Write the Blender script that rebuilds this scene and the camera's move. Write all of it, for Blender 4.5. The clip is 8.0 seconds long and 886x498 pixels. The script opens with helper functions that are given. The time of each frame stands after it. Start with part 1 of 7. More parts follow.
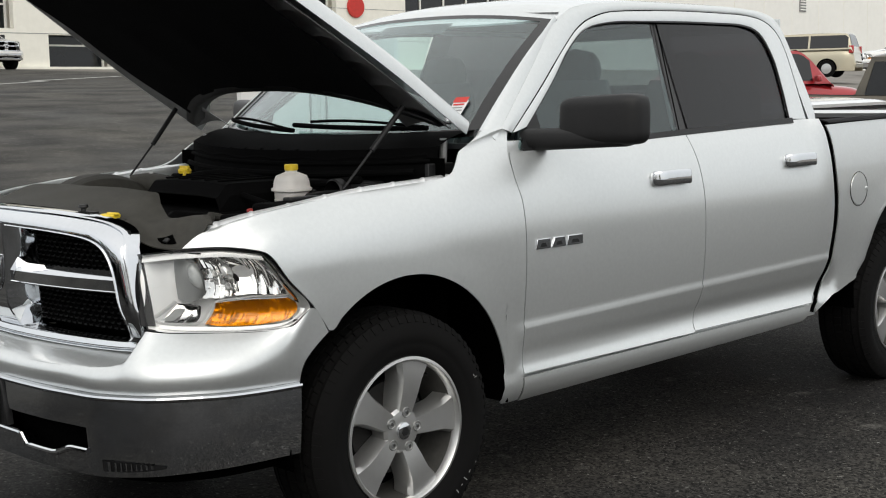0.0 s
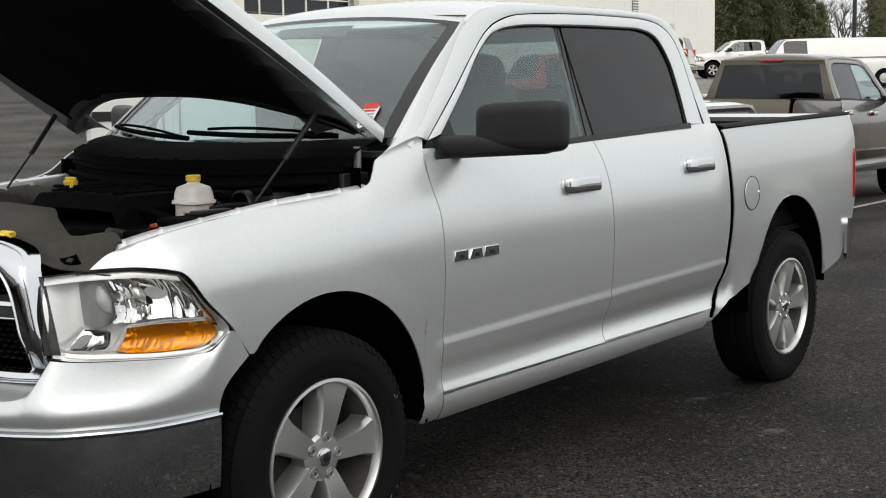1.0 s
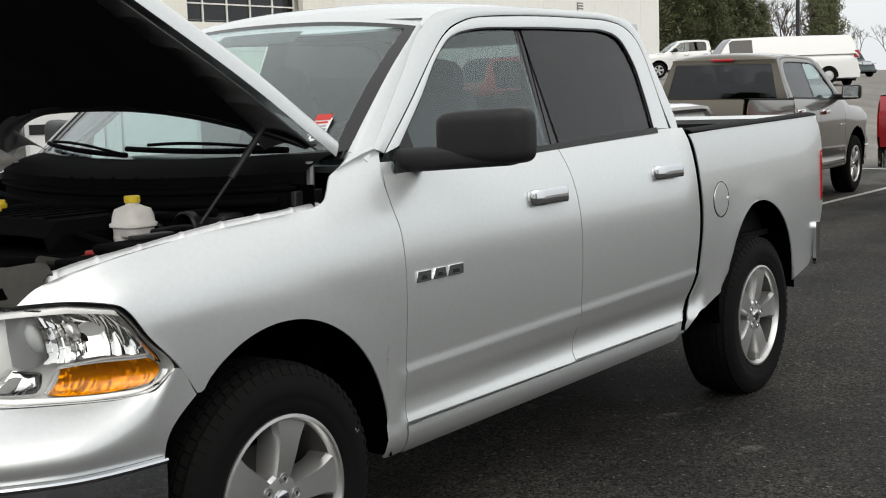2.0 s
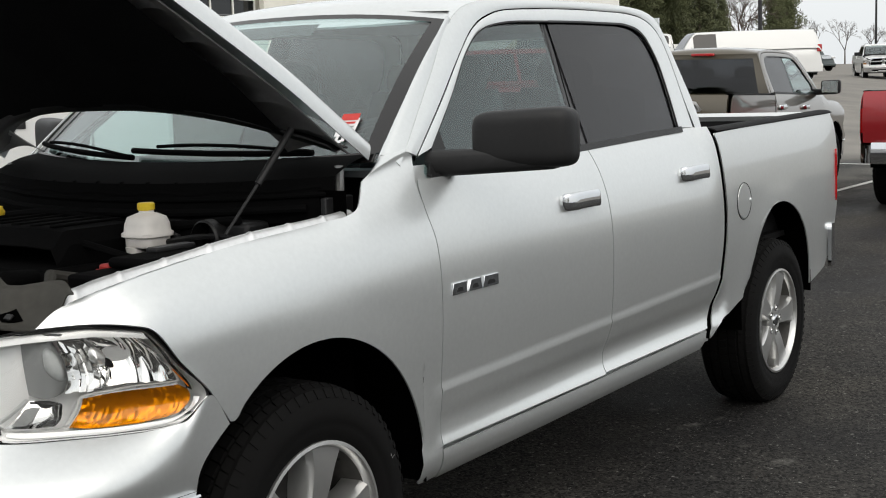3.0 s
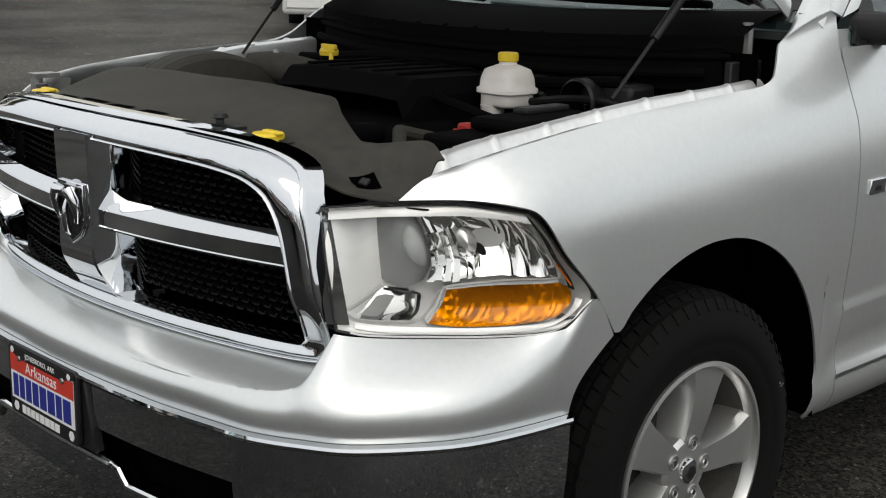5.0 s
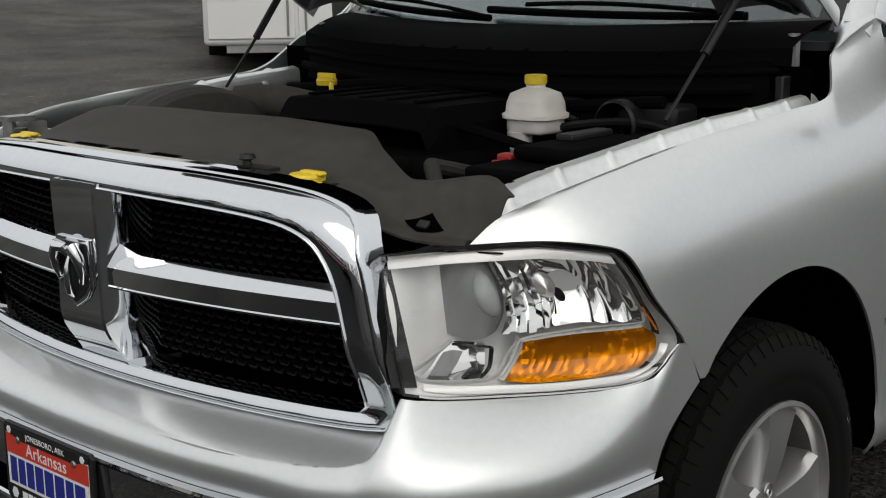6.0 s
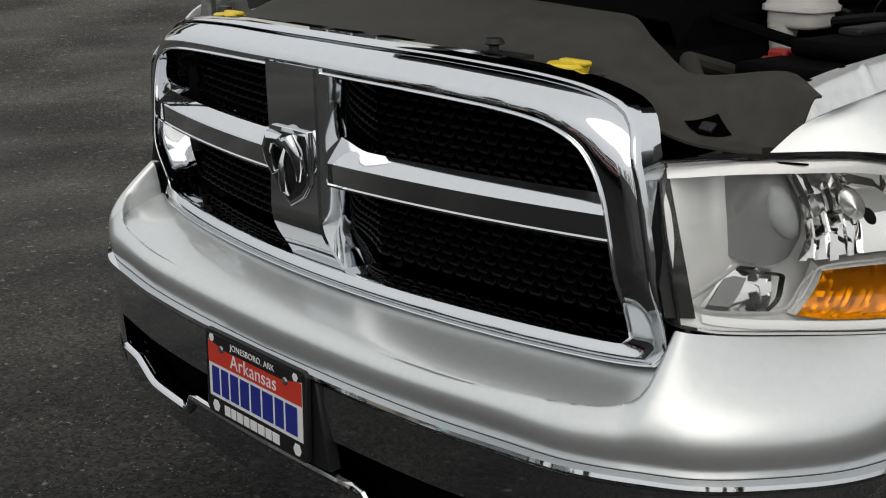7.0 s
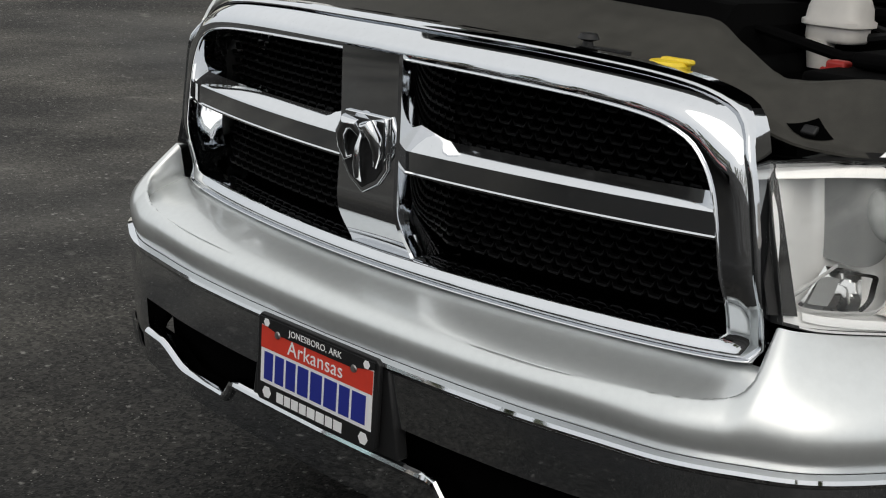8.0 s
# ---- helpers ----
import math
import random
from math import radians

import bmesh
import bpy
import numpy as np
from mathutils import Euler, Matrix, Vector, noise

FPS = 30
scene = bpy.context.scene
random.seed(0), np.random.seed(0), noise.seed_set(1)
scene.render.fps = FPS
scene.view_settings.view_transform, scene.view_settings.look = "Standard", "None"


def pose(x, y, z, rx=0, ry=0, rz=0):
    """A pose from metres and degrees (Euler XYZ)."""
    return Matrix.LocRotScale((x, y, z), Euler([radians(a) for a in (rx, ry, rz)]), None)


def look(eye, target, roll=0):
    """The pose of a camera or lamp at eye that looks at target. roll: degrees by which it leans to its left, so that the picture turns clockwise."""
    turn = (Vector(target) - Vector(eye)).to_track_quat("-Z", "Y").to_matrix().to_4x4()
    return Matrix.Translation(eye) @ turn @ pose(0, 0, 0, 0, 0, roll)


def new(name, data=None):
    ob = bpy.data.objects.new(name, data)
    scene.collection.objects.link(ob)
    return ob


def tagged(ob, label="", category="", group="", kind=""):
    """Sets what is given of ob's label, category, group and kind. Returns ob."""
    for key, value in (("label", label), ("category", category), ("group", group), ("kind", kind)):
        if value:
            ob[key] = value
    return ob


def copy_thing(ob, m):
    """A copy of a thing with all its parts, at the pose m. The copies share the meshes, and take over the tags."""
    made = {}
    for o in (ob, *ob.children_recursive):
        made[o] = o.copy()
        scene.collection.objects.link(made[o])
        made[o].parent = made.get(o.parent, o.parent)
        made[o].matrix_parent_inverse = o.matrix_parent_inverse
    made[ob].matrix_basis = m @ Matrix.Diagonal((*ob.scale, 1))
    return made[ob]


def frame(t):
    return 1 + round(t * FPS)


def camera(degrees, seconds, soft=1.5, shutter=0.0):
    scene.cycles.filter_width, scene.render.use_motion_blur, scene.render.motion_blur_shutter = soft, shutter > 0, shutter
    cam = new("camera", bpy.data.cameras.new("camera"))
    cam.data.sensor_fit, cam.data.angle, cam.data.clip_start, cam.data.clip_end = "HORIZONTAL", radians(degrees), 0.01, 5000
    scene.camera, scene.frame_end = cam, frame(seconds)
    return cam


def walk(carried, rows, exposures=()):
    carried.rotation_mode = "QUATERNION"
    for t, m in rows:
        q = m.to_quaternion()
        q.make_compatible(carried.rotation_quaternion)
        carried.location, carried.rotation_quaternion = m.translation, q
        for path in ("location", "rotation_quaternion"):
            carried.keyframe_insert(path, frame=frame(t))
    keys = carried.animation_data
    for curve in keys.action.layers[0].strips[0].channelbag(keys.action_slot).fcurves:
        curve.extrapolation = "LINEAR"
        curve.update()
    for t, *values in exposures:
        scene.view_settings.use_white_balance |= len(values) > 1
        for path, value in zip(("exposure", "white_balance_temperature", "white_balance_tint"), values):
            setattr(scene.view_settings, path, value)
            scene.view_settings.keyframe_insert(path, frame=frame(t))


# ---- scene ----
cam = camera(38.1, 8.0, soft=1.1)
PATH = [
    (0, (-1.876, -4.177, 1.555), (-0.5, -2.746, 1.317), -1.0),
    (0.5, (-1.904, -3.931, 1.588), (-0.366, -2.673, 1.359), -0.1),
    (1, (-1.9, -3.821, 1.575), (-0.355, -2.574, 1.335), -1.0),
    (1.5, (-1.789, -3.715, 1.591), (-0.208, -2.518, 1.335), -1.7),
    (1.7, (-1.735, -3.683, 1.584), (-0.15, -2.487, 1.348), -2.2),
    (2.8, (-1.596, -3.276, 1.62), (0.031, -2.138, 1.379), -1.1),
    (3, (-1.578, -3.219, 1.616), (0.052, -2.086, 1.368), -1.9),
    (3.5, (-1.543, -3.073, 1.589), (0.034, -1.882, 1.281), -1.5),
    (4, (-1.405, -2.859, 1.551), (0.061, -1.557, 1.155), -2.7),
    (4.5, (-1.277, -2.724, 1.558), (0.072, -1.328, 1.08), -0.8),
    (5, (-1.295, -2.535, 1.555), (0.056, -1.132, 1.1), 1.2),
    (5.2, (-1.285, -2.444, 1.558), (0.08, -1.047, 1.129), 1.3),
    (6.3, (-1.295, -2.014, 1.524), (0.17, -0.72, 1.099), -0.9),
    (6.5, (-1.22, -1.919, 1.527), (0.174, -0.583, 1.01), -1.5),
    (7, (-1.22, -1.789, 1.46), (0.058, -0.354, 0.904), 0.3),
    (7.5, (-1.331, -1.66, 1.452), (0.03, -0.282, 0.952), 1.4),
    (8, (-1.468, -1.561, 1.419), (-0.047, -0.259, 0.883), 4.1),
]
walk(cam, [(t, look(e, g, r)) for t, e, g, r in PATH], [(0, 0.24), (4.0, 0.24), (5.0, 0.13), (6.5, -0.19), (7.0, -0.20), (8.0, 0.0)])


# ---- light ----
world = bpy.data.worlds.new("world")
scene.world = world
world.use_nodes = True
wn = world.node_tree.nodes
wl = world.node_tree.links
sky = wn.new("ShaderNodeTexSky")
sky.sky_type = "NISHITA"
sky.sun_disc = False
SUN_EL, SUN_AZ = 44.0, 218.0
sky.sun_elevation = radians(SUN_EL)
sky.sun_rotation = radians(SUN_AZ)
sky.air_density, sky.dust_density, sky.ozone_density = 1.0, 4.0, 1.0
veil = wn.new("ShaderNodeMix")
veil.data_type = "RGBA"
veil.inputs["Factor"].default_value = 0.88
# high thin cloud, brighter towards the horizon
coord = wn.new("ShaderNodeTexCoord")
split = wn.new("ShaderNodeSeparateXYZ")
cloud = wn.new("ShaderNodeValToRGB")
cloud.color_ramp.elements[0].position, cloud.color_ramp.elements[0].color = 0.0, (5.1, 5.28, 5.4, 1)
cloud.color_ramp.elements[1].position, cloud.color_ramp.elements[1].color = 0.5, (6.75, 6.8, 6.68, 1)
wl.new(coord.outputs["Generated"], split.inputs[0])
wl.new(split.outputs["Z"], cloud.inputs[0])
wl.new(cloud.outputs["Color"], veil.inputs["B"])
wl.new(sky.outputs["Color"], veil.inputs["A"])
wl.new(veil.outputs["Result"], wn["Background"].inputs["Color"])
wn["Background"].inputs["Strength"].default_value = 0.15

sun = new("sun", bpy.data.lights.new("sun", "SUN"))
sun.data.energy, sun.data.angle, sun.data.color = 0.6, radians(50), (1.0, 0.96, 0.9)
sa, se = radians(SUN_AZ), radians(SUN_EL)
sun.matrix_world = look((0, 0, 0), (-math.sin(sa) * math.cos(se), -math.cos(sa) * math.cos(se), -math.sin(se)))


# ---- materials ----
def material(name, color, rough=0.5, metal=0.0, coat=0.0, grain=0.0, scale=40.0, bump=0.0, bump_scale=200.0, spec=0.5, vary=0.0):
    """A surface with colour variation (grain at two scales) and fine relief."""
    m = bpy.data.materials.new(name)
    m.use_nodes = True
    n, l = m.node_tree.nodes, m.node_tree.links
    b = n["Principled BSDF"]
    b.inputs["Base Color"].default_value = (*color, 1)
    b.inputs["Roughness"].default_value = rough
    b.inputs["Metallic"].default_value = metal
    b.inputs["Coat Weight"].default_value = coat
    b.inputs["Coat Roughness"].default_value = 0.03
    b.inputs["Specular IOR Level"].default_value = spec
    co = n.new("ShaderNodeTexCoord")
    if grain:
        a, c = n.new("ShaderNodeTexNoise"), n.new("ShaderNodeTexNoise")
        a.inputs["Scale"].default_value, c.inputs["Scale"].default_value = scale, scale / 14
        a.inputs["Detail"].default_value = c.inputs["Detail"].default_value = 5
        mix = n.new("ShaderNodeMath")
        mix.operation = "ADD"
        l.new(co.outputs["Object"], a.inputs["Vector"])
        l.new(co.outputs["Object"], c.inputs["Vector"])
        l.new(a.outputs["Fac"], mix.inputs[0])
        l.new(c.outputs["Fac"], mix.inputs[1])
        ramp = n.new("ShaderNodeMapRange")
        ramp.inputs["From Min"].default_value, ramp.inputs["From Max"].default_value = 0.6, 1.4
        ramp.inputs["To Min"].default_value, ramp.inputs["To Max"].default_value = 1 - grain, 1 + grain
        l.new(mix.outputs[0], ramp.inputs["Value"])
        mul = n.new("ShaderNodeVectorMath")
        mul.operation = "SCALE"
        mul.inputs[0].default_value = color
        l.new(ramp.outputs[0], mul.inputs["Scale"])
        l.new(mul.outputs[0], b.inputs["Base Color"])
        rr = n.new("ShaderNodeMapRange")
        rr.inputs["From Min"].default_value, rr.inputs["From Max"].default_value = 0.6, 1.4
        rr.inputs["To Min"].default_value, rr.inputs["To Max"].default_value = max(0, rough - 0.25 * grain * rough), min(1, rough + 0.25 * grain)
        l.new(mix.outputs[0], rr.inputs["Value"])
        l.new(rr.outputs[0], b.inputs["Roughness"])
    if bump:
        a = n.new("ShaderNodeTexNoise")
        a.inputs["Scale"].default_value, a.inputs["Detail"].default_value = bump_scale, 4
        l.new(co.outputs["Object"], a.inputs["Vector"])
        bp = n.new("ShaderNodeBump")
        bp.inputs["Strength"].default_value, bp.inputs["Distance"].default_value = bump, 0.002
        l.new(a.outputs["Fac"], bp.inputs["Height"])
        l.new(bp.outputs["Normal"], b.inputs["Normal"])
    return m


def paint(name, color, metal=0.8, rough=0.36):
    m = material(name, color, rough, metal, coat=1.0, grain=0.05, scale=900)
    b = m.node_tree.nodes["Principled BSDF"]
    b.inputs["Coat Roughness"].default_value = 0.05
    return m


def glass(name, tint, rough=0.0, low=0.05):
    """A pane: it lets tinted light through and mirrors more the flatter it is looked at."""
    m = bpy.data.materials.new(name)
    m.use_nodes = True
    n, l = m.node_tree.nodes, m.node_tree.links
    n.remove(n["Principled BSDF"])
    t, g, f, x = (n.new(k) for k in ("ShaderNodeBsdfTransparent", "ShaderNodeBsdfGlossy", "ShaderNodeLayerWeight", "ShaderNodeMixShader"))
    t.inputs["Color"].default_value = (*tint, 1)
    g.inputs["Roughness"].default_value = rough
    f.inputs["Blend"].default_value = 0.5
    p, k = n.new("ShaderNodeMath"), n.new("ShaderNodeMath")
    p.operation, k.operation = "POWER", "MULTIPLY_ADD"
    p.inputs[1].default_value = 4.5
    k.inputs[1].default_value, k.inputs[2].default_value = 0.92 - low, low
    l.new(f.outputs["Facing"], p.inputs[0])
    l.new(p.outputs[0], k.inputs[0])
    l.new(k.outputs[0], x.inputs[0])
    l.new(t.outputs[0], x.inputs[1])
    l.new(g.outputs[0], x.inputs[2])
    l.new(x.outputs[0], n["Material Output"].inputs["Surface"])
    return m


SILVER = paint("silver_paint", (0.69, 0.71, 0.705), 0.72, 0.345)
BROWN = paint("brown_paint", (0.105, 0.088, 0.062), 0.75, 0.3)
WHITE_PAINT = paint("white_paint", (0.78, 0.78, 0.76), 0.0, 0.35)
RED_PAINT = paint("red_paint", (0.35, 0.015, 0.02), 0.3, 0.3)
TAN_PAINT = paint("tan_paint", (0.50, 0.45, 0.33), 0.6, 0.35)
DARK_PAINT = paint("dark_green_paint", (0.03, 0.045, 0.045), 0.3, 0.3)
CHROME = material("chrome", (0.70, 0.715, 0.735), 0.035, 1.0, grain=0.03, scale=60)
REFLECTOR = material("lamp_reflector", (0.90, 0.90, 0.895), 0.06, 1.0, grain=0.02, scale=60)
# darker copies of alloy and steel; shade behind the spokes is in their colour
BARREL = material("shaded_alloy", (0.10, 0.097, 0.09), 0.5, 0.6, grain=0.3, scale=50)
DARK_STEEL = material("shaded_steel", (0.022, 0.021, 0.020), 0.6, 0.6, grain=0.3, scale=60)
ALLOY = material("alloy", (0.62, 0.62, 0.61), 0.33, 0.85, coat=0.4, grain=0.04, scale=500)
BLACK = material("black_plastic", (0.010, 0.010, 0.0105), 0.45, grain=0.25, scale=70, bump=0.25, bump_scale=900, spec=0.38)
GREYBLACK = material("dusty_black_plastic", (0.047, 0.045, 0.039), 0.72, grain=0.35, scale=30, bump=0.3, bump_scale=700, spec=0.25)
# near-black for joints and cavities; the shade inside is put into the colour
DEEP = material("joint_and_cavity_shade", (0.0012, 0.0012, 0.0012), 1.0, grain=0.3, scale=20, spec=0.01)
# bay plastic darker than BLACK, with the shade under the hood in its colour
BAY = material("shaded_bay_plastic", (0.0035, 0.0035, 0.0036), 0.85, grain=0.3, scale=40, bump=0.3, bump_scale=500, spec=0.03)
MATTE = material("matte_black_liner", (0.010, 0.010, 0.0105), 0.8, grain=0.3, scale=30, bump=0.3, bump_scale=400, spec=0.15)
MESH_BLACK = material("black_mesh_plastic", (0.004, 0.004, 0.0042), 0.5, grain=0.2, scale=60, spec=0.12)
LAMP_SILVER = material("lamp_silver", (0.90, 0.90, 0.89), 0.22, 0.7, grain=0.03, scale=80)
RUBBER = material("tyre_rubber", (0.0045, 0.0043, 0.0042), 0.8, grain=0.45, scale=45, bump=0.3, bump_scale=300, spec=0.14)
FELT = material("black_felt_pad", (0.0025, 0.0025, 0.003), 1.0, grain=0.4, scale=120, bump=0.6, bump_scale=400, spec=0.1)
CABIN = material("grey_cabin_cloth", (0.036, 0.040, 0.043), 0.9, grain=0.3, scale=200)
PANE = glass("clear_pane", (0.84, 0.925, 0.925), low=0.06)
BACK_PANE = glass("tinted_back_pane", (0.55, 0.58, 0.58), low=0.08)
FRONT_PANE = glass("windshield_pane", (0.88, 0.97, 0.965), low=0.10)
PANE_DARK = glass("tinted_pane", (0.22, 0.215, 0.235), low=0.05)
LENS = glass("lens_plastic", (0.97, 0.97, 0.96), low=0.04)
AMBER = glass("amber_lens", (1.0, 0.56, 0.02), low=0.04)
REDLENS = material("red_lens", (0.45, 0.01, 0.012), 0.15, coat=1.0, grain=0.2, scale=90)
YELLOW = material("yellow_plastic", (0.80, 0.58, 0.03), 0.45, grain=0.1, scale=120)
TERMINAL_RED = material("dusty_red_plastic", (0.36, 0.02, 0.015), 0.5, grain=0.2, scale=90)
RED_PLASTIC = material("red_plastic", (0.55, 0.03, 0.02), 0.45, grain=0.15, scale=90)
MILKY = material("milky_plastic", (0.72, 0.69, 0.65), 0.4, grain=0.08, scale=35)
WHITE = material("white_ink", (0.8, 0.8, 0.8), 0.5, grain=0.05)
PLATE_RED = material("plate_red", (0.62, 0.05, 0.03), 0.35, grain=0.08, scale=60)
PLATE_BLUE = material("plate_blue", (0.02, 0.03, 0.25), 0.4, grain=0.05)
STEEL = material("dull_steel", (0.35, 0.35, 0.34), 0.45, 0.9, grain=0.3, scale=60)


def asphalt():
    m = bpy.data.materials.new("asphalt")
    m.use_nodes = True
    n, l = m.node_tree.nodes, m.node_tree.links
    b = n["Principled BSDF"]
    co = n.new("ShaderNodeTexCoord")

    def tex(kind, scale, detail=6, stretch=None):
        t = n.new(kind)
        t.inputs["Scale"].default_value = scale
        if kind == "ShaderNodeTexNoise":
            t.inputs["Detail"].default_value = detail
        src = co.outputs["Object"]
        if stretch:
            mp = n.new("ShaderNodeMapping")
            mp.inputs["Scale"].default_value = stretch
            l.new(src, mp.inputs["Vector"])
            src = mp.outputs[0]
        l.new(src, t.inputs["Vector"])
        return t

    def ramp(src, *stops):
        r = n.new("ShaderNodeValToRGB")
        el = r.color_ramp.elements
        el[0].position, el[0].color = stops[0][0], (*stops[0][1], 1)
        el[1].position, el[1].color = stops[1][0], (*stops[1][1], 1)
        l.new(src, r.inputs[0])
        return r.outputs[0]

    def mix(kind, a, c, fac=1.0):
        x = n.new("ShaderNodeMix")
        x.data_type, x.blend_type = "RGBA", kind
        if isinstance(fac, float):
            x.inputs["Factor"].default_value = fac
        else:
            l.new(fac, x.inputs["Factor"])
        l.new(a, x.inputs["A"])
        l.new(c, x.inputs["B"])
        return x.outputs["Result"]

    stone = tex("ShaderNodeTexVoronoi", 90)
    base = ramp(stone.outputs["Color"], (0.2, (0.005, 0.005, 0.005)), (0.95, (0.043, 0.042, 0.040)))
    big = tex("ShaderNodeTexNoise", 0.55, 8)
    base = mix("MULTIPLY", base, ramp(big.outputs["Fac"], (0.36, (0.5, 0.5, 0.52)), (0.66, (1.6, 1.55, 1.45))))
    streak = tex("ShaderNodeTexNoise", 1.1, 7, (0.7, 1.3, 1))
    base = mix("MULTIPLY", base, ramp(streak.outputs["Fac"], (0.38, (0.7, 0.7, 0.72)), (0.62, (1.15, 1.13, 1.1))))
    fleck = tex("ShaderNodeTexNoise", 30, 3)
    base = mix("ADD", base, ramp(fleck.outputs["Fac"], (0.64, (0, 0, 0)), (0.76, (0.14, 0.136, 0.127))))
    grit = tex("ShaderNodeTexVoronoi", 55)
    base = mix("ADD", base, ramp(grit.outputs["Distance"], (0.08, (0.20, 0.195, 0.18)), (0.16, (0, 0, 0))), ramp(tex("ShaderNodeTexNoise", 9, 3).outputs["Fac"], (0.43, (0, 0, 0)), (0.57, (1, 1, 1))))
    smudge = tex("ShaderNodeTexNoise", 5.5, 6)
    base = mix("ADD", base, ramp(smudge.outputs["Fac"], (0.64, (0, 0, 0)), (0.76, (0.055, 0.053, 0.048))))
    where = n.new("ShaderNodeSeparateXYZ")
    l.new(co.outputs["Object"], where.inputs[0])
    # stretch before the parking row painted darker, mainly to dim what the chrome mirrors
    front_dark = n.new("ShaderNodeMapRange")
    front_dark.interpolation_type = "SMOOTHSTEP"
    front_dark.inputs["From Min"].default_value, front_dark.inputs["From Max"].default_value = -2.2, 1.2
    front_dark.inputs["To Min"].default_value, front_dark.inputs["To Max"].default_value = 0.3, 1.24
    l.new(where.outputs["X"], front_dark.inputs["Value"])
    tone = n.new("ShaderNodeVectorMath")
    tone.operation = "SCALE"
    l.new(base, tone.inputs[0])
    l.new(front_dark.outputs[0], tone.inputs["Scale"])
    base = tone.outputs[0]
    # dusty, lighter lane on the far side of the truck
    lane = n.new("ShaderNodeMapRange")
    lane.interpolation_type = "SMOOTHSTEP"
    lane.inputs["From Min"].default_value, lane.inputs["From Max"].default_value = 0.2, 3.2
    l.new(where.outputs["Y"], lane.inputs["Value"])
    dusty = mix("ADD", base, ramp(streak.outputs["Fac"], (0.35, (0.014, 0.0135, 0.0125)), (0.65, (0.052, 0.050, 0.045))))
    base = mix("MIX", base, dusty, lane.outputs[0])
    # paler worn surface on the far lane
    far = n.new("ShaderNodeMapRange")
    far.interpolation_type = "SMOOTHSTEP"
    far.inputs["From Min"].default_value, far.inputs["From Max"].default_value = 21.5, 25.0
    l.new(where.outputs["X"], far.inputs["Value"])
    worn = ramp(big.outputs["Fac"], (0.3, (0.16, 0.15, 0.135)), (0.7, (0.27, 0.255, 0.23)))
    base = mix("MIX", base, worn, far.outputs[0])
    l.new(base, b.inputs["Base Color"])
    b.inputs["Specular IOR Level"].default_value = 0.12
    rr = n.new("ShaderNodeMapRange")
    l.new(big.outputs["Fac"], rr.inputs["Value"])
    rr.inputs["From Min"].default_value, rr.inputs["From Max"].default_value = 0.35, 0.65
    rr.inputs["To Min"].default_value, rr.inputs["To Max"].default_value = 0.62, 0.9
    l.new(rr.outputs[0], b.inputs["Roughness"])
    fine = tex("ShaderNodeTexVoronoi", 120)
    bp = n.new("ShaderNodeBump")
    bp.inputs["Strength"].default_value, bp.inputs["Distance"].default_value = 0.5, 0.004
    l.new(fine.outputs["Distance"], bp.inputs["Height"])
    l.new(bp.outputs["Normal"], b.inputs["Normal"])
    return m


ASPHALT = asphalt()


# ---- geometry tools ----
def pchip(xs, ys):
    """A smooth curve through the points that never overshoots."""
    xs, ys = np.array(xs, float), np.array(ys, float)
    h = np.diff(xs)
    d = np.diff(ys) / h
    m = np.zeros(len(xs))
    m[0], m[-1] = d[0], d[-1]
    for i in range(1, len(xs) - 1):
        if d[i - 1] * d[i] > 0:
            w1, w2 = 2 * h[i] + h[i - 1], h[i] + 2 * h[i - 1]
            m[i] = (w1 + w2) / (w1 / d[i - 1] + w2 / d[i])

    def f(x):
        x = min(max(x, xs[0]), xs[-1])
        i = min(max(int(np.searchsorted(xs, x)) - 1, 0), len(h) - 1)
        t = (x - xs[i]) / h[i]
        return float((2 * t**3 - 3 * t * t + 1) * ys[i] + (t**3 - 2 * t * t + t) * h[i] * m[i] + (3 * t * t - 2 * t**3) * ys[i + 1] + (t**3 - t * t) * h[i] * m[i + 1])

    return f


def line(pts, smooth=True):
    """A curve through points (any dimension), run through from 0 to 1 by its length."""
    p = np.array(pts, float)
    s = np.concatenate([[0], np.cumsum(np.linalg.norm(np.diff(p, axis=0), axis=1))])
    s = s / s[-1]
    if smooth:
        fs = [pchip(s, p[:, k]) for k in range(p.shape[1])]
        return lambda t: np.array([f(t) for f in fs])
    return lambda t: np.array([np.interp(t, s, p[:, k]) for k in range(p.shape[1])])


def coons(top, bot, left, right):
    """A patch between four curves; left and right run from top to bottom, top and bot from left to right."""
    def f(u, v):
        a = (1 - v) * top(u) + v * bot(u)
        b = (1 - u) * left(v) + u * right(v)
        c = (1 - v) * ((1 - u) * top(0) + u * top(1)) + v * ((1 - u) * bot(0) + u * bot(1))
        return a + b - c
    return f


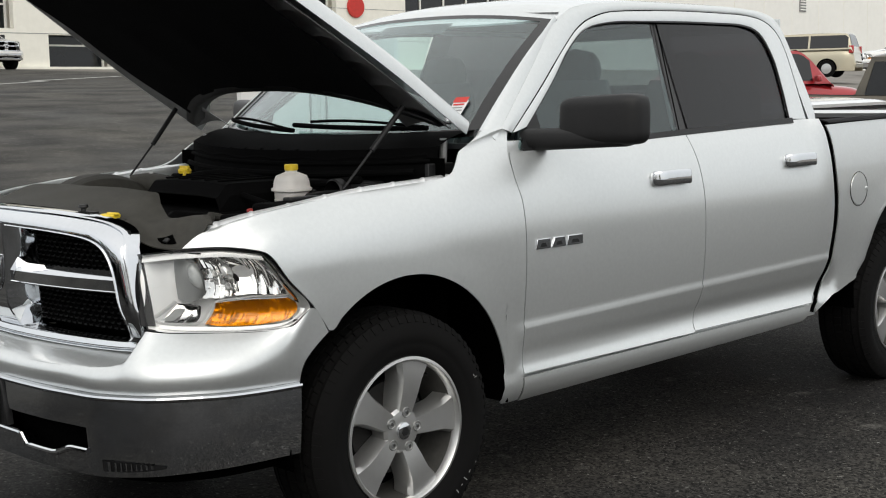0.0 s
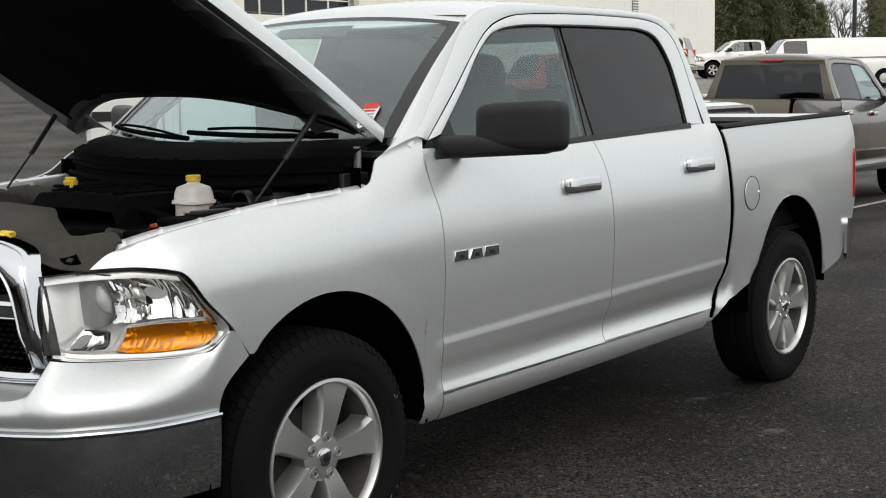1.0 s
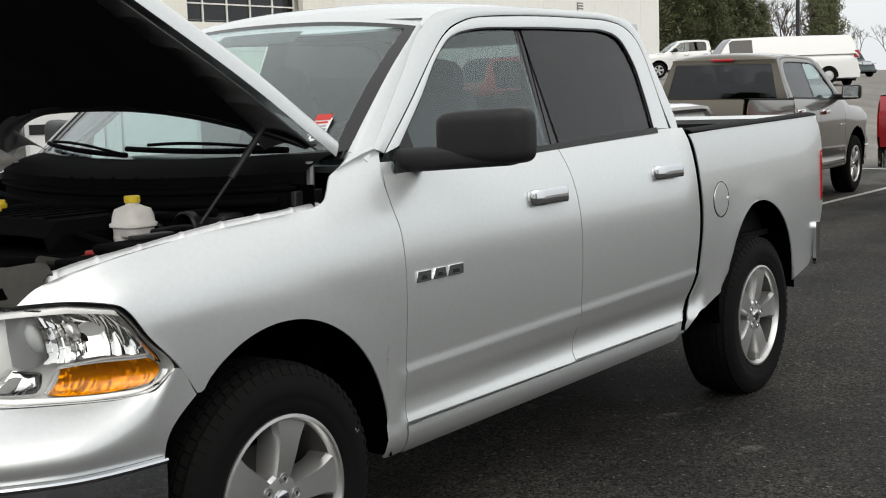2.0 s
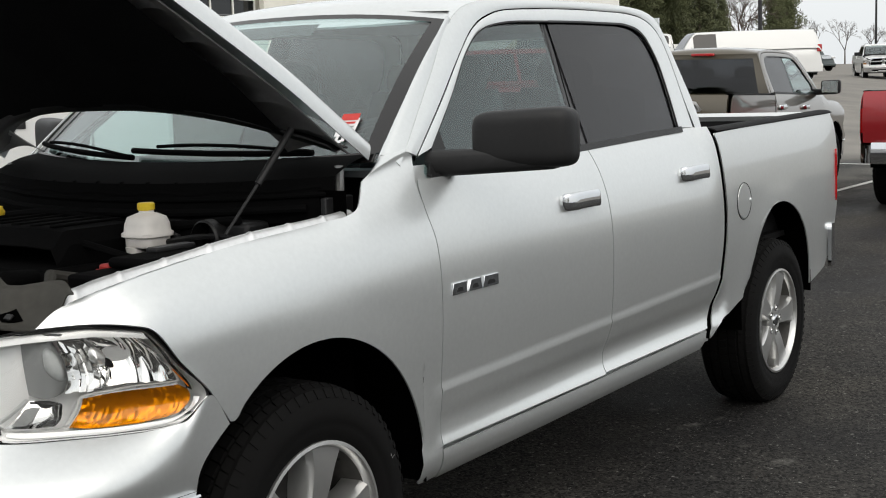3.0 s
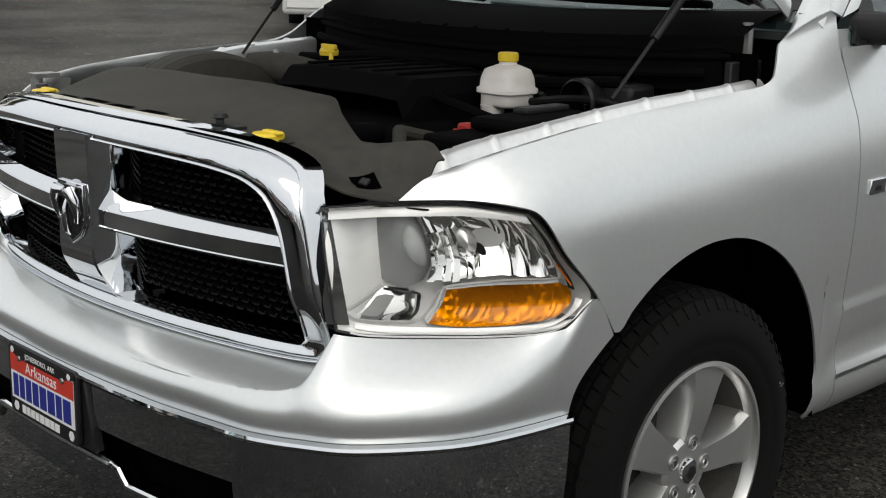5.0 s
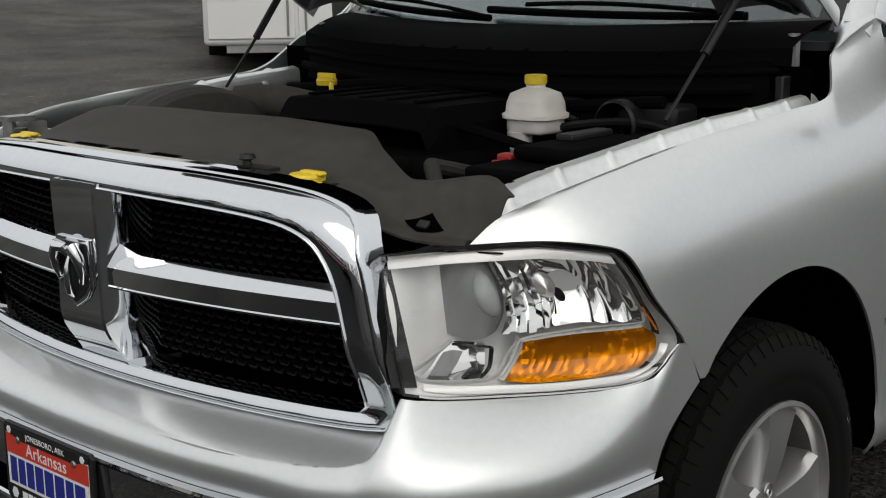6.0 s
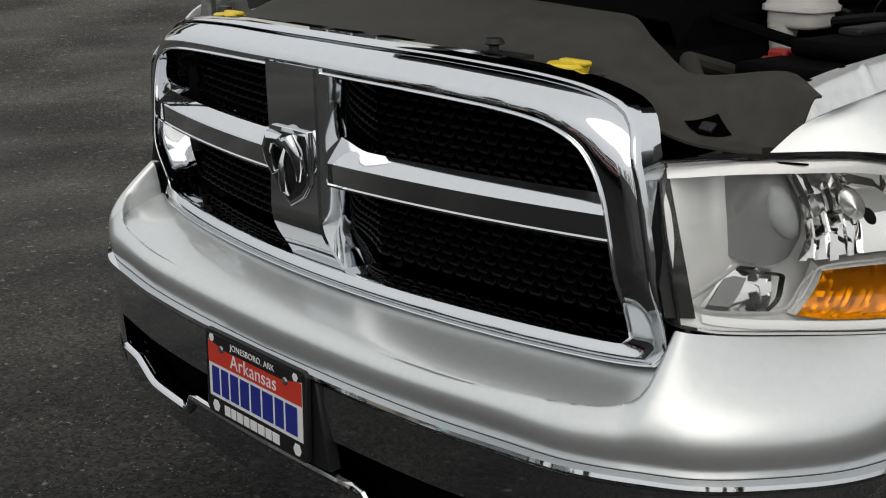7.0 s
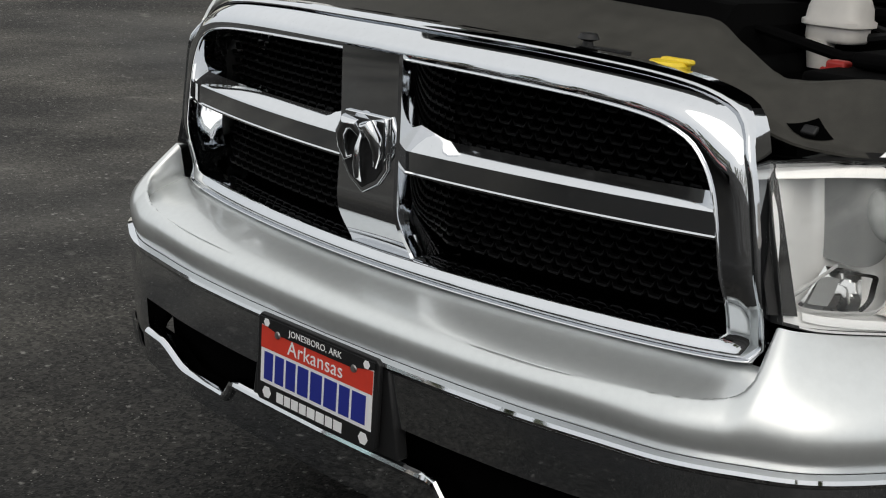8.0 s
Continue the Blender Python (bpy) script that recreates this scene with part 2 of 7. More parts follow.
class Shape:
    """Collects faces of one part."""

    def __init__(self):
        self.v, self.f = [], []

    def grid(self, fn, nu, nv, wrap=False):
        o = len(self.v)
        for i in range(nu if wrap else nu + 1):
            for j in range(nv + 1):
                self.v.append(tuple(fn(i / nu, j / nv)))
        for i in range(nu):
            for j in range(nv):
                a, b = o + i * (nv + 1) + j, o + ((i + 1) % nu if wrap else i + 1) * (nv + 1) + j
                self.f.append((a, b, b + 1, a + 1))
        return self

    def box(self, c, s, turn=None):
        o = len(self.v)
        for k in range(8):
            p = Vector([(c[a] if turn is None else 0) + (0.5 if k >> a & 1 else -0.5) * s[a] for a in range(3)])
            if turn is not None:
                p = turn @ p + Vector(c)
            self.v.append(tuple(p))
        for q in ((0, 2, 3, 1), (4, 5, 7, 6), (0, 1, 5, 4), (2, 6, 7, 3), (0, 4, 6, 2), (1, 3, 7, 5)):
            self.f.append(tuple(o + k for k in q))
        return self

    def tube(self, pts, r, n=10, cap=True):
        p = [Vector(q) for q in pts]
        rs = r if isinstance(r, (list, tuple)) else [r] * len(p)
        o = len(self.v)
        for i, q in enumerate(p):
            d = (p[min(i + 1, len(p) - 1)] - p[max(i - 1, 0)]).normalized()
            a = d.orthogonal().normalized() if i == 0 else (a - d * a.dot(d)).normalized()
            b = d.cross(a)
            for k in range(n):
                w = 2 * math.pi * k / n
                self.v.append(tuple(q + (a * math.cos(w) + b * math.sin(w)) * rs[i]))
        for i in range(len(p) - 1):
            for k in range(n):
                k2 = (k + 1) % n
                self.f.append((o + i * n + k, o + i * n + k2, o + (i + 1) * n + k2, o + (i + 1) * n + k))
        if cap:
            self.f.append(tuple(o + k for k in reversed(range(n))))
            self.f.append(tuple(o + (len(p) - 1) * n + k for k in range(n)))
        return self

    def lathe(self, prof, n, place):
        """prof: (radius, depth); place(radius, angle, depth) gives the point."""
        o, m = len(self.v), len(prof)
        for i in range(n):
            for r, d in prof:
                self.v.append(tuple(place(r, 2 * math.pi * i / n, d)))
        for i in range(n):
            for j in range(m - 1):
                a, b = o + i * m + j, o + (i + 1) % n * m + j
                self.f.append((a, b, b + 1, a + 1))
        return self

    def prism(self, poly, place, d0, d1):
        """A flat outline with two depths; place(a, b, depth) gives the point."""
        o, m = len(self.v), len(poly)
        for d in (d0, d1):
            for a, b in poly:
                self.v.append(tuple(place(a, b, d)))
        self.f.append(tuple(o + k for k in range(m)))
        self.f.append(tuple(o + m + k for k in reversed(range(m))))
        for k in range(m):
            k2 = (k + 1) % m
            self.f.append((o + k, o + m + k, o + m + k2, o + k2))
        return self


def part(name, shape, mat, parent=None, label="", thick=0.0, bevel=0.0, sharp=35, flat=False):
    """One mesh object; a part of parent when that is given."""
    me = bpy.data.meshes.new(name)
    me.from_pydata(shape.v, [], shape.f)
    bm = bmesh.new()
    bm.from_mesh(me)
    bmesh.ops.remove_doubles(bm, verts=bm.verts, dist=1e-5)
    bmesh.ops.recalc_face_normals(bm, faces=bm.faces)
    bm.to_mesh(me)
    bm.free()
    me.materials.append(mat)
    if not flat:
        me.shade_smooth()
        me.set_sharp_from_angle(angle=radians(sharp))
        if thick:
            rim = bmesh.new()
            rim.from_mesh(me)
            for e in rim.edges:
                if e.is_boundary:
                    e.smooth = False
            rim.to_mesh(me)
            rim.free()
    ob = new(name, me)
    if parent is not None:
        ob.parent = parent
    if thick:
        md = ob.modifiers.new("solid", "SOLIDIFY")
        md.thickness, md.offset = thick, 0.0
    if bevel:
        md = ob.modifiers.new("bevel", "BEVEL")
        md.width, md.segments, md.limit_method, md.angle_limit = bevel, 2, "ANGLE", radians(40)
    if label:
        ob["label"] = label
    return ob


def thing(name, label, category, group="", kind="", at=None):
    ob = new(name)
    ob.empty_display_size = 0.2
    if at is not None:
        ob.matrix_world = at
    return tagged(ob, label, category, group, kind)


def smooth(a, b, x):
    t = min(max((x - a) / (b - a), 0), 1)
    return t * t * (3 - 2 * t)


# ---- ground ----
rise_y = pchip([-3000, 1.0, 5.4, 10, 20, 50, 75, 3000], [0.0, 0.0, 0.06, 0.5, 1.6, 3.02, 3.7, 3.9])


def rise(x, y):
    """The lot climbs gently away from the truck, towards the buildings."""
    return rise_y(y)


def build_ground():
    s = Shape()
    ax = np.concatenate([[-3000, -1200, -500, -200, -90, -45], np.arange(-24, 80, 4.0), [90, 120, 180, 300, 600, 1400, 3000]])
    ay = np.concatenate([[-3000, -1200, -500, -200, -90, -40], np.arange(-20, 1, 4.0), np.arange(1, 26, 1.0), np.arange(26, 45, 4.0), [45, 55, 70, 90, 120, 180, 300, 600, 1400, 3000]])
    for x in ax:
        for y in ay:
            s.v.append((x, y, rise(x, y)))
    k = len(ay)
    for i in range(len(ax) - 1):
        for j in range(k - 1):
            a = i * k + j
            s.f.append((a, a + k, a + k + 1, a + 1))
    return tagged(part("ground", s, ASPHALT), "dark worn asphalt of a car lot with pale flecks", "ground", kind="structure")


ground = build_ground()


# ---- pickup truck ----
# Truck axes: x from the nose backwards, y to its right-hand side, z up; near side is y < 0.
FRONT_AXLE, REAR_AXLE, AXLE_Z = 1.02, 4.589, 0.405
shoulder_z = pchip([0.26, 0.45, 0.57, 0.8, 1.03, 1.28, 1.41, 1.56, 1.66, 2.0, 3.7, 3.82, 5.4, 5.6], [1.15, 1.192, 1.212, 1.243, 1.283, 1.333, 1.358, 1.393, 1.413, 1.415, 1.425, 1.402, 1.43, 1.43])
shoulder_y = pchip([0.26, 0.45, 0.57, 0.8, 1.03, 1.28, 1.41, 1.56, 1.66, 2.2, 3.7, 3.83, 5.6], [0.85, 0.883, 0.895, 0.893, 0.885, 0.875, 0.870, 0.867, 0.866, 0.864, 0.862, 0.94, 0.94])
fender_top = pchip([0.26, 0.305, 0.36, 0.45, 0.57, 0.8, 1.03, 1.3, 1.40], [1.097, 1.14, 1.166, 1.19, 1.21, 1.232, 1.246, 1.262, 1.27])
fender_in = pchip([0.26, 0.305, 0.36, 0.45, 0.57, 1.03, 1.3, 1.36, 1.46, 1.56, 1.66], [0.797, 0.82, 0.855, 0.885, 0.90, 0.90, 0.885, 0.875, 0.868, 0.872, 0.868])
side_w = pchip([0.26, 0.45, 0.62, 1.5, 3.7, 3.85, 5.2, 5.6], [0.955, 0.978, 0.988, 0.985, 0.98, 0.975, 0.972, 0.95])
rocker_w = pchip([0.38, 0.42, 0.45, 0.48, 0.512], [-0.07, -0.030, -0.014, -0.008, -0.010])
dish_w = pchip([0, 0.3, 0.62, 0.82, 1.0], [0.0, -0.012, -0.030, -0.024, -0.002])
belt = pchip([1.5, 1.7, 2.65, 3.68, 3.9], [1.338, 1.34, 1.374, 1.407, 1.412])


def flare(x, z):
    k = 0.0
    for xc, zc, r in ((1.03, 0.462, 0.49), (4.60, 0.53, 0.475)):
        d = math.hypot(x - xc, z - zc) - r
        if -0.06 < d < 0.13 and z > 0.5:
            k = max(k, 0.0035 * (1 - smooth(-0.02, 0.13, d)) * smooth(0.5, 0.7, z))
    return k


def half_width(x, z):
    w, zs, ys = side_w(x), shoulder_z(x), shoulder_y(x)
    if z > 1.0:
        t = min(max((zs - z) / (zs - 1.0), 0), 1)
        y = ys + (w - ys) * (1 - (1 - t) ** 2.3)
    else:
        up = w - 0.012 * smooth(1.0, 0.6, z) ** 1.5
        zc = 0.686 + 0.0195 * (x - 1.567)
        ledge = smooth(1.56, 1.60, x) * (1 - smooth(3.9, 3.95, x))
        if z < 0.512:
            y = w + rocker_w(z)
        elif z < zc + 0.0135 and ledge > 0:
            s = min(max((zc - z) / (zc - 0.515), 0), 1)
            k = 0.35 + 0.65 * smooth(1.5, 3.2, x)
            step = smooth(zc + 0.0135, zc, z)
            y = up + ledge * (0.0015 + 0.35 * (w - up) + k * dish_w(s)) * step
        else:
            y = up - 0.02 * (1 - smooth(0.512, 0.56, z)) * 0
    return y + flare(x, z)


CAB_GAP = line([(3.80, 1.395), (3.832, 1.323), (3.868, 1.16), (3.888, 0.977), (3.86, 0.77), (3.79, 0.585), (3.70, 0.50), (3.66, 0.455)])
DOOR_GAP = line([(1.668, 1.42), (1.628, 1.375), (1.602, 1.32), (1.603, 1.25), (1.62, 1.15), (1.624, 0.95), (1.615, 0.73), (1.61, 0.51)])
MID_GAP = line([(2.74, 1.376), (2.765, 1.25), (2.775, 0.95), (2.765, 0.72), (2.735, 0.60), (2.715, 0.515)])


def side_panel(fn2, nu, nv, sg, ease=None):
    s = Shape()

    def f(u, v):
        x, z = fn2(u, v)
        y = half_width(x, z)
        if ease:
            y = ease(u, v, x, z, y)
        return x, sg * y, z
    return s.grid(f, nu, nv)


def door_panel(sg, left, right, x0, x1, low):
    """A door skin whose rows follow the crease; left and right give x at a height."""
    def row(j, x):
        zc, zt = 0.686 + 0.0195 * (x - 1.567), belt(x)
        if j <= 30:
            return zt + (zc + 0.0135 - zt) * j / 30
        if j == 31:
            return zc
        return zc + (low(x) - zc) * (j - 31) / 19

    def f(u, v):
        j = int(round(v * 50))
        z = row(j, x0 + (x1 - x0) * u)
        x = left(z) * (1 - u) + right(z) * u
        return x, sg * half_width(x, z), z
    return Shape().grid(f, 34, 50)


def by_height(pts):
    pts = sorted(pts, key=lambda p: p[1])
    return pchip([p[1] for p in pts], [p[0] for p in pts])


def glass_y(z):
    return 0.875 - 0.37 * (z - 1.39)


def band(a, b, sg, n=40, m=3, off=0.0, round_out=0.0):
    ca, cb = line(a), line(b)
    s = Shape()

    def f(u, v):
        p = (1 - v) * ca(u) + v * cb(u)
        return p[0], sg * (glass_y(p[1]) + off + round_out * math.sin(math.pi * v)), p[1]
    return s.grid(f, n, m)


WIN_F = [(1.70, 1.352), (1.76, 1.43), (1.966, 1.589), (2.172, 1.757), (2.27, 1.812), (2.36, 1.838), (2.55, 1.857), (2.80, 1.863)]
WIN_R = [(2.80, 1.864), (3.10, 1.868), (3.40, 1.868), (3.53, 1.855), (3.605, 1.822), (3.645, 1.75), (3.660, 1.68), (3.652, 1.55), (3.632, 1.412)]
GAP_F = [(1.672, 1.41), (1.90, 1.573), (2.132, 1.748), (2.23, 1.815), (2.324, 1.857), (2.49, 1.893), (2.80, 1.908)]
GAP_R = [(2.80, 1.908), (3.10, 1.913), (3.45, 1.911), (3.62, 1.897), (3.72, 1.86), (3.768, 1.80), (3.784, 1.70), (3.782, 1.56), (3.778, 1.41)]
RAIL = [(1.62, 1.425), (1.889, 1.656), (2.123, 1.850), (2.25, 1.902), (2.45, 1.930), (2.8, 1.942), (3.3, 1.944), (3.62, 1.932), (3.77, 1.895), (3.812, 1.83), (3.836, 1.70), (3.872, 1.45), (3.862, 1.395)]
GAP_ALL = [(1.668, 1.41), (1.897, 1.576), (2.129, 1.751), (2.228, 1.819), (2.322, 1.862), (2.49, 1.898), (2.80, 1.913), (3.10, 1.918), (3.45, 1.916), (3.62, 1.902), (3.724, 1.863), (3.773, 1.80), (3.789, 1.70), (3.787, 1.56), (3.80, 1.40)]
rail_z = pchip([2.05, 2.123, 2.25, 2.45, 2.8, 3.3, 3.62, 3.77, 3.84], [1.83, 1.85, 1.902, 1.93, 1.942, 1.944, 1.932, 1.895, 1.80])


def tyre_wheel(truck, x, y, sg, full):
    """A wheel with its tyre; sg -1 for the near side, whose face looks to -y."""
    def place(r, a, d):
        return x + r * math.cos(a), y - sg * 0 + sg * d, AXLE_Z + r * math.sin(a)

    R = 0.417
    wheel = part("wheel", Shape().lathe([(0.245, -0.10), (0.25, 0.12), (0.262, 0.125), (0.262, 0.132), (0.252, 0.134), (0.246, 0.127), (0.241, 0.105)], 72, place), ALLOY, truck, "five-spoke silver alloy wheel")
    part("barrel", Shape().lathe([(0.241, 0.105), (0.236, 0.06), (0.224, -0.02), (0.212, -0.09)], 60, place), BARREL, wheel, "inner barrel darkened for shade")
    # depth 0 is the middle of the tyre, +0.14 its outer wall
    prof = [(0.250, -0.10), (0.262, -0.125), (0.30, -0.137), (0.345, -0.14), (0.385, -0.128), (0.405, -0.112), (R - 0.012, -0.09), (R - 0.009, 0), (R - 0.012, 0.09), (0.405, 0.112), (0.385, 0.128), (0.345, 0.14), (0.32, 0.1405), (0.315, 0.138), (0.30, 0.138), (0.275, 0.132), (0.262, 0.124), (0.250, 0.11)]
    tyre = part("tyre", Shape().lathe(prof, 72, place), RUBBER, wheel, "black all-terrain tyre with worn white scuffs")
    n = 64 if full else 40
    t = Shape()
    for i in range(n):
        for row, (d0, d1, rr0, rr1, tw) in enumerate(((-0.116, -0.078, 0.3995, R - 0.003, 0.3), (-0.066, -0.03, R, R, 0.2), (-0.02, 0.02, R, R, -0.2), (0.03, 0.066, R, R, 0.2), (0.078, 0.116, R - 0.003, 0.3995, 0.3))):
            a0 = 2 * math.pi * (i + 0.5 * (row % 2)) / n
            w = 2 * math.pi / n * 0.88
            o = len(t.v)
            for rin in (0.02, 0):
                for a, d, rr in ((a0, d0, rr0), (a0 + w, d0, rr0), (a0 + w * (1 + tw), d1, rr1), (a0 + w * tw, d1, rr1)):
                    t.v.append(place(rr - rin, a, d))
            t.f += [(o + 4, o + 5, o + 6, o + 7)] + [(o + k, o + (k + 1) % 4, o + 4 + (k + 1) % 4, o + 4 + k) for k in range(4)]
        # shoulder lugs that reach down the wall
        a0, w = 2 * math.pi * (i + 0.15) / n, 2 * math.pi / n * 0.5
        o = len(t.v)
        for rin, dep in ((0.0, 0.0), (0.0, 0.0035)):
            for a, r, d in ((a0, 0.404, 0.112), (a0 + w, 0.404, 0.112), (a0 + w * 1.1, 0.380, 0.129), (a0 + w * 0.3, 0.380, 0.129)):
                t.v.append(place(r + dep * 0.6, a, d + dep))
        t.f += [(o + 4, o + 5, o + 6, o + 7)] + [(o + k, o + (k + 1) % 4, o + 4 + (k + 1) % 4, o + 4 + k) for k in range(4)]
    part("tread", t, RUBBER, wheel, flat=True)
    # pale scuffs on the wall
    if full and x < 2 and sg < 0:
        for a0, r0, w0, h0 in ((-0.62, 0.352, 0.030, 0.004), (-0.70, 0.340, 0.010, 0.022), (-0.78, 0.346, 0.022, 0.005), (-0.86, 0.338, 0.012, 0.018), (-0.50, 0.366, 0.016, 0.004), (0.42, 0.350, 0.026, 0.003), (0.40, 0.350, 0.006, 0.016)):
            part("scuff", Shape().grid(lambda u, v: place(r0 + h0 * v, a0 + w0 * u, 0.1408 - 0.10 * max(0.0, r0 + h0 * v - 0.345)), 5, 3), SCUFF, wheel)
    # hub and spokes
    hub = Shape()
    hub.lathe([(0.0, 0.110), (0.050, 0.110), (0.070, 0.107), (0.080, 0.097), (0.083, 0.04), (0.0, 0.04)], 50, place)
    part("hub", hub, ALLOY, wheel)
    for k in range(5):
        a = math.pi / 2 - 0.23 + 2 * math.pi * k / 5
        ca, sa_ = math.cos(a), math.sin(a)

        def sp(r, w, d):
            return place(math.hypot(r, w), a + math.atan2(w, r), d)
        s = Shape()

        def spoke(u, v):
            r = 0.06 + 0.186 * u
            hw = 0.029 + 0.020 * u + 0.012 * smooth(0.6, 1.0, u)
            d = 0.106 + 0.006 * math.sin(math.pi * u) + 0.010 * u
            # across: side wall, chamfer, face, chamfer, side wall
            tab = ((-1.30, -0.085), (-1.24, -0.020), (-1.0, 0.0), (1.0, 0.0), (1.24, -0.020), (1.30, -0.085))
            q = tab[int(round(v * 5))]
            return sp(r, hw * q[0], d + q[1])
        s.grid(spoke, 10, 5)
        part("spoke", s, ALLOY, wheel, sharp=25)
        cx, cz = x + 0.064 * math.cos(a), AXLE_Z + 0.064 * math.sin(a)
        hole = Shape().lathe([(0.0190, 0.1095), (0.0175, 0.1130), (0.0155, 0.1130), (0.0140, 0.1110), (0.0, 0.1108)], 18, lambda r, w, d: (cx + r * math.cos(w), y + sg * d, cz + r * math.sin(w)))
        part("lug_recess", hole, STEEL, wheel)
        part("lug_nut", Shape().lathe([(0.0, 0.1150), (0.0070, 0.1147), (0.0085, 0.1108)], 6, lambda r, w, d: (cx + r * math.cos(w), y + sg * d, cz + r * math.sin(w))), CHROME, wheel)
    part("centre_cap", Shape().lathe([(0.0, 0.121), (0.022, 0.120), (0.029, 0.117), (0.031, 0.110)], 32, place), CHROME, wheel, "small chrome centre cap")
    cap = Shape().lathe([(0.0, 0.1225), (0.016, 0.122), (0.018, 0.1205)], 6, place)
    part("cap_emblem", cap, BLACK, wheel)
    # brake behind the spokes, darkened for shade, with a black disc closing the wheel
    part("brake_disc", Shape().lathe([(0.05, 0.03), (0.165, 0.03), (0.165, 0.0), (0.05, 0.0)], 40, place), DARK_STEEL, wheel)
    part("wheel_back", Shape().lathe([(0.0, -0.03), (0.235, -0.03)], 40, place), DEEP, wheel)
    v = Shape().tube([place(0.225, 0.95, 0.07), place(0.218, 0.95, 0.10)], 0.004, 6)
    part("valve", v, BLACK, wheel)
    return wheel


def side_body(truck, sg, coat, full):
    """All that belongs to one flank."""
    # fender
    top = line([(0.262, 1.101), (0.305, 1.14), (0.36, 1.166), (0.45, 1.19), (0.57, 1.21), (0.8, 1.232), (1.03, 1.246), (1.24, 1.260), (1.305, 1.279), (1.345, 1.312), (1.385, 1.350), (1.46, 1.385), (1.56, 1.415), (1.66, 1.437)])
    arch = [(1.03 + 0.49 * math.cos(a), 0.462 + 0.49 * math.sin(a)) for a in np.linspace(radians(141), radians(-2), 24)]
    arch[0] = (0.672, 0.812)
    bot = line(arch + [(1.503, 0.415), (1.54, 0.41), (1.60, 0.412)])
    left = line([(0.262, 1.100), (0.334, 1.103), (0.446, 1.085), (0.527, 0.988), (0.611, 0.899), (0.672, 0.812)])
    right = line([(1.66, 1.435), (1.626, 1.375), (1.602, 1.32), (1.600, 1.25), (1.616, 1.15), (1.620, 0.95), (1.611, 0.73), (1.606, 0.51), (1.60, 0.412)])
    nose_y = pchip([0.0, 0.134, 0.34, 0.575, 0.80, 1.0], [0.797, 0.868, 0.960, 0.986, 0.993, 0.992])

    def miss_top(u):
        x, z = top(u)
        return (fender_in(x) - half_width(x, z)) * (1 - smooth(1.15, 1.32, x))

    def miss_left(v):
        return nose_y(v) - half_width(*left(v))
    m00 = miss_top(0)

    def ease(u, v, x, z, y):
        a, b = (1 - v) ** (5 + 8 * smooth(0.5, 1.0, x)), (1 - u) ** 7
        return y + a * miss_top(u) + b * miss_left(v) - a * b * m00
    part("front_fender", side_panel(coons(top, bot, left, right), 80, 50, sg, ease), coat, truck, thick=0.006)
    # wheel-arch liners, near-black to stand in for the shade inside
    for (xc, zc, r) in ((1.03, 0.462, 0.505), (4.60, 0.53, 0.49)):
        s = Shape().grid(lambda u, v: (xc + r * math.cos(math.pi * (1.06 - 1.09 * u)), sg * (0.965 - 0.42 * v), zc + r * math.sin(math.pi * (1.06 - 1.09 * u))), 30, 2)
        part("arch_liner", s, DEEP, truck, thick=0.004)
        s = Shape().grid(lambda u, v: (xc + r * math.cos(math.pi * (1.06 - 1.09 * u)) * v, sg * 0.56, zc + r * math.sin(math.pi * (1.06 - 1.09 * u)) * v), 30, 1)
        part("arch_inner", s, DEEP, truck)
    # doors
    fl = by_height([(1.632, 1.36), (1.606, 1.30), (1.604, 1.25), (1.620, 1.15), (1.624, 0.95), (1.615, 0.73), (1.610, 0.51)])
    mid = by_height([(2.740, 1.40), (2.765, 1.25), (2.774, 0.95), (2.764, 0.72), (2.734, 0.60), (2.712, 0.51)])
    rr = by_height([(3.795, 1.42), (3.83, 1.323), (3.864, 1.16), (3.882, 0.977), (3.852, 0.77), (3.78, 0.60), (3.69, 0.515)])
    front_door = part("front_door", door_panel(sg, fl, lambda z: mid(z) - 0.0022, 1.61, 2.74, lambda x: 0.513), coat, truck, "silver front door" if coat is SILVER else "", thick=0.005)
    rear_door = part("rear_door", door_panel(sg, lambda z: mid(z) + 0.0022, rr, 2.74, 3.80, lambda x: 0.519), coat, truck, "silver rear door" if coat is SILVER else "", thick=0.005)
    # rocker under the doors
    rk = coons(line([(1.612, 0.498), (2.6, 0.505), (3.68, 0.512)]), line([(1.612, 0.405), (2.2, 0.415), (3.62, 0.44)]), line([(1.612, 0.498), (1.612, 0.405)]), line([(3.68, 0.512), (3.66, 0.47), (3.62, 0.44)]))
    part("rocker", side_panel(rk, 30, 8, sg), coat, truck, thick=0.006)
    part("rocker_seal", Shape().grid(lambda u, v: (1.60 + 2.1 * u, sg * (0.945 - 0.1 * v), 0.505 + 0.008 * u), 8, 1), DEEP, truck, thick=0.02)
    # dark core behind the joints
    core = Shape().grid(lambda u, v: (1.595 + 2.175 * u, sg * (half_width(1.595 + 2.175 * u, 0.45 + 0.93 * v) - 0.022), 0.45 + 0.93 * v), 14, 14)
    part("door_core", core, coat, truck)
    part("cab_joint", Shape().grid(lambda u, v: (CAB_GAP(u)[0] - 0.02 + 0.10 * v, sg * (0.93 if u > 0.1 else 0.90), CAB_GAP(u)[1]), 20, 1), DEEP, truck)
    # frames and glass over the belt
    part("front_door_frame", band([(p[0] + 0.004, p[1] - 0.003) for p in GAP_F], WIN_F[1:], sg, 40, 3, 0.0, 0.004), coat, front_door, thick=0.012)
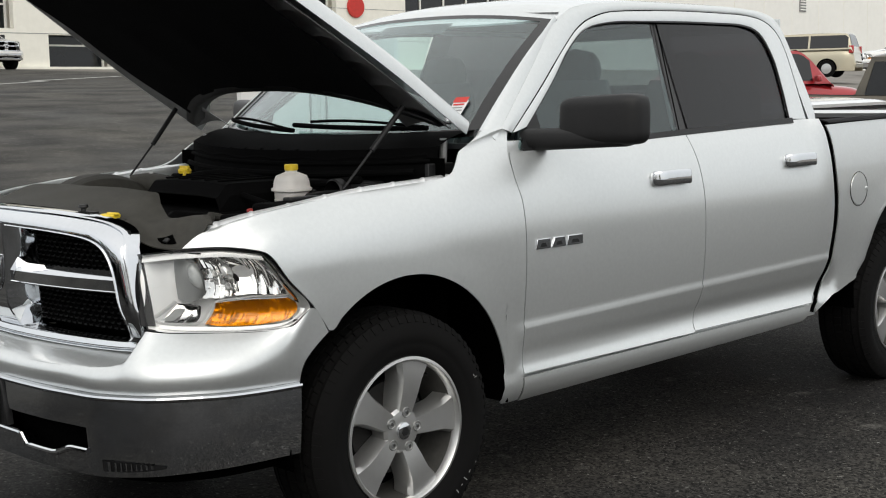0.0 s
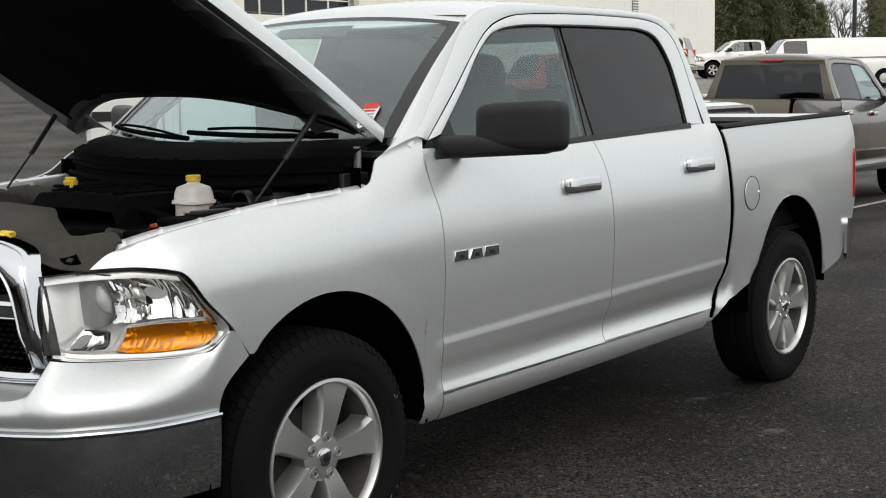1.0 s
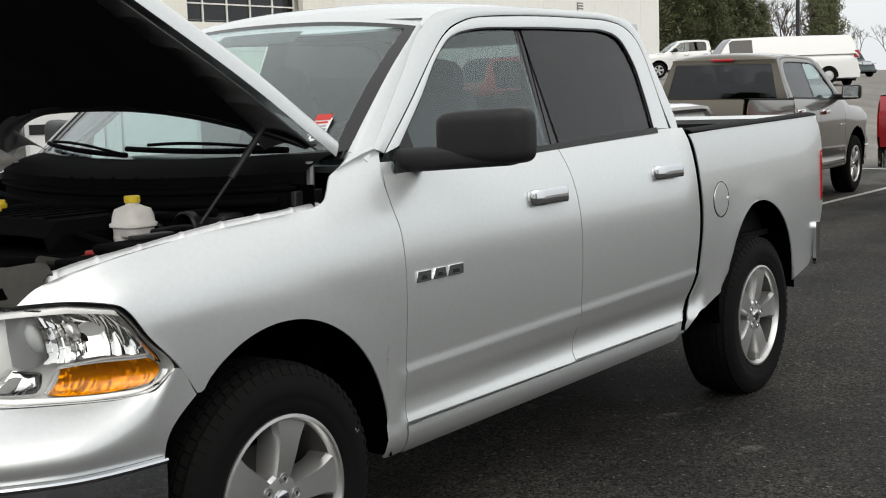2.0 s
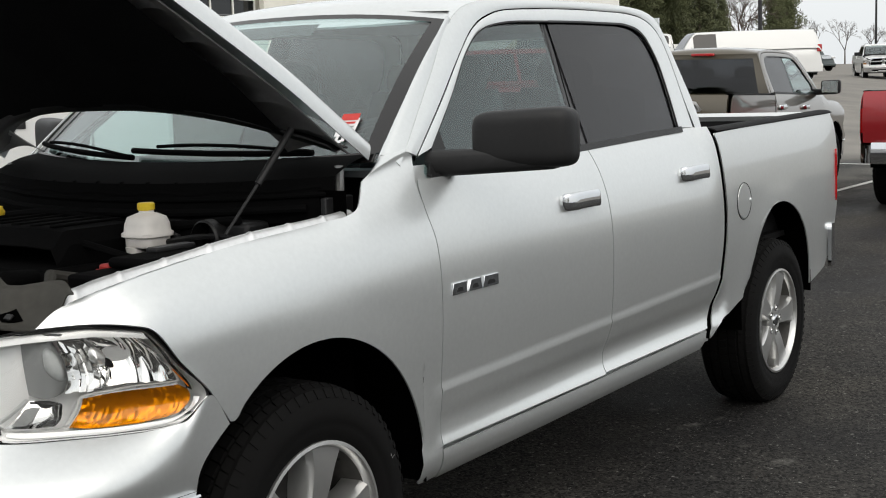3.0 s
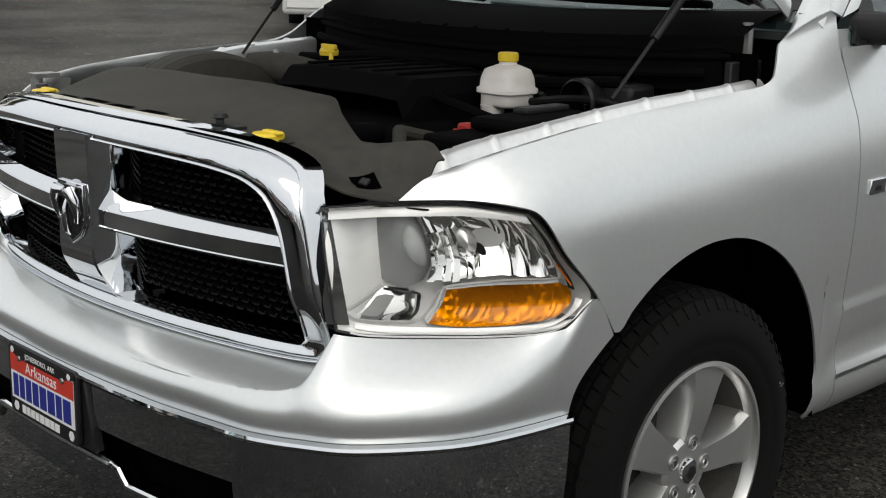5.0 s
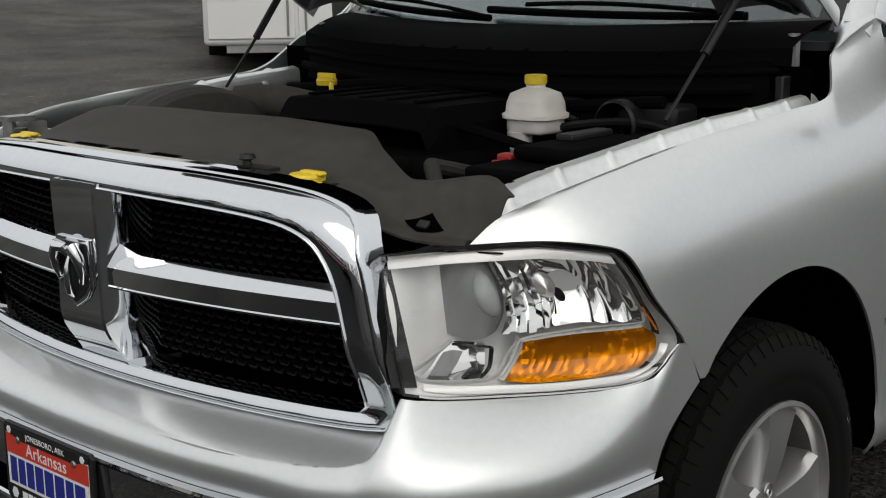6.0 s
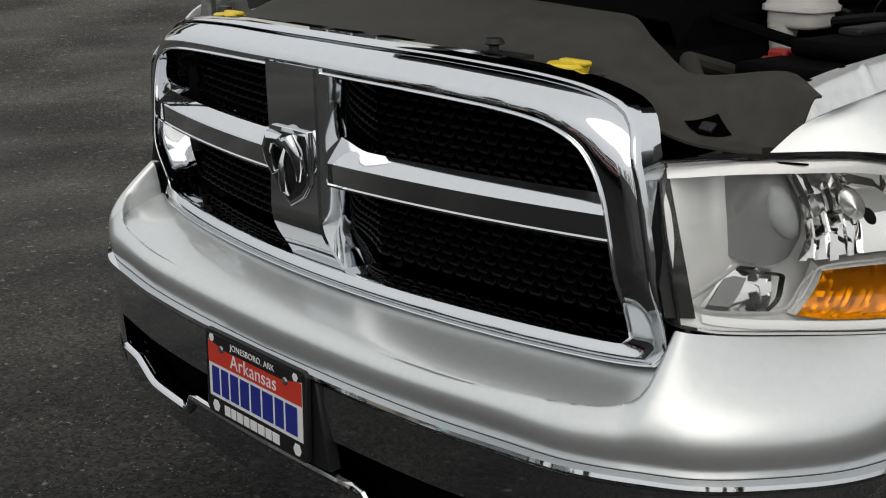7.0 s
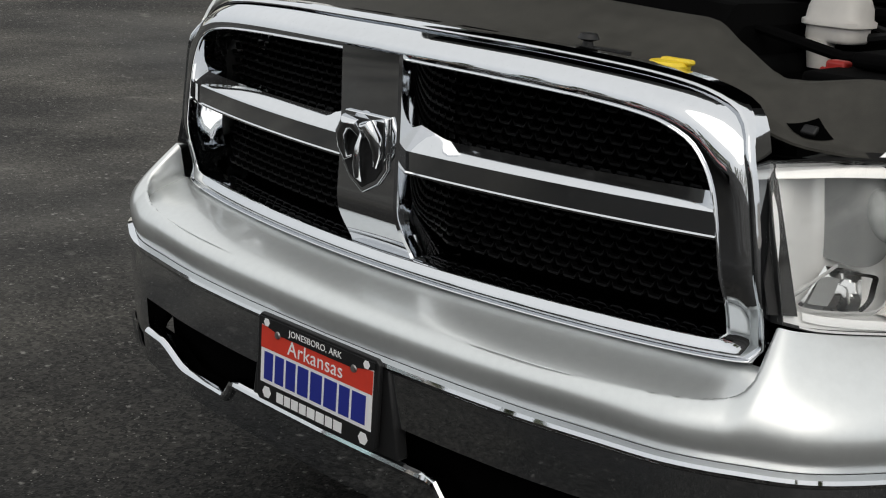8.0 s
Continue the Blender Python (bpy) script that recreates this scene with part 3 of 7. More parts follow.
    part("rear_door_frame", band([(p[0] - 0.004, p[1] - 0.003) for p in GAP_R], WIN_R, sg, 40, 3, 0.0, 0.004), coat, rear_door, thick=0.012)
    part("cab_side_frame", band(RAIL, GAP_ALL, sg, 60, 3, 0.0, 0.006), coat, truck, thick=0.012)
    part("frame_seal", band(GAP_ALL, [(p[0], p[1] - 0.02) for p in GAP_ALL], sg, 60, 1, -0.012), DEEP, truck)
    fb = [(1.70, 1.352), (2.0, belt(2.0) + 0.006), (2.35, belt(2.35) + 0.006), (2.70, belt(2.70) + 0.006)]
    rb = [(2.80, belt(2.8) + 0.006), (3.2, belt(3.2) + 0.006), (3.632, 1.412)]
    wf = [(1.70, 1.36), (1.76, 1.43), (1.966, 1.589), (2.172, 1.757), (2.27, 1.812), (2.36, 1.838), (2.55, 1.857), (2.75, 1.863)]
    part("front_window", band(wf, [(1.70 + 1.02 * k / 7, belt(1.70 + 1.02 * k / 7)) for k in range(8)], sg, 30, 6, -0.008), PANE, front_door, "clear side window", thick=0.004)
    part("rear_window", band(WIN_R, [(2.80 + 0.832 * k / 8, belt(2.80 + 0.832 * k / 8)) for k in range(9)], sg, 30, 6, -0.008), PANE_DARK, rear_door, "dark tinted side window", thick=0.004)
    # black centre pillar, sail, belt strip, window seals
    bp = band([(2.765, 1.865), (2.90, 1.866)], [(2.690, belt(2.7)), (2.83, belt(2.8))], sg, 1, 12, -0.014)
    part("centre_pillar", bp, PILLAR, truck, "gloss black centre pillar", thick=0.006)
    part("pillar_seam", band([(2.79, 1.863), (2.799, 1.863)], [(2.722, belt(2.72)), (2.731, belt(2.72))], sg, 1, 12, -0.001), DEEP, truck)
    part("belt_strip", band([(1.70 + 1.94 * k / 9, belt(1.70 + 1.94 * k / 9) + 0.012) for k in range(10)], [(1.70 + 1.94 * k / 9, belt(1.70 + 1.94 * k / 9) - 0.012) for k in range(10)], sg, 30, 2, 0.012), BLACK, truck, thick=0.008)
    for w in (WIN_F[1:], WIN_R):
        part("window_seal", band(w, [(p[0] + 0.003, p[1] - 0.006) for p in w] if w is not WIN_R else [(p[0] - 0.008, p[1] - 0.008) for p in w], sg, 40, 1, 0.002), BLACK, truck, thick=0.006)
    sail = Shape().prism([(1.70, 1.345), (1.84, 1.358), (1.835, 1.49), (1.77, 1.437)], lambda a, b, d: (a, sg * (glass_y(b) + d), b), -0.004, 0.006)
    part("mirror_sail", sail, BLACK, front_door)
    # handles
    for door, x0, z0 in ((front_door, 2.405, 1.197), (rear_door, 3.437, 1.222)):
        y0 = half_width(x0 + 0.13, z0)
        cup = Shape().grid(lambda u, v: (x0 + 0.06 + 0.15 * u, sg * (y0 + 0.0045 - 0.001 * 0), z0 - 0.03 + 0.06 * v), 6, 4)
        part("handle_recess", cup, coat, door, thick=0.003)
        h = Shape()

        def grip(u, v):
            a = 2 * math.pi * v
            e = min(u, 1 - u)
            w = min(1.0, max(0.0, e) / 0.05) ** 0.45
            bow = 0.030 * smooth(0, 0.2, e) ** 0.8
            ca, sn = math.copysign(abs(math.cos(a)) ** 0.5, math.cos(a)), math.copysign(abs(math.sin(a)) ** 0.6, math.sin(a))
            return x0 + 0.275 * u, sg * (y0 + 0.006 + bow + 0.013 * w * ca - 0.002 * w * sn), z0 + 0.004 * math.sin(math.pi * u) + 0.031 * w * sn
        h.grid(grip, 30, 20)
        part("door_handle", h, CHROME, door, "chrome pull handle")
    # bed side
    arch_r = [(4.60 + 0.475 * math.cos(a), 0.53 + 0.475 * math.sin(a)) for a in np.linspace(radians(172), radians(2), 26)]
    bt = line([(3.838, 1.378), (4.3, 1.392), (4.9, 1.408), (5.36, 1.418), (5.45, 1.408)])
    br = line([(5.45, 1.408), (5.505, 1.36), (5.545, 1.25), (5.555, 1.08), (5.553, 0.925), (5.52, 0.81), (5.42, 0.66), (5.33, 0.584)])
    bl = line([(3.838, 1.378), (3.868, 1.323), (3.902, 1.16), (3.925, 0.977), (3.897, 0.77), (3.825, 0.585), (3.735, 0.50), (3.72, 0.47)])
    bb = line([(3.72, 0.47), (3.87, 0.52), (4.06, 0.575)] + arch_r + [(5.07, 0.525), (5.33, 0.584)])
    bed_side = part("bed_side", side_panel(coons(bt, bb, bl, br), 70, 36, sg), coat, truck, thick=0.006)
    part("bed_front_edge", Shape().grid(lambda u, v: (bl(u)[0] - 0.001, sg * (half_width(*bl(u)) - 0.006 - 0.05 * v), bl(u)[1]), 30, 2), DEEP, truck, thick=0.004)
    part("bed_rail_cap", Shape().grid(lambda u, v: (3.85 + 1.60 * u, sg * (0.955 - 0.135 * v), (1.386 + 0.030 * u) + 0.014 * math.sin(math.pi * min(1, 1.2 * v)) ** 0.5 - 0.06 * smooth(0.7, 1.0, v)), 20, 12), MATTE, truck, "black plastic bed rail cap", thick=0.006)
    part("bed_liner_wall", Shape().grid(lambda u, v: (3.87 + 1.62 * u, sg * (0.83 - 0.02 * v), 1.37 - 0.55 * v), 4, 4), MATTE, truck, thick=0.02)
    # fuel door
    fx, fz = 4.12, 1.05
    ring = Shape().lathe([(0.088, 0.0), (0.086, 0.0035), (0.084, 0.0)], 40, lambda r, a, d: (fx + r * math.cos(a), sg * (half_width(fx + r * math.cos(a), fz + r * math.sin(a)) + 0.0025 + d), fz + r * math.sin(a)))
    part("fuel_door", Shape().lathe([(0.0, 0.004), (0.05, 0.004), (0.080, 0.004), (0.083, 0.0)], 40, lambda r, a, d: (fx + r * math.cos(a), sg * (half_width(fx + r * math.cos(a), fz + r * math.sin(a)) + 0.002 + d), fz + r * math.sin(a))), coat, bed_side)
    part("fuel_door_joint", ring, DEEP, bed_side)
    part("fuel_door_bumper", Shape().lathe([(0, 0.012), (0.009, 0.01), (0.012, 0.003)], 14, lambda r, a, d: (fx + 0.074 + r * math.cos(a), sg * (half_width(fx, fz) + d), fz + r * math.sin(a))), coat, bed_side)
    # tail lamp
    tl = Shape().grid(lambda u, v: (5.515 + 0.06 * u - 0.02 * (1 - v) * 0, sg * (half_width(5.5, 1.2 - 0.28 * v) + 0.006 - 0.10 * u * u), 1.215 - 0.285 * v), 8, 10)
    part("tail_lamp", tl, REDLENS, truck, "red tail lamp", thick=0.012)
    # rear bumper end
    rb_ = Shape().grid(lambda u, v: (5.38 + 0.26 * math.sin(1.57 * u), sg * (0.972 - 0.17 * (1 - math.cos(1.57 * u))), 0.815 - 0.24 * v - 0.03 * (1 - v) * u), 10, 6)
    part("rear_bumper_end", rb_, CHROME, truck, "chrome rear bumper", thick=0.02)
    # mirror
    def arm_at(u, v):
        a = 2 * math.pi * v
        ca, sn = (math.copysign(abs(q) ** 0.55, q) for q in (math.cos(a), math.sin(a)))
        tip = 1 - smooth(0.90, 1.0, u) * 0.6
        return 1.775 + 0.13 * u + 0.050 * u * u + (0.050 - 0.012 * u) * ca * tip, sg * (0.862 + 0.40 * u), 1.380 + 0.012 * u + (0.043 - 0.007 * u) * sn * tip
    arm = Shape().grid(arm_at, 16, 24)
    mirror = part("mirror", arm, BLACK, truck, "large black textured door mirror")
    c = Vector((1.905, sg * 1.135, 1.455))

    def shell(u, v):
        # superellipsoid head, flattened at the glass
        a, b = 2 * math.pi * u, math.pi * (v - 0.5)
        def pw(q, e):
            return math.copysign(abs(q) ** e, q)
        px = 0.068 * pw(math.cos(b), 0.5) * pw(math.cos(a), 0.55)
        py = 0.148 * pw(math.cos(b), 0.3) * pw(math.sin(a), 0.38)
        pz = 0.098 * pw(math.sin(b), 0.38)
        if px > 0:
            px *= 0.6
        px += 0.03 * (py * sg / 0.15) * sg * 0 + 0.06 * (py / 0.15)
        return c.x + px, c.y + sg * py, c.z + pz * (0.93 + 0.07 * py / 0.15)
    part("mirror_shell", Shape().grid(shell, 44, 26, True), BLACK, mirror, sharp=60)
    part("mirror_pane", Shape().grid(lambda u, v: (c.x + 0.046 + 0.1 * (u - 0.5), c.y + sg * 0.24 * (u - 0.5), c.z + 0.155 * (v - 0.5)), 2, 2), CHROME, mirror, "mirror glass", thick=0.004)
    # badge on the door: plain chrome slabs
    bx = 1.668
    for k, (w, sl) in enumerate(((0.082, 0.0), (0.082, 0.35), (0.092, 0.0))):
        pl = lambda a, b, d: (a, sg * (half_width(a, b) + d), b)
        x1 = bx + 0.002
        s = Shape().prism([(x1 + 0.0, 0.976), (x1 + w, 0.976), (x1 + w + 0.0 - sl * 0.02, 1.014), (x1 + 0.006 + sl * 0.03, 1.014)], pl, 0.0, 0.009)
        part("badge", s, CHROME, front_door, "chrome lettering-sized badge slab", bevel=0.002)
        ins = Shape().prism([(x1 + 0.022, 0.984), (x1 + w - 0.022, 0.984), (x1 + w - 0.03, 0.998), (x1 + 0.03, 0.998)], pl, 0.0085, 0.0095)
        part("badge_inlay", ins, BLACK, front_door)
        bx += w + 0.007


def cab(truck, coat, full):
    roof_y = lambda x: glass_y(rail_z(x)) - 0.002

    def roof(u, v):
        q = 2 * v - 1
        xf = 2.03 + 0.10 * abs(q) ** 2.2
        x = xf + (3.815 - xf) * u
        y = q * roof_y(x)
        nose = 1 - 0.55 * (1 - smooth(0, 0.12, u)) - 0.5 * smooth(0.94, 1.0, u)
        return x, y, rail_z(max(x, 2.125)) - (0.0 if u > 0.0 else 0.0) + 0.045 * (1 - abs(q) ** 2.6) * nose - 0.045 * (1 - smooth(0, 0.10, u)) * (1 - abs(q) ** 3) * 0.6
    part("roof", Shape().grid(roof, 40, 40), coat, truck, thick=0.008)
    # windshield
    def ws(u, v):
        q = 2 * u - 1
        xb, zb, yb = 1.36 + 0.185 * abs(q) ** 2.3, 1.365 + 0.035 * q * q, 0.845 * q
        xt, zt, yt = 2.04 + 0.085 * abs(q) ** 2.2, 1.892 - 0.045 * abs(q) ** 2.4, 0.712 * q
        bow = 0.02 * math.sin(math.pi * v)
        return xb + (xt - xb) * v - bow * 0.6, yb + (yt - yb) * v, zb + (zt - zb) * v + bow
    shield = part("windshield", Shape().grid(ws, 30, 16), FRONT_PANE, truck, "clear windshield with a pale sky reflection", thick=0.005)
    edge = Shape()
    def inner(u, v, k):
        p = Vector(ws(u, v))
        return p + Vector((-0.006, 0, 0.006)) * k
    for (u0, u1, v0, v1) in ((0.0, 1.0, 0.965, 1), (0.02, 0.98, 0, 0.06), (0.004, 0.042, 0.05, 0.97), (0.958, 0.996, 0.05, 0.97)):
        edge.grid(lambda a, b: inner(u0 + (u1 - u0) * a, v0 + (v1 - v0) * b, 0.6), 16, 12)
    part("shield_border", edge, PILLAR, shield)
    if full:
        for (u, v, w, h, m) in ((0.092, 0.205, 0.040, 0.034, WHITE), (0.094, 0.262, 0.038, 0.013, RED_PLASTIC), (0.093, 0.228, 0.030, 0.004, RED_PLASTIC), (0.091, 0.205, 0.026, 0.003, STEEL), (0.090, 0.185, 0.030, 0.003, STEEL), (0.090, 0.142, 0.008, 0.012, WHITE), (0.102, 0.150, 0.006, 0.014, WHITE), (0.080, 0.150, 0.006, 0.012, WHITE), (0.096, 0.125, 0.010, 0.005, WHITE)):
            s = Shape().grid(lambda a, b: inner(u + (a - 0.5) * w * 0.9, v + (b - 0.5) * h * 3.0, 1.3 if m is WHITE else 1.5), 3, 3)
            part("inspection_sticker", s, m, shield, "red and white paper sticker" if m is RED_PLASTIC else "")
        part("shade_band", Shape().grid(lambda a, b: inner(0.35 + 0.3 * a, 0.86 + 0.09 * b, -1.2), 8, 2), BLACK, shield)
    # painted pillars beside the windshield, broader at the foot
    pillar_edge = line([(1.575, 1.385), (1.70, 1.494), (1.889, 1.656), (2.123, 1.850)])
    for sg in (-1, 1):
        def pillar(u, v):
            o = pillar_edge(u)
            uu = 0.004 * (1 - smooth(0, 0.4, u)) + 0.004
            q = Vector(ws(uu if sg < 0 else 1 - uu, 0.02 + 0.97 * u)) + Vector((-0.008, 0, 0.010))
            p = Vector((o[0], sg * glass_y(o[1]), o[1])).lerp(q, v)
            return p + Vector((-0.008, 0, 0.012)) * math.sin(math.pi * v)
        part("windshield_pillar", Shape().grid(pillar, 30, 6), coat, truck, thick=0.006)
        def cowl_corner(u, v):
            x = 1.385 + 0.270 * u
            z = float(np.interp(x, (1.345, 1.385, 1.46, 1.56, 1.66), (1.312, 1.350, 1.385, 1.415, 1.437)))
            o = Vector((x, sg * half_width(x, z), z - 0.002))
            q = Vector(ws(0.012 if sg < 0 else 0.988, -0.04 + 0.15 * u)) + Vector((-0.004, 0, 0.005))
            return o.lerp(q, v) + Vector((0, sg * 0.004, 0.003)) * math.sin(math.pi * v)
        part("cowl_corner", Shape().grid(cowl_corner, 20, 8), coat, truck, thick=0.004)
    # back wall with its window
    back = Shape()
    for z0, z1, y0, y1 in ((0.55, 1.40, -0.87, 0.87), (1.84, 1.90, -0.70, 0.70)):
        back.grid(lambda u, v: (3.87 - 0.06 * smooth(1.4, 1.9, z0 + (z1 - z0) * v), y0 + (y1 - y0) * u, z0 + (z1 - z0) * v), 8, 4)
    for q in (-1, 1):
        back.grid(lambda u, v: (3.87 - 0.055 * smooth(1.4, 1.9, 1.4 + 0.44 * v), q * (0.745 - 0.10 * v + (glass_y(1.4 + 0.44 * v) - 0.745 + 0.10 * v) * u), 1.4 + 0.44 * v), 4, 6)
    part("cab_back", back, coat, truck, thick=0.01)
    part("back_window", Shape().grid(lambda u, v: (3.866 - 0.055 * smooth(1.4, 1.9, 1.4 + 0.44 * v), (2 * u - 1) * (0.75 - 0.10 * v), 1.4 + 0.44 * v), 8, 4), PANE_DARK if not full else BACK_PANE, truck, thick=0.004)
    part("high_stop_lamp", Shape().box((3.845, 0, 1.895), (0.05, 0.30, 0.035)), REDLENS, truck, "red high stop lamp", bevel=0.008)
    # cabin
    part("cabin_floor", Shape().box((2.75, 0, 0.62), (2.2, 1.7, 0.04)), CABIN, truck)
    part("headliner", Shape().grid(lambda u, v: (2.18 + 1.6 * u, -0.66 + 1.32 * v, 1.885 + 0.02 * math.sin(math.pi * v)), 4, 8), CABIN, truck)
    dash = Shape().grid(lambda u, v: (1.50 + 0.42 * v, -0.80 + 1.6 * u, 1.365 - 0.02 * v - 0.35 * smooth(0.8, 1.0, v)), 6, 10)
    part("dashboard", dash, CABIN, truck, thick=0.02)
    sw = Shape().lathe([(0.19 + 0.016 * math.cos(a), 0.016 * math.sin(a)) for a in np.linspace(0, 2 * math.pi, 9)], 28, lambda r, a, d: (2.02 + r * math.sin(a) * 0.35 + d * 0.9, -0.40 + r * math.cos(a), 1.33 + r * math.sin(a) * 0.93 - d * 0.35))
    part("steering_wheel", sw, BLACK, truck)
    for y in (-0.42, 0.42):
        for x in (2.45, 3.30):
            s = Shape().grid(lambda u, v: (x + 0.10 * smooth(0, 1, v) + 0.055 * math.sin(2 * math.pi * u) * (1 - 0.5 * v ** 6), y + (0.26 - 0.05 * v ** 5) * math.cos(2 * math.pi * u), 0.95 + 0.66 * v), 20, 12, True)
            s.box((x - 0.22, y, 0.90), (0.52, 0.5, 0.16))
            seat = part("seat", s, CABIN, truck, "grey cloth seat", bevel=0.02)
            hd = Shape().grid(lambda u, v: (x + 0.13 + 0.055 * math.cos(2 * math.pi * u) * math.sin(math.pi * v) ** 0.4, y + 0.14 * math.sin(2 * math.pi * u) * math.sin(math.pi * v) ** 0.3, 1.56 + 0.19 * v), 20, 10, True)
            part("headrest", hd, CABIN, seat)
    part("rear_bench_back", Shape().box((3.58, 0, 1.20), (0.16, 1.45, 0.78)), CABIN, truck, bevel=0.06)
    # bed
    part("bed_floor", Shape().box((4.68, 0, 0.80), (1.66, 1.70, 0.03)), MATTE, truck)
    part("bed_bulkhead", Shape().box((3.95, 0, 1.09), (0.03, 1.80, 0.56)), MATTE, truck, bevel=0.006)
    gate = Shape().grid(lambda u, v: (5.545 + 0.03 * math.sin(math.pi * v) - 0.02 * smooth(0.85, 1, v), -0.915 + 1.83 * u, 0.82 + 0.59 * v), 10, 10)
    part("gate_liner", Shape().box((5.50, 0, 1.10), (0.02, 1.60, 0.55)), MATTE, truck)
    tg = part("tailgate", gate, coat, truck, thick=0.05)
    part("tailgate_handle", Shape().box((5.60, 0, 1.25), (0.02, 0.20, 0.07)), CHROME, tg, bevel=0.008)
    part("rear_bumper", Shape().grid(lambda u, v: (5.64 - 0.02 * (2 * v - 1) ** 2, -0.80 + 1.6 * u, 0.57 + 0.245 * v), 10, 6), CHROME, truck, thick=0.03)
    # frame and floor pan under the truck
    ch = Shape()
    for y in (-0.45, 0.45):
        ch.box((3.0, y, 0.48), (5.0, 0.09, 0.16))
    ch.box((1.1, 0, 0.62), (1.0, 0.8, 0.4)).box((3.2, 0, 0.60), (4.3, 1.5, 0.05)).box((4.589, 0, 0.42), (0.12, 1.5, 0.12)).box((1.02, 0, 0.40), (0.12, 1.5, 0.10))
    part("chassis", ch, DEEP, truck)


DULL_SILVER = material("dull_silver_primer", (0.28, 0.28, 0.28), 0.45, 0.5, grain=0.2, scale=40)
SCUFF = material("pale_rubber_scuff", (0.30, 0.30, 0.29), 0.8, grain=0.3, scale=200)
RAIL_SILVER = material("unpolished_silver", (0.78, 0.79, 0.79), 0.38, 0.6, grain=0.12, scale=60)
PILLAR = material("gloss_black_pillar", (0.012, 0.011, 0.011), 0.25, grain=0.1, scale=30)
# lamp trims near-white: the bright sky that chrome would mirror is painted in
BRIGHT = material("sky_white_bezel", (0.95, 0.95, 0.945), 0.16, 0.15, coat=1.0, grain=0.02, scale=60)
SATIN = material("satin_lamp_silver", (0.95, 0.95, 0.945), 0.28, 0.2, grain=0.03, scale=60)
FROST = material("frosted_lens", (0.36, 0.37, 0.37), 0.32, 0.5, grain=0.12, scale=300, bump=0.5, bump_scale=1500)
DRUM_LENS = material("ribbed_lens", (0.58, 0.60, 0.60), 0.22, 0.5, grain=0.15, scale=700, bump=0.8, bump_scale=900)
AMBER_SOLID = material("amber_plastic", (0.75, 0.20, 0.01), 0.2, coat=1.0, grain=0.15, scale=90)
LIP_P = [0, 0.15, 0.3, 0.42, 0.48, 0.53, 0.57, 0.65, 0.75, 0.85, 0.93, 0.96, 1.0]
lip_x = pchip(LIP_P, [-0.045, -0.040, -0.026, 0.0, 0.018, 0.045, 0.066, 0.11, 0.20, 0.32, 0.45, 0.51, 0.563])
lip_y = pchip(LIP_P, [0, 0.20, 0.40, 0.56, 0.65, 0.715, 0.752, 0.82, 0.89, 0.943, 0.963, 0.968, 0.972])
top_x = pchip(LIP_P, [0.088, 0.095, 0.116, 0.15, 0.175, 0.174, 0.160, 0.209, 0.308, 0.44, 0.541, 0.607, 0.668])
top_y = pchip(LIP_P, [0, 0.20, 0.40, 0.57, 0.665, 0.712, 0.737, 0.771, 0.837, 0.92, 0.977, 0.992, 0.993])
top_z = pchip(LIP_P, [0.772, 0.772, 0.772, 0.774, 0.776, 0.785, 0.847, 0.838, 0.832, 0.828, 0.841, 0.893, 0.808])


def grille_x(y, z):
    return 0.045 + 0.21 * y * y + 0.06 * max(0, z - 1.05) + 0.035 * smooth(0.93, 0.79, z)


G_OUT = [(0, 1.205), (0.25, 1.203), (0.42, 1.196), (0.54, 1.184), (0.62, 1.158), (0.66, 1.112), (0.677, 1.06), (0.688, 1.0), (0.702, 0.92), (0.709, 0.85), (0.709, 0.80), (0.695, 0.779), (0.4, 0.772), (0, 0.772)]
G_IN = [(0, 1.144), (0.25, 1.139), (0.41, 1.132), (0.515, 1.120), (0.578, 1.094), (0.608, 1.055), (0.622, 1.02), (0.632, 0.975), (0.644, 0.91), (0.652, 0.855), (0.652, 0.822), (0.638, 0.810), (0.4, 0.808), (0, 0.806)]


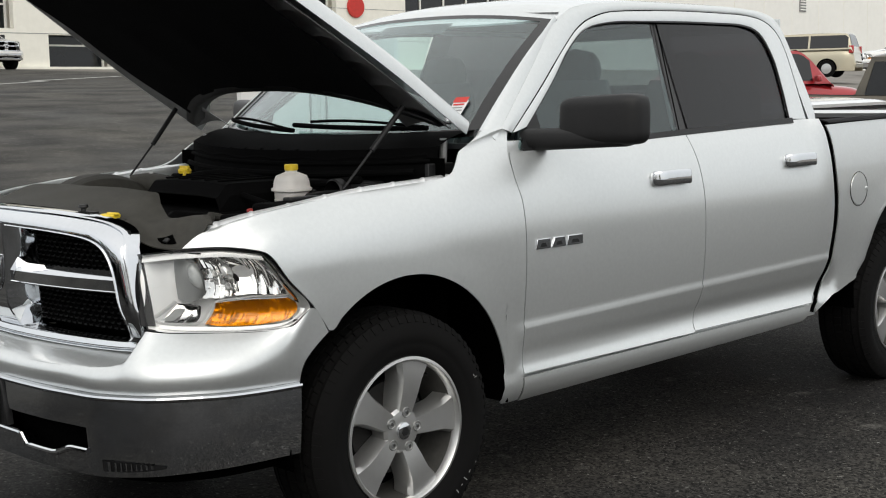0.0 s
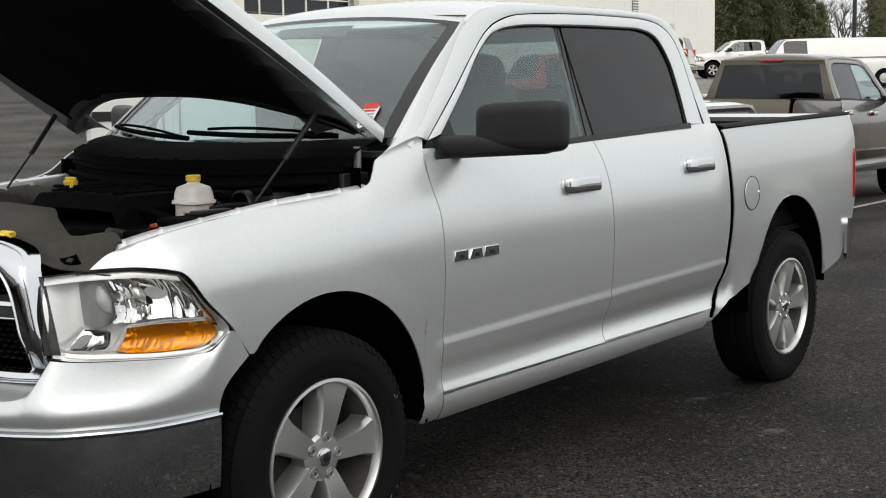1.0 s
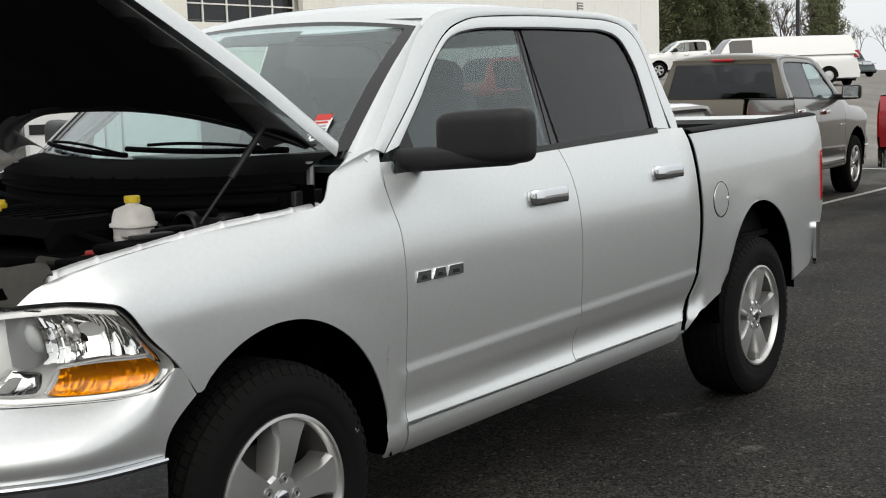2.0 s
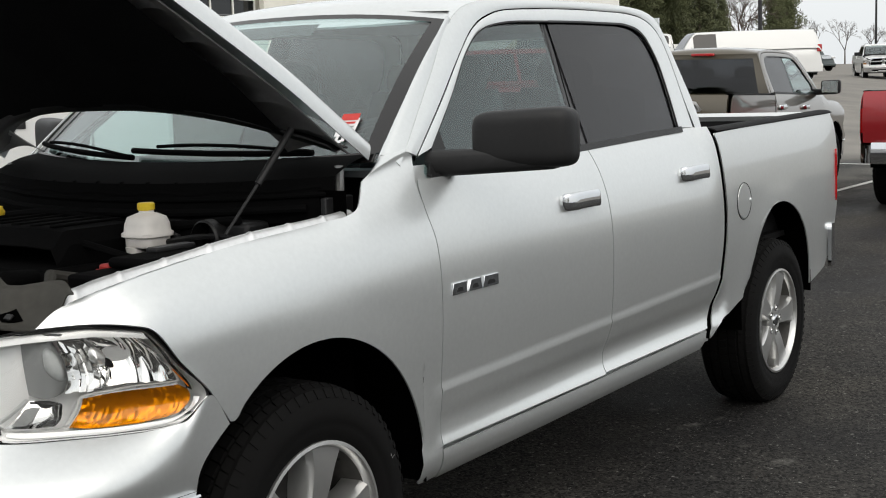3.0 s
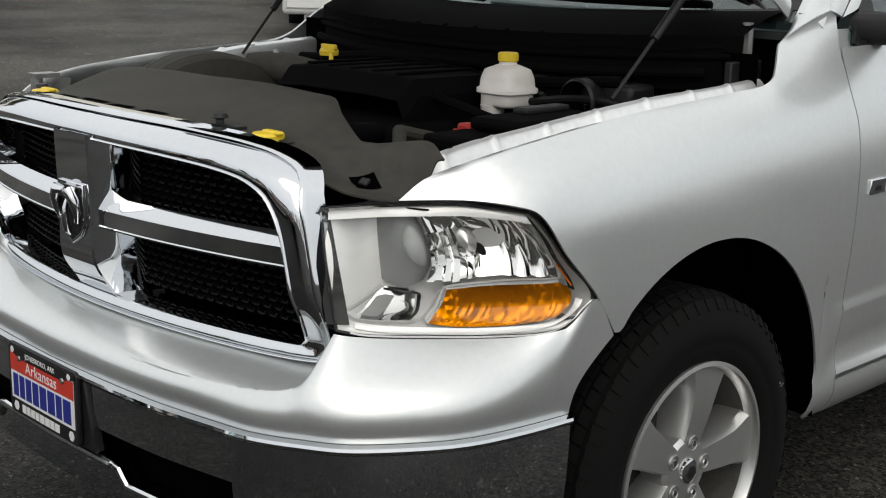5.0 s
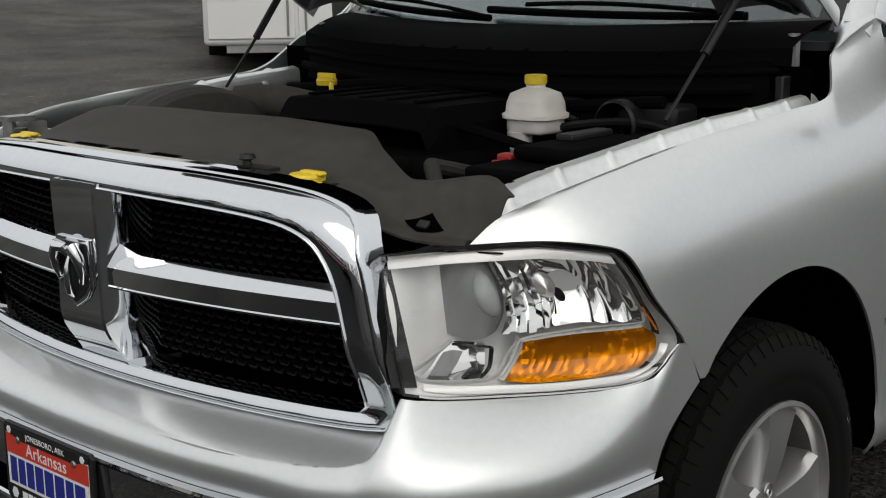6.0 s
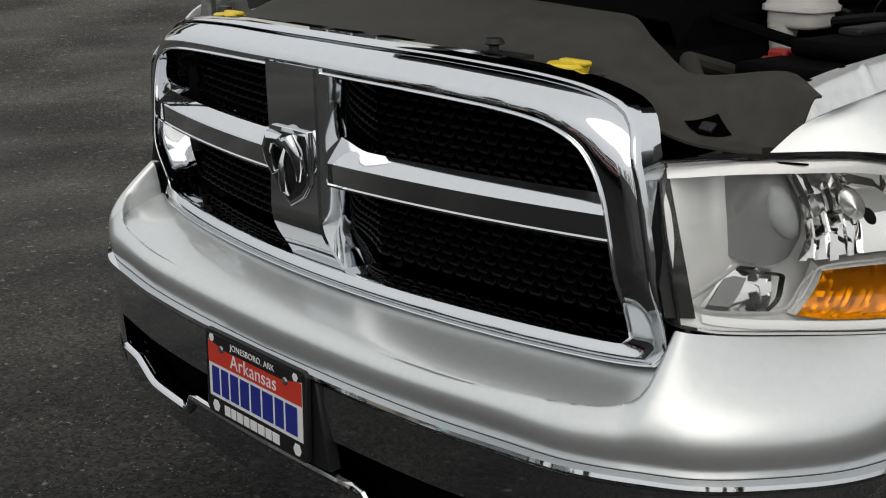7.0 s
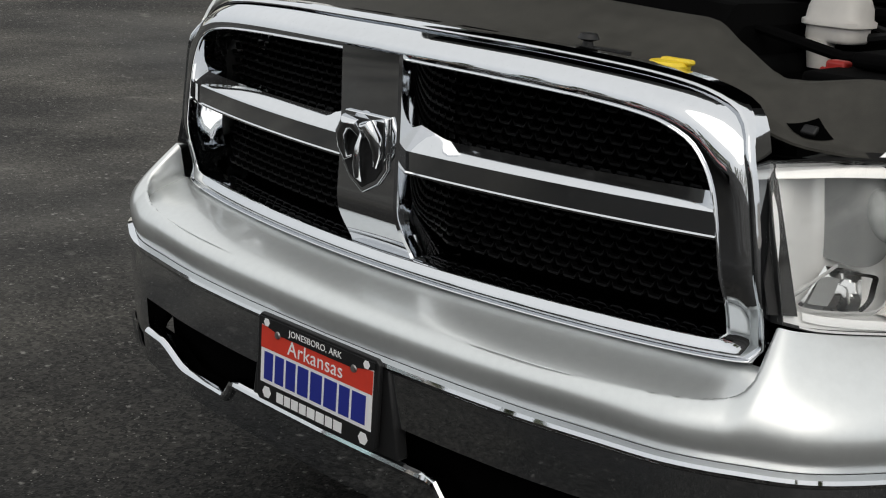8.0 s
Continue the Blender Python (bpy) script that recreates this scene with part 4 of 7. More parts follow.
def front_end(truck, coat, full):
    # painted bumper top
    def fascia(u, v):
        q = 2 * u - 1
        p, sg = abs(q), (1 if q >= 0 else -1)
        n = Vector((lip_x(min(p + 0.01, 1)) - lip_x(max(p - 0.01, 0)), lip_y(min(p + 0.01, 1)) - lip_y(max(p - 0.01, 0)), 0)).normalized()
        out = Vector((-n.y, n.x, 0))
        lip = Vector((lip_x(p), lip_y(p), 0.669 - 0.008 * smooth(0.7, 1, p)))
        tp = Vector((top_x(p), top_y(p), top_z(p)))

        def arc(end, ctrl, weight):
            # a rounded bend from the lip to the upper edge
            a, b, c = (1 - v) ** 2, 2 * weight * v * (1 - v), v * v
            return (lip * a + ctrl * b + end * c) / (a + b + c)
        pf = min(p, 0.50)
        flat_end = Vector((top_x(pf), top_y(pf) + 0.9 * (p - pf), 0.773))
        shelf = arc(flat_end, lip + out * 0.012 + Vector((0, 0, 0.060)), 3.0)
        rim_end = tp + Vector((0, 0, 0.030 * smooth(0.15, 0.50, p) * (1 - smooth(0.52, 0.57, p))))
        swell = arc(rim_end, lip + out * (0.030 - 0.016 * smooth(0.86, 1.0, p)) + Vector((0, 0, 0.068)), 1.7 + 1.3 * (1 - smooth(0.30, 0.52, p)))
        d = (max(p - 0.43, 0) / 0.125) ** 2 + (max(0.84 - v, 0) / 0.27) ** 2
        w = shelf.lerp(swell, smooth(0.92, 1.08, d) * smooth(0.20, 0.45, p))
        return w.x, sg * w.y, w.z
    part("bumper_cover", Shape().grid(fascia, *((440, 72) if full else (120, 24))), coat, truck, "silver painted bumper cover" if coat is SILVER else "", thick=0.006, sharp=60)

    if full:
        part("white_spot", Shape().lathe([(0, 0.0035), (0.004, 0.003), (0.0055, 0.0)], 10, lambda r, a, d: (0.099 + r * math.cos(a), -0.618 + 1.3 * r * math.sin(a), 0.754 + d + 0.25 * r * math.cos(a))), WHITE, truck, "small white spot")
    # chrome bumper under it
    def plan(p, z, off=0.0):
        pp = min(p, 1.0)
        n = Vector((lip_x(min(pp + 0.01, 1)) - lip_x(max(pp - 0.01, 0)), lip_y(min(pp + 0.01, 1)) - lip_y(max(pp - 0.01, 0)), 0)).normalized()
        t = (0.66 - z) / 0.27
        lean = -0.010 + 0.022 * t * t
        return Vector((lip_x(pp) + n.y * (lean - off), lip_y(pp) - n.x * (lean - off), z))

    def low(p):
        return 0.395 + 0.03 * smooth(0.3, 0.9, p)

    def top_lip(p):
        return 0.648 - 0.008 * smooth(0.7, 1, p)

    def bar_top(p):
        y = lip_y(p)
        return 0.492 - 0.036 * smooth(0.262, 0.295, y) + 0.03 * smooth(0.44, 0.55, y)

    OPEN = 0.458

    def chrome(u, v, pa, pb, za, zb, sg):
        p = pa + (pb - pa) * u
        z = za(p) + (zb(p) - za(p)) * v
        w = plan(p, z)
        return w.x, sg * w.y, w.z
    bumper = None
    s = Shape()
    for sg in (1, -1):
        s.grid(lambda u, v: chrome(u, v, 0, OPEN, lambda p: 0.556, top_lip, sg), 40, 8)
        s.grid(lambda u, v: chrome(u, v, OPEN, 1, low, lambda p: 0.556, sg), 40, 8)
        s.grid(lambda u, v: chrome(u, v, OPEN, 1, lambda p: 0.556, top_lip, sg), 40, 8)
        s.grid(lambda u, v: chrome(u, v, 0, OPEN, low, bar_top, sg), 60, 6)
    bumper = part("chrome_bumper", s, CHROME, truck, "chrome front bumper with a long air opening")
    s = Shape()
    for sg in (1, -1):
        # rolled bright upper edge, opening walls, lower bar top
        s.grid(lambda u, v: tuple(Vector((1, sg, 1)) * plan(u, top_lip(u) + np.interp(v, (0, 0.2, 0.5, 0.8, 1), (-0.001, 0.004, 0.010, 0.016, 0.0195)), np.interp(v, (0, 0.2, 0.5, 0.8, 1), (0.0, 0.006, 0.009, 0.007, -0.006)))), 90, 10)
        s.grid(lambda u, v: tuple(Vector((1, sg, 1)) * plan(OPEN * u, 0.556, -0.05 * v)), 40, 1)
        s.grid(lambda u, v: tuple(Vector((1, sg, 1)) * plan(OPEN * u, bar_top(OPEN * u) + 0.004 * math.sin(math.pi * v), -0.035 * v)), 60, 3)
        s.grid(lambda u, v: tuple(Vector((1, sg, 1)) * plan(OPEN, bar_top(OPEN) + (0.556 - bar_top(OPEN)) * u, -0.04 * v)), 4, 1)
        s.grid(lambda u, v: tuple(Vector((1, sg, 1)) * plan(u, low(u), -0.06 * v)), 60, 1)
    part("bumper_edges", s, CHROME, bumper)
    part("bar_edge", Shape().tube([tuple(plan(OPEN * abs(k), bar_top(OPEN * abs(k)) - 0.006, 0.001) * Vector((1, math.copysign(1, k), 1))) for k in np.linspace(-1, 1, 90)], 0.0105, 10), CHROME, bumper, "bright rolled chrome edge")
    # black sheet in place of the shade inside the opening
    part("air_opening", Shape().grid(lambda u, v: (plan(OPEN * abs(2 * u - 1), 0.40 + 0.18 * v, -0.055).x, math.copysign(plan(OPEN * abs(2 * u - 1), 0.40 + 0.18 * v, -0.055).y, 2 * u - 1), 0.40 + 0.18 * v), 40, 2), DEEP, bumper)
    # slotted vents low in the bumper corners
    for sg in (-1, 1):
        v_ = Shape().grid(lambda u, v: tuple(Vector((1, sg, 1)) * plan(0.495 + 0.195 * u, 0.440 + 0.004 * u + (0.036 - 0.028 * u * u) * (v - 0.5), 0.003)), 14, 2)
        vent = part("bumper_vent", v_, BLACK, bumper)
        for k in range(9):
            part("vent_rib", Shape().grid(lambda u, v: tuple(Vector((1, sg, 1)) * plan(0.51 + 0.017 * k + 0.009 * v, 0.440 + 0.0008 * k + (0.032 - 0.0024 * k) * (u - 0.5), 0.006 + 0.004 * v)), 2, 1), CHROME, vent)
    # valance behind the bumper
    part("valance", Shape().grid(lambda u, v: (plan(abs(2 * u - 1) * 0.97, 0.5, -0.10).x, math.copysign(plan(abs(2 * u - 1) * 0.97, 0.5, -0.10).y, 2 * u - 1), 0.37 + 0.3 * v), 40, 2), DEEP, truck)

    # chrome grille frame: outer wall and face, raised bead, inner wall
    oi = line([(*a, *b) for a, b in zip(G_OUT, G_IN)])
    n_all = 90

    def strip(tab, fine=3):
        """A band round the frame. tab: (inward, depth at the sides, depth along the top)."""
        ks = np.linspace(0, 1, len(tab))

        def ring(u, v):
            sg = 1 if u < 0.5 else -1
            q = oi(2 * u if u < 0.5 else 2 * (1 - u))
            w, ds, dt = (float(np.interp(v, ks, [k[j] for k in tab])) for j in range(3))
            if w > 1:
                w = 1 + (w - 1) * (0.08 + 0.92 * smooth(0.79, 0.84, q[1]) * (1 - smooth(1.07, 1.13, q[1])))
            y, z = q[:2] + (q[2:] - q[:2]) * w
            topk = smooth(1.085, 1.165, q[1])
            foot = 0.022 * smooth(0.788, 0.774, q[1]) * max(0, 1 - w)
            return grille_x(y, min(z, 1.05)) + ds + (dt - ds) * topk - foot, sg * y, z
        return Shape().grid(ring, 2 * n_all, fine * (len(tab) - 1))
    band_ = [(0.14 + 0.72 * k / 10, -0.010 + 0.012 * (1 - k / 10) ** 6, -0.010 + 0.050 * (1 - k / 10) ** 2.8) for k in range(11)]
    grille = part("grille", strip(band_, 2), CHROME, truck, "chrome crosshair grille with black mesh", sharp=60)
    part("outer_wall", strip([(0.0, 0.05, 0.085), (0.0, 0.004, 0.060)], 2), CHROME, grille)
    part("outer_lip", strip([(0.0, 0.004, 0.060), (0.025, -0.003, 0.046), (0.06, -0.006, 0.038), (0.105, -0.006, 0.034), (0.125, 0.001, 0.040), (0.14, 0.002, 0.040)], 2), CHROME, grille, "bright outer lip", sharp=50)
    part("bead", strip([(0.86, -0.010, -0.010), (0.872, -0.0145, -0.0145), (0.90, -0.016, -0.016), (0.925, -0.0145, -0.0145), (0.935, -0.006, -0.006)], 2), CHROME, grille, sharp=70)
    part("inner_wall", strip([(0.935, -0.006, -0.006), (1.0, 0.010, 0.020), (1.40, 0.062, 0.060)], 2), CHROME, grille)
    # crosshair: bright sloped top, upright front, thin lower edge
    for sg in (-1, 1):
        def bar(u, v):
            y = 0.060 + 0.572 * u
            near = 1 - smooth(0, 0.17, u)
            tab = ((0.045, 1.023 + 0.022 * near), (0.012, 1.022 + 0.020 * near), (-0.012, 1.000), (-0.014, 0.9965), (-0.0125, 0.962), (-0.0145, 0.9595), (-0.013, 0.956), (0.02, 0.958), (0.045, 0.962))
            d, z = tab[int(round(v * 8))]
            return grille_x(y, 1.0) + 0.010 + d, sg * y, z + 0.004 * u
        part("crossbar", Shape().grid(bar, 44, 8), CHROME, grille, sharp=15)

    def post(u, v):
        z = 0.782 + 0.375 * u
        low_ = 1 - smooth(0.0, 0.36, u)
        w = 0.072 + 0.006 * (1 - smooth(0, 0.5, u)) - 0.010 * (1 - smooth(0, 0.07, u)) ** 2
        tab = ((-1.34, 0.095), (-1.22, 0.045), (-1.16, 0.022), (-1.02, -0.012), (-0.96, -0.016), (0.96, -0.016), (1.02, -0.012), (1.16, 0.022), (1.22, 0.045), (1.34, 0.095))
        q, d = tab[int(round(v * 9))]
        push = 0.052 * low_ ** 1.7
        return 0.042 + d + push - 0.004 * smooth(0.6, 1.0, u), q * w, z
    part("centre_post", Shape().grid(post, 36, 9), CHROME, grille, sharp=18)
    # plain shield emblem
    sh = [(-0.049, 1.045), (0.049, 1.045), (0.051, 0.96), (0.033, 0.935), (0.0, 0.915), (-0.033, 0.935), (-0.051, 0.96)]
    em = part("emblem", Shape().prism([(a * 1.08, 0.982 + (b - 0.982) * 1.06) for a, b in sh], lambda a, b, d: (0.027 - d, a, b), 0.0, 0.008), CHROME, grille, "plain chrome shield emblem", bevel=0.002)
    part("emblem_field", Shape().prism([(a * 0.94, 0.982 + (b - 0.982) * 0.92) for a, b in sh], lambda a, b, d: (0.027 - d, a, b), 0.008, 0.0095), BLACK, em)
    lob = Shape()
    for sg in (-1, 1):
        lob.tube([(0.014, sg * 0.004, 1.010), (0.006, sg * 0.013, 1.029), (0.003, sg * 0.028, 1.032), (0.004, sg * 0.041, 1.013), (0.009, sg * 0.044, 0.987), (0.013, sg * 0.036, 0.967), (0.017, sg * 0.026, 0.972)], [0.005, 0.011, 0.0145, 0.012, 0.009, 0.0065, 0.003], 14)
    lob.tube([(0.012, 0, 1.016), (0.004, 0, 0.992), (0.004, 0, 0.962), (0.009, 0, 0.942), (0.016, 0, 0.932)], [0.004, 0.006, 0.0085, 0.0085, 0.003], 14)
    part("emblem_relief", lob, CHROME, em)
    # mesh behind, before a black sheet standing in for shaded depth
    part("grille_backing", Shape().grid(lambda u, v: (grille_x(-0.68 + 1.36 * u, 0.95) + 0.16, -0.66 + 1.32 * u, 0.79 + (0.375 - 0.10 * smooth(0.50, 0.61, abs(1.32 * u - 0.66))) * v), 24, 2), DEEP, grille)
    if full:
        hexm = Shape()
        cw, chh = 0.030, 0.0165
        for r in range(19):
            z = 0.826 + r * chh
            for c in range(44):
                y = -0.65 + c * cw + (cw / 2 if r % 2 else 0)
                if abs(y) > 0.612:
                    continue
                x = grille_x(y, 0.95) + 0.092
                for (ya, za, yb, zb) in ((y - cw * 0.32, z, y + cw * 0.32, z), (y + cw * 0.32, z, y + cw * 0.5, z + chh * 0.5 * 1.0), (y - cw * 0.32, z, y - cw * 0.5, z + chh * 0.5)):
                    o = len(hexm.v)
                    for dx in (0.0, 0.012):
                        hexm.v += [(x + dx, ya, za - 0.0022), (x + dx, yb, zb - 0.0022), (x + dx, yb, zb + 0.0022), (x + dx, ya, za + 0.0022)]
                    hexm.f += [(o, o + 1, o + 2, o + 3), (o + 2, o + 3, o + 7, o + 6), (o, o + 1, o + 5, o + 4)]
        tagged(part("grille_mesh", hexm, MESH_BLACK, grille, flat=True), kind="stuff")

    # headlamps
    for sg in (-1, 1):
        flip = lambda p: np.array([p[0], sg * p[1], p[2]])
        hb = line([(0.162, 0.737, 0.853), (0.209, 0.771, 0.841), (0.308, 0.837, 0.835), (0.393, 0.891, 0.831), (0.469, 0.937, 0.830), (0.515, 0.962, 0.834), (0.541, 0.977, 0.844)])
        ht = line([(0.179, 0.668, 1.080), (0.255, 0.780, 1.094), (0.334, 0.865, 1.098), (0.380, 0.908, 1.092), (0.444, 0.956, 1.080)])
        hl = line([(0.179, 0.668, 1.080), (0.162, 0.708, 0.96), (0.162, 0.737, 0.853)])
        hr = line([(0.444, 0.956, 1.080), (0.461, 0.964, 1.064), (0.525, 0.982, 0.984), (0.607, 0.990, 0.896), (0.572, 0.990, 0.871), (0.541, 0.977, 0.844)])
        patch = coons(ht, hb, hl, hr)

        def outn(u, v):
            e = 0.01
            a = Vector(patch(min(u + e, 1), v)) - Vector(patch(max(u - e, 0), v))
            b = Vector(patch(u, min(v + e, 1))) - Vector(patch(u, max(v - e, 0)))
            n = a.cross(b).normalized()
            return n if n.x < 0 else -n

        def at(u, v, d):
            p = Vector(patch(u, v)) + outn(u, v) * (d + 0.012 * math.sin(math.pi * u) * math.sin(math.pi * v))
            return p.x, sg * p.y, p.z

        def ribbon(pts, width, d0, d1, n=40, raised=0.0):
            """A strip along a line on the lamp's face; d0 and d1 are the depths of its two edges."""
            c = line([(0.46 * a, 0.24 * b) for a, b in pts])

            def f(t, v):
                g = c(min(t + 0.01, 1)) - c(max(t - 0.01, 0))
                g = g / np.linalg.norm(g)
                q = c(t) + np.array([-g[1], g[0]]) * width * (v - 0.5)
                return at(min(max(q[0] / 0.46, 0), 1), min(max(q[1] / 0.24, 0), 1), d0 + (d1 - d0) * v + raised * math.sin(math.pi * v))
            return Shape().grid(f, n, 4)

        def region(top_, bot_, left_, right_, depth, nu, nv):
            m = coons(line(top_), line(bot_), line(left_), line(right_))
            return Shape().grid(lambda u, v: at(*m(u, v), depth(u, v)), nu, nv)

        def tub(u, v):
            d = -0.010 - 0.062 * smooth(0.0, 0.21, u) * smooth(0.0, 0.12, v) * (1 - smooth(0.84, 0.97, v)) * (1 - smooth(0.93, 1.0, u))
            return at(u, v, d)
        lamp = part("headlamp", Shape().grid(tub, 60, 44), SATIN, truck, "clear headlamp with chrome bowl and amber indicator", sharp=80)
        loop = [(t, 0) for t in np.linspace(0, 1, 24)] + [(1, t) for t in np.linspace(0, 1, 40)[1:]] + [(t, 1) for t in np.linspace(1, 0, 24)[1:]] + [(0, t) for t in np.linspace(1, 0, 20)[1:]]
        last = len(loop) - 1
        part("lamp_housing", Shape().grid(lambda u, v: at(*loop[int(round(u * last))], 0.003 - 0.08 * v), last, 2), BLACK, lamp)

        def inset(k, w):
            u, v = loop[k]
            return 0.5 + (u - 0.5) * (1 - w), 0.5 + (v - 0.5) * (1 - w * 1.9)
        part("lamp_gasket", Shape().grid(lambda u, v: at(*inset(int(round(u * last)), 0.022 * v), 0.0015 - 0.004 * v), last, 2), BLACK, lamp)
        part("lamp_cover", Shape().grid(lambda u, v: at(u, v, 0.0), 30, 24), LENS, lamp, "clear lens")
        # bright trims along the upper, lower and outer edges
        part("upper_trim", ribbon([(0.03, 0.075), (0.30, 0.070), (0.60, 0.068), (0.85, 0.070), (0.955, 0.085)], 0.016, -0.011, -0.005, 40, 0.001), BRIGHT, lamp)
        part("outer_trim", ribbon([(0.955, 0.085), (0.965, 0.25), (0.955, 0.42), (0.940, 0.56), (0.925, 0.66)], 0.009, -0.010, -0.020), PILLAR, lamp)
        part("side_marker", ribbon([(0.945, 0.43), (0.938, 0.52), (0.932, 0.62)], 0.004, -0.007, -0.007, 12), AMBER_SOLID, lamp, "amber side marker")
        part("lower_trim", ribbon([(0.945, 0.735), (0.925, 0.86), (0.885, 0.925), (0.75, 0.945), (0.60, 0.955), (0.40, 0.952), (0.20, 0.938), (0.085, 0.920)], 0.012, -0.007, -0.013, 60, 0.001), BRIGHT, lamp)
        part("lens_edge", ribbon([(0.990, 0.760), (0.985, 0.88), (0.965, 0.965), (0.88, 0.985), (0.60, 0.988), (0.30, 0.988), (0.06, 0.985)], 0.0035, 0.0032, 0.0032, 70), BRIGHT, lamp)
        # main beam: stepped facets inside, flutes outside
        def bowl_depth(u, v):
            dish = 0.062 * (1 - (2 * u - 1.05) ** 2 * 0.85) * (1 - 0.75 * (2 * v - 1) ** 2)
            flute = 0.008 * abs(math.sin(math.pi * 7.5 * u)) * smooth(0.58, 0.68, u) * (0.5 + 0.5 * v)
            k = math.floor(u * 16) + 3 * math.floor(v * 4)
            step_ = (0.007 * ((k * 7) % 5 - 2) / 2 + 0.010 * ((v * 4) % 1 - 0.5)) * (1 - smooth(0.34, 0.42, u))
            return -0.016 - max(0.0, dish) + flute + step_
        bowl = region([(0.43, 0.125), (0.60, 0.115), (0.80, 0.115), (0.905, 0.135)], [(0.372, 0.585), (0.45, 0.600), (0.60, 0.575), (0.905, 0.550)], [(0.43, 0.125), (0.448, 0.30), (0.43, 0.45), (0.372, 0.585)], [(0.905, 0.135), (0.935, 0.33), (0.925, 0.48), (0.905, 0.550)], bowl_depth, 144, 48)
        part("reflector", bowl, REFLECTOR, lamp, sharp=40)
        part("bulb_shield", Shape().grid(lambda u, v: at(0.615 + 0.042 * math.cos(6.283 * u) * math.sin(3.14 * min(0.1 + v, 1)), 0.30 + 0.085 * math.sin(6.283 * u) * math.sin(3.14 * min(0.1 + v, 1)), -0.05 + 0.035 * v), 20, 6, True), LAMP_SILVER, lamp)
        part("bulb_socket", Shape().grid(lambda u, v: at(0.655 + 0.020 * v * math.cos(6.283 * u), 0.36 + 0.05 * v * math.sin(6.283 * u), -0.030), 16, 3, True), PILLAR, lamp)
        # frosted drum with its round lens
        part("lens_drum", region([(0.222, 0.115), (0.30, 0.115), (0.432, 0.125)], [(0.212, 0.615), (0.28, 0.640), (0.372, 0.600)], [(0.222, 0.115), (0.222, 0.35), (0.212, 0.615)], [(0.432, 0.125), (0.450, 0.30), (0.432, 0.45), (0.372, 0.600)], lambda u, v: -0.072 + 0.040 * math.sin(math.pi * min(u * 0.75, 1)) ** 0.8, 30, 12), FROST, lamp, "frosted grey lens drum")
        part("drum_lens", Shape().grid(lambda u, v: at(0.385 + 0.050 * v * math.cos(6.2832 * u), 0.335 + 0.165 * v * math.sin(6.2832 * u), -0.036 + 0.016 * math.sqrt(max(0.0, 1 - v * v))), 32, 8, True), DRUM_LENS, lamp, "ribbed clear drum lens")
        # chrome tray low beside the grille
        tray = region([(0.208, 0.655), (0.27, 0.675), (0.335, 0.700)], [(0.075, 0.872), (0.19, 0.876), (0.296, 0.868)], [(0.208, 0.655), (0.14, 0.765), (0.075, 0.872)], [(0.335, 0.700), (0.322, 0.785), (0.296, 0.868)], lambda u, v: -0.062 + 0.040 * v - 0.010 * u, 12, 10)
        part("lamp_tray", tray, REFLECTOR, lamp, sharp=30)
        part("tray_inlay", region([(0.19, 0.700), (0.225, 0.710), (0.25, 0.720)], [(0.11, 0.835), (0.14, 0.840), (0.175, 0.842)], [(0.19, 0.700), (0.15, 0.765), (0.11, 0.835)], [(0.25, 0.720), (0.215, 0.78), (0.175, 0.842)], lambda u, v: -0.056 + 0.038 * v, 6, 6), FROST, lamp)
        part("tray_rim", ribbon([(0.040, 0.835), (0.12, 0.728), (0.206, 0.612)], 0.010, -0.014, -0.026, 20, 0.004), BRIGHT, lamp)
        part("tray_bracket", ribbon([(0.208, 0.652), (0.27, 0.672), (0.338, 0.698), (0.333, 0.735), (0.328, 0.79), (0.300, 0.868)], 0.0055, -0.030, -0.036, 50), PILLAR, lamp)
        part("tray_base", ribbon([(0.050, 0.845), (0.085, 0.880), (0.19, 0.888), (0.30, 0.885), (0.345, 0.85), (0.375, 0.74), (0.42, 0.645)], 0.009, -0.012, -0.024, 50, 0.003), SATIN, lamp)
        part("divider", ribbon([(0.935, 0.49), (0.905, 0.568), (0.75, 0.570), (0.584, 0.592), (0.48, 0.612), (0.435, 0.635), (0.405, 0.72), (0.365, 0.86)], 0.0085, -0.022, -0.012, 60, 0.003), BRIGHT, lamp)
        # amber indicator with facets
        am = coons(line([(0.440, 0.636), (0.60, 0.604), (0.893, 0.588)]), line([(0.376, 0.893), (0.50, 0.918), (0.65, 0.915), (0.80, 0.890), (0.885, 0.850)]), line([(0.440, 0.636), (0.405, 0.77), (0.376, 0.893)]), line([(0.893, 0.588), (0.918, 0.66), (0.912, 0.74), (0.885, 0.850)]))
        rnd = random.Random(5)
        hgt = [[rnd.uniform(-0.010, 0.004) for _ in range(14)] for _ in range(46)]
        facets = Shape().grid(lambda u, v: at(*am(u, v), -0.032 + hgt[int(round(u * 44))][int(round(v * 12))] * 0.42 + 0.003 * math.sin(9 * u)), 44, 12)
        part("amber_reflector", facets, LAMP_SILVER, lamp, sharp=35)
        part("amber_lens", Shape().grid(lambda u, v: at(*am(u, v), -0.010), 20, 8), AMBER, lamp, "amber indicator lens")
        walls = Shape()
        for g in (lambda t: (t, 0), lambda t: (t, 1), lambda t: (0, t), lambda t: (1, t)):
            walls.grid(lambda u, v: at(*am(*g(u)), -0.010 - 0.04 * v), 16, 1)
        part("amber_wall", walls, LAMP_SILVER, lamp)

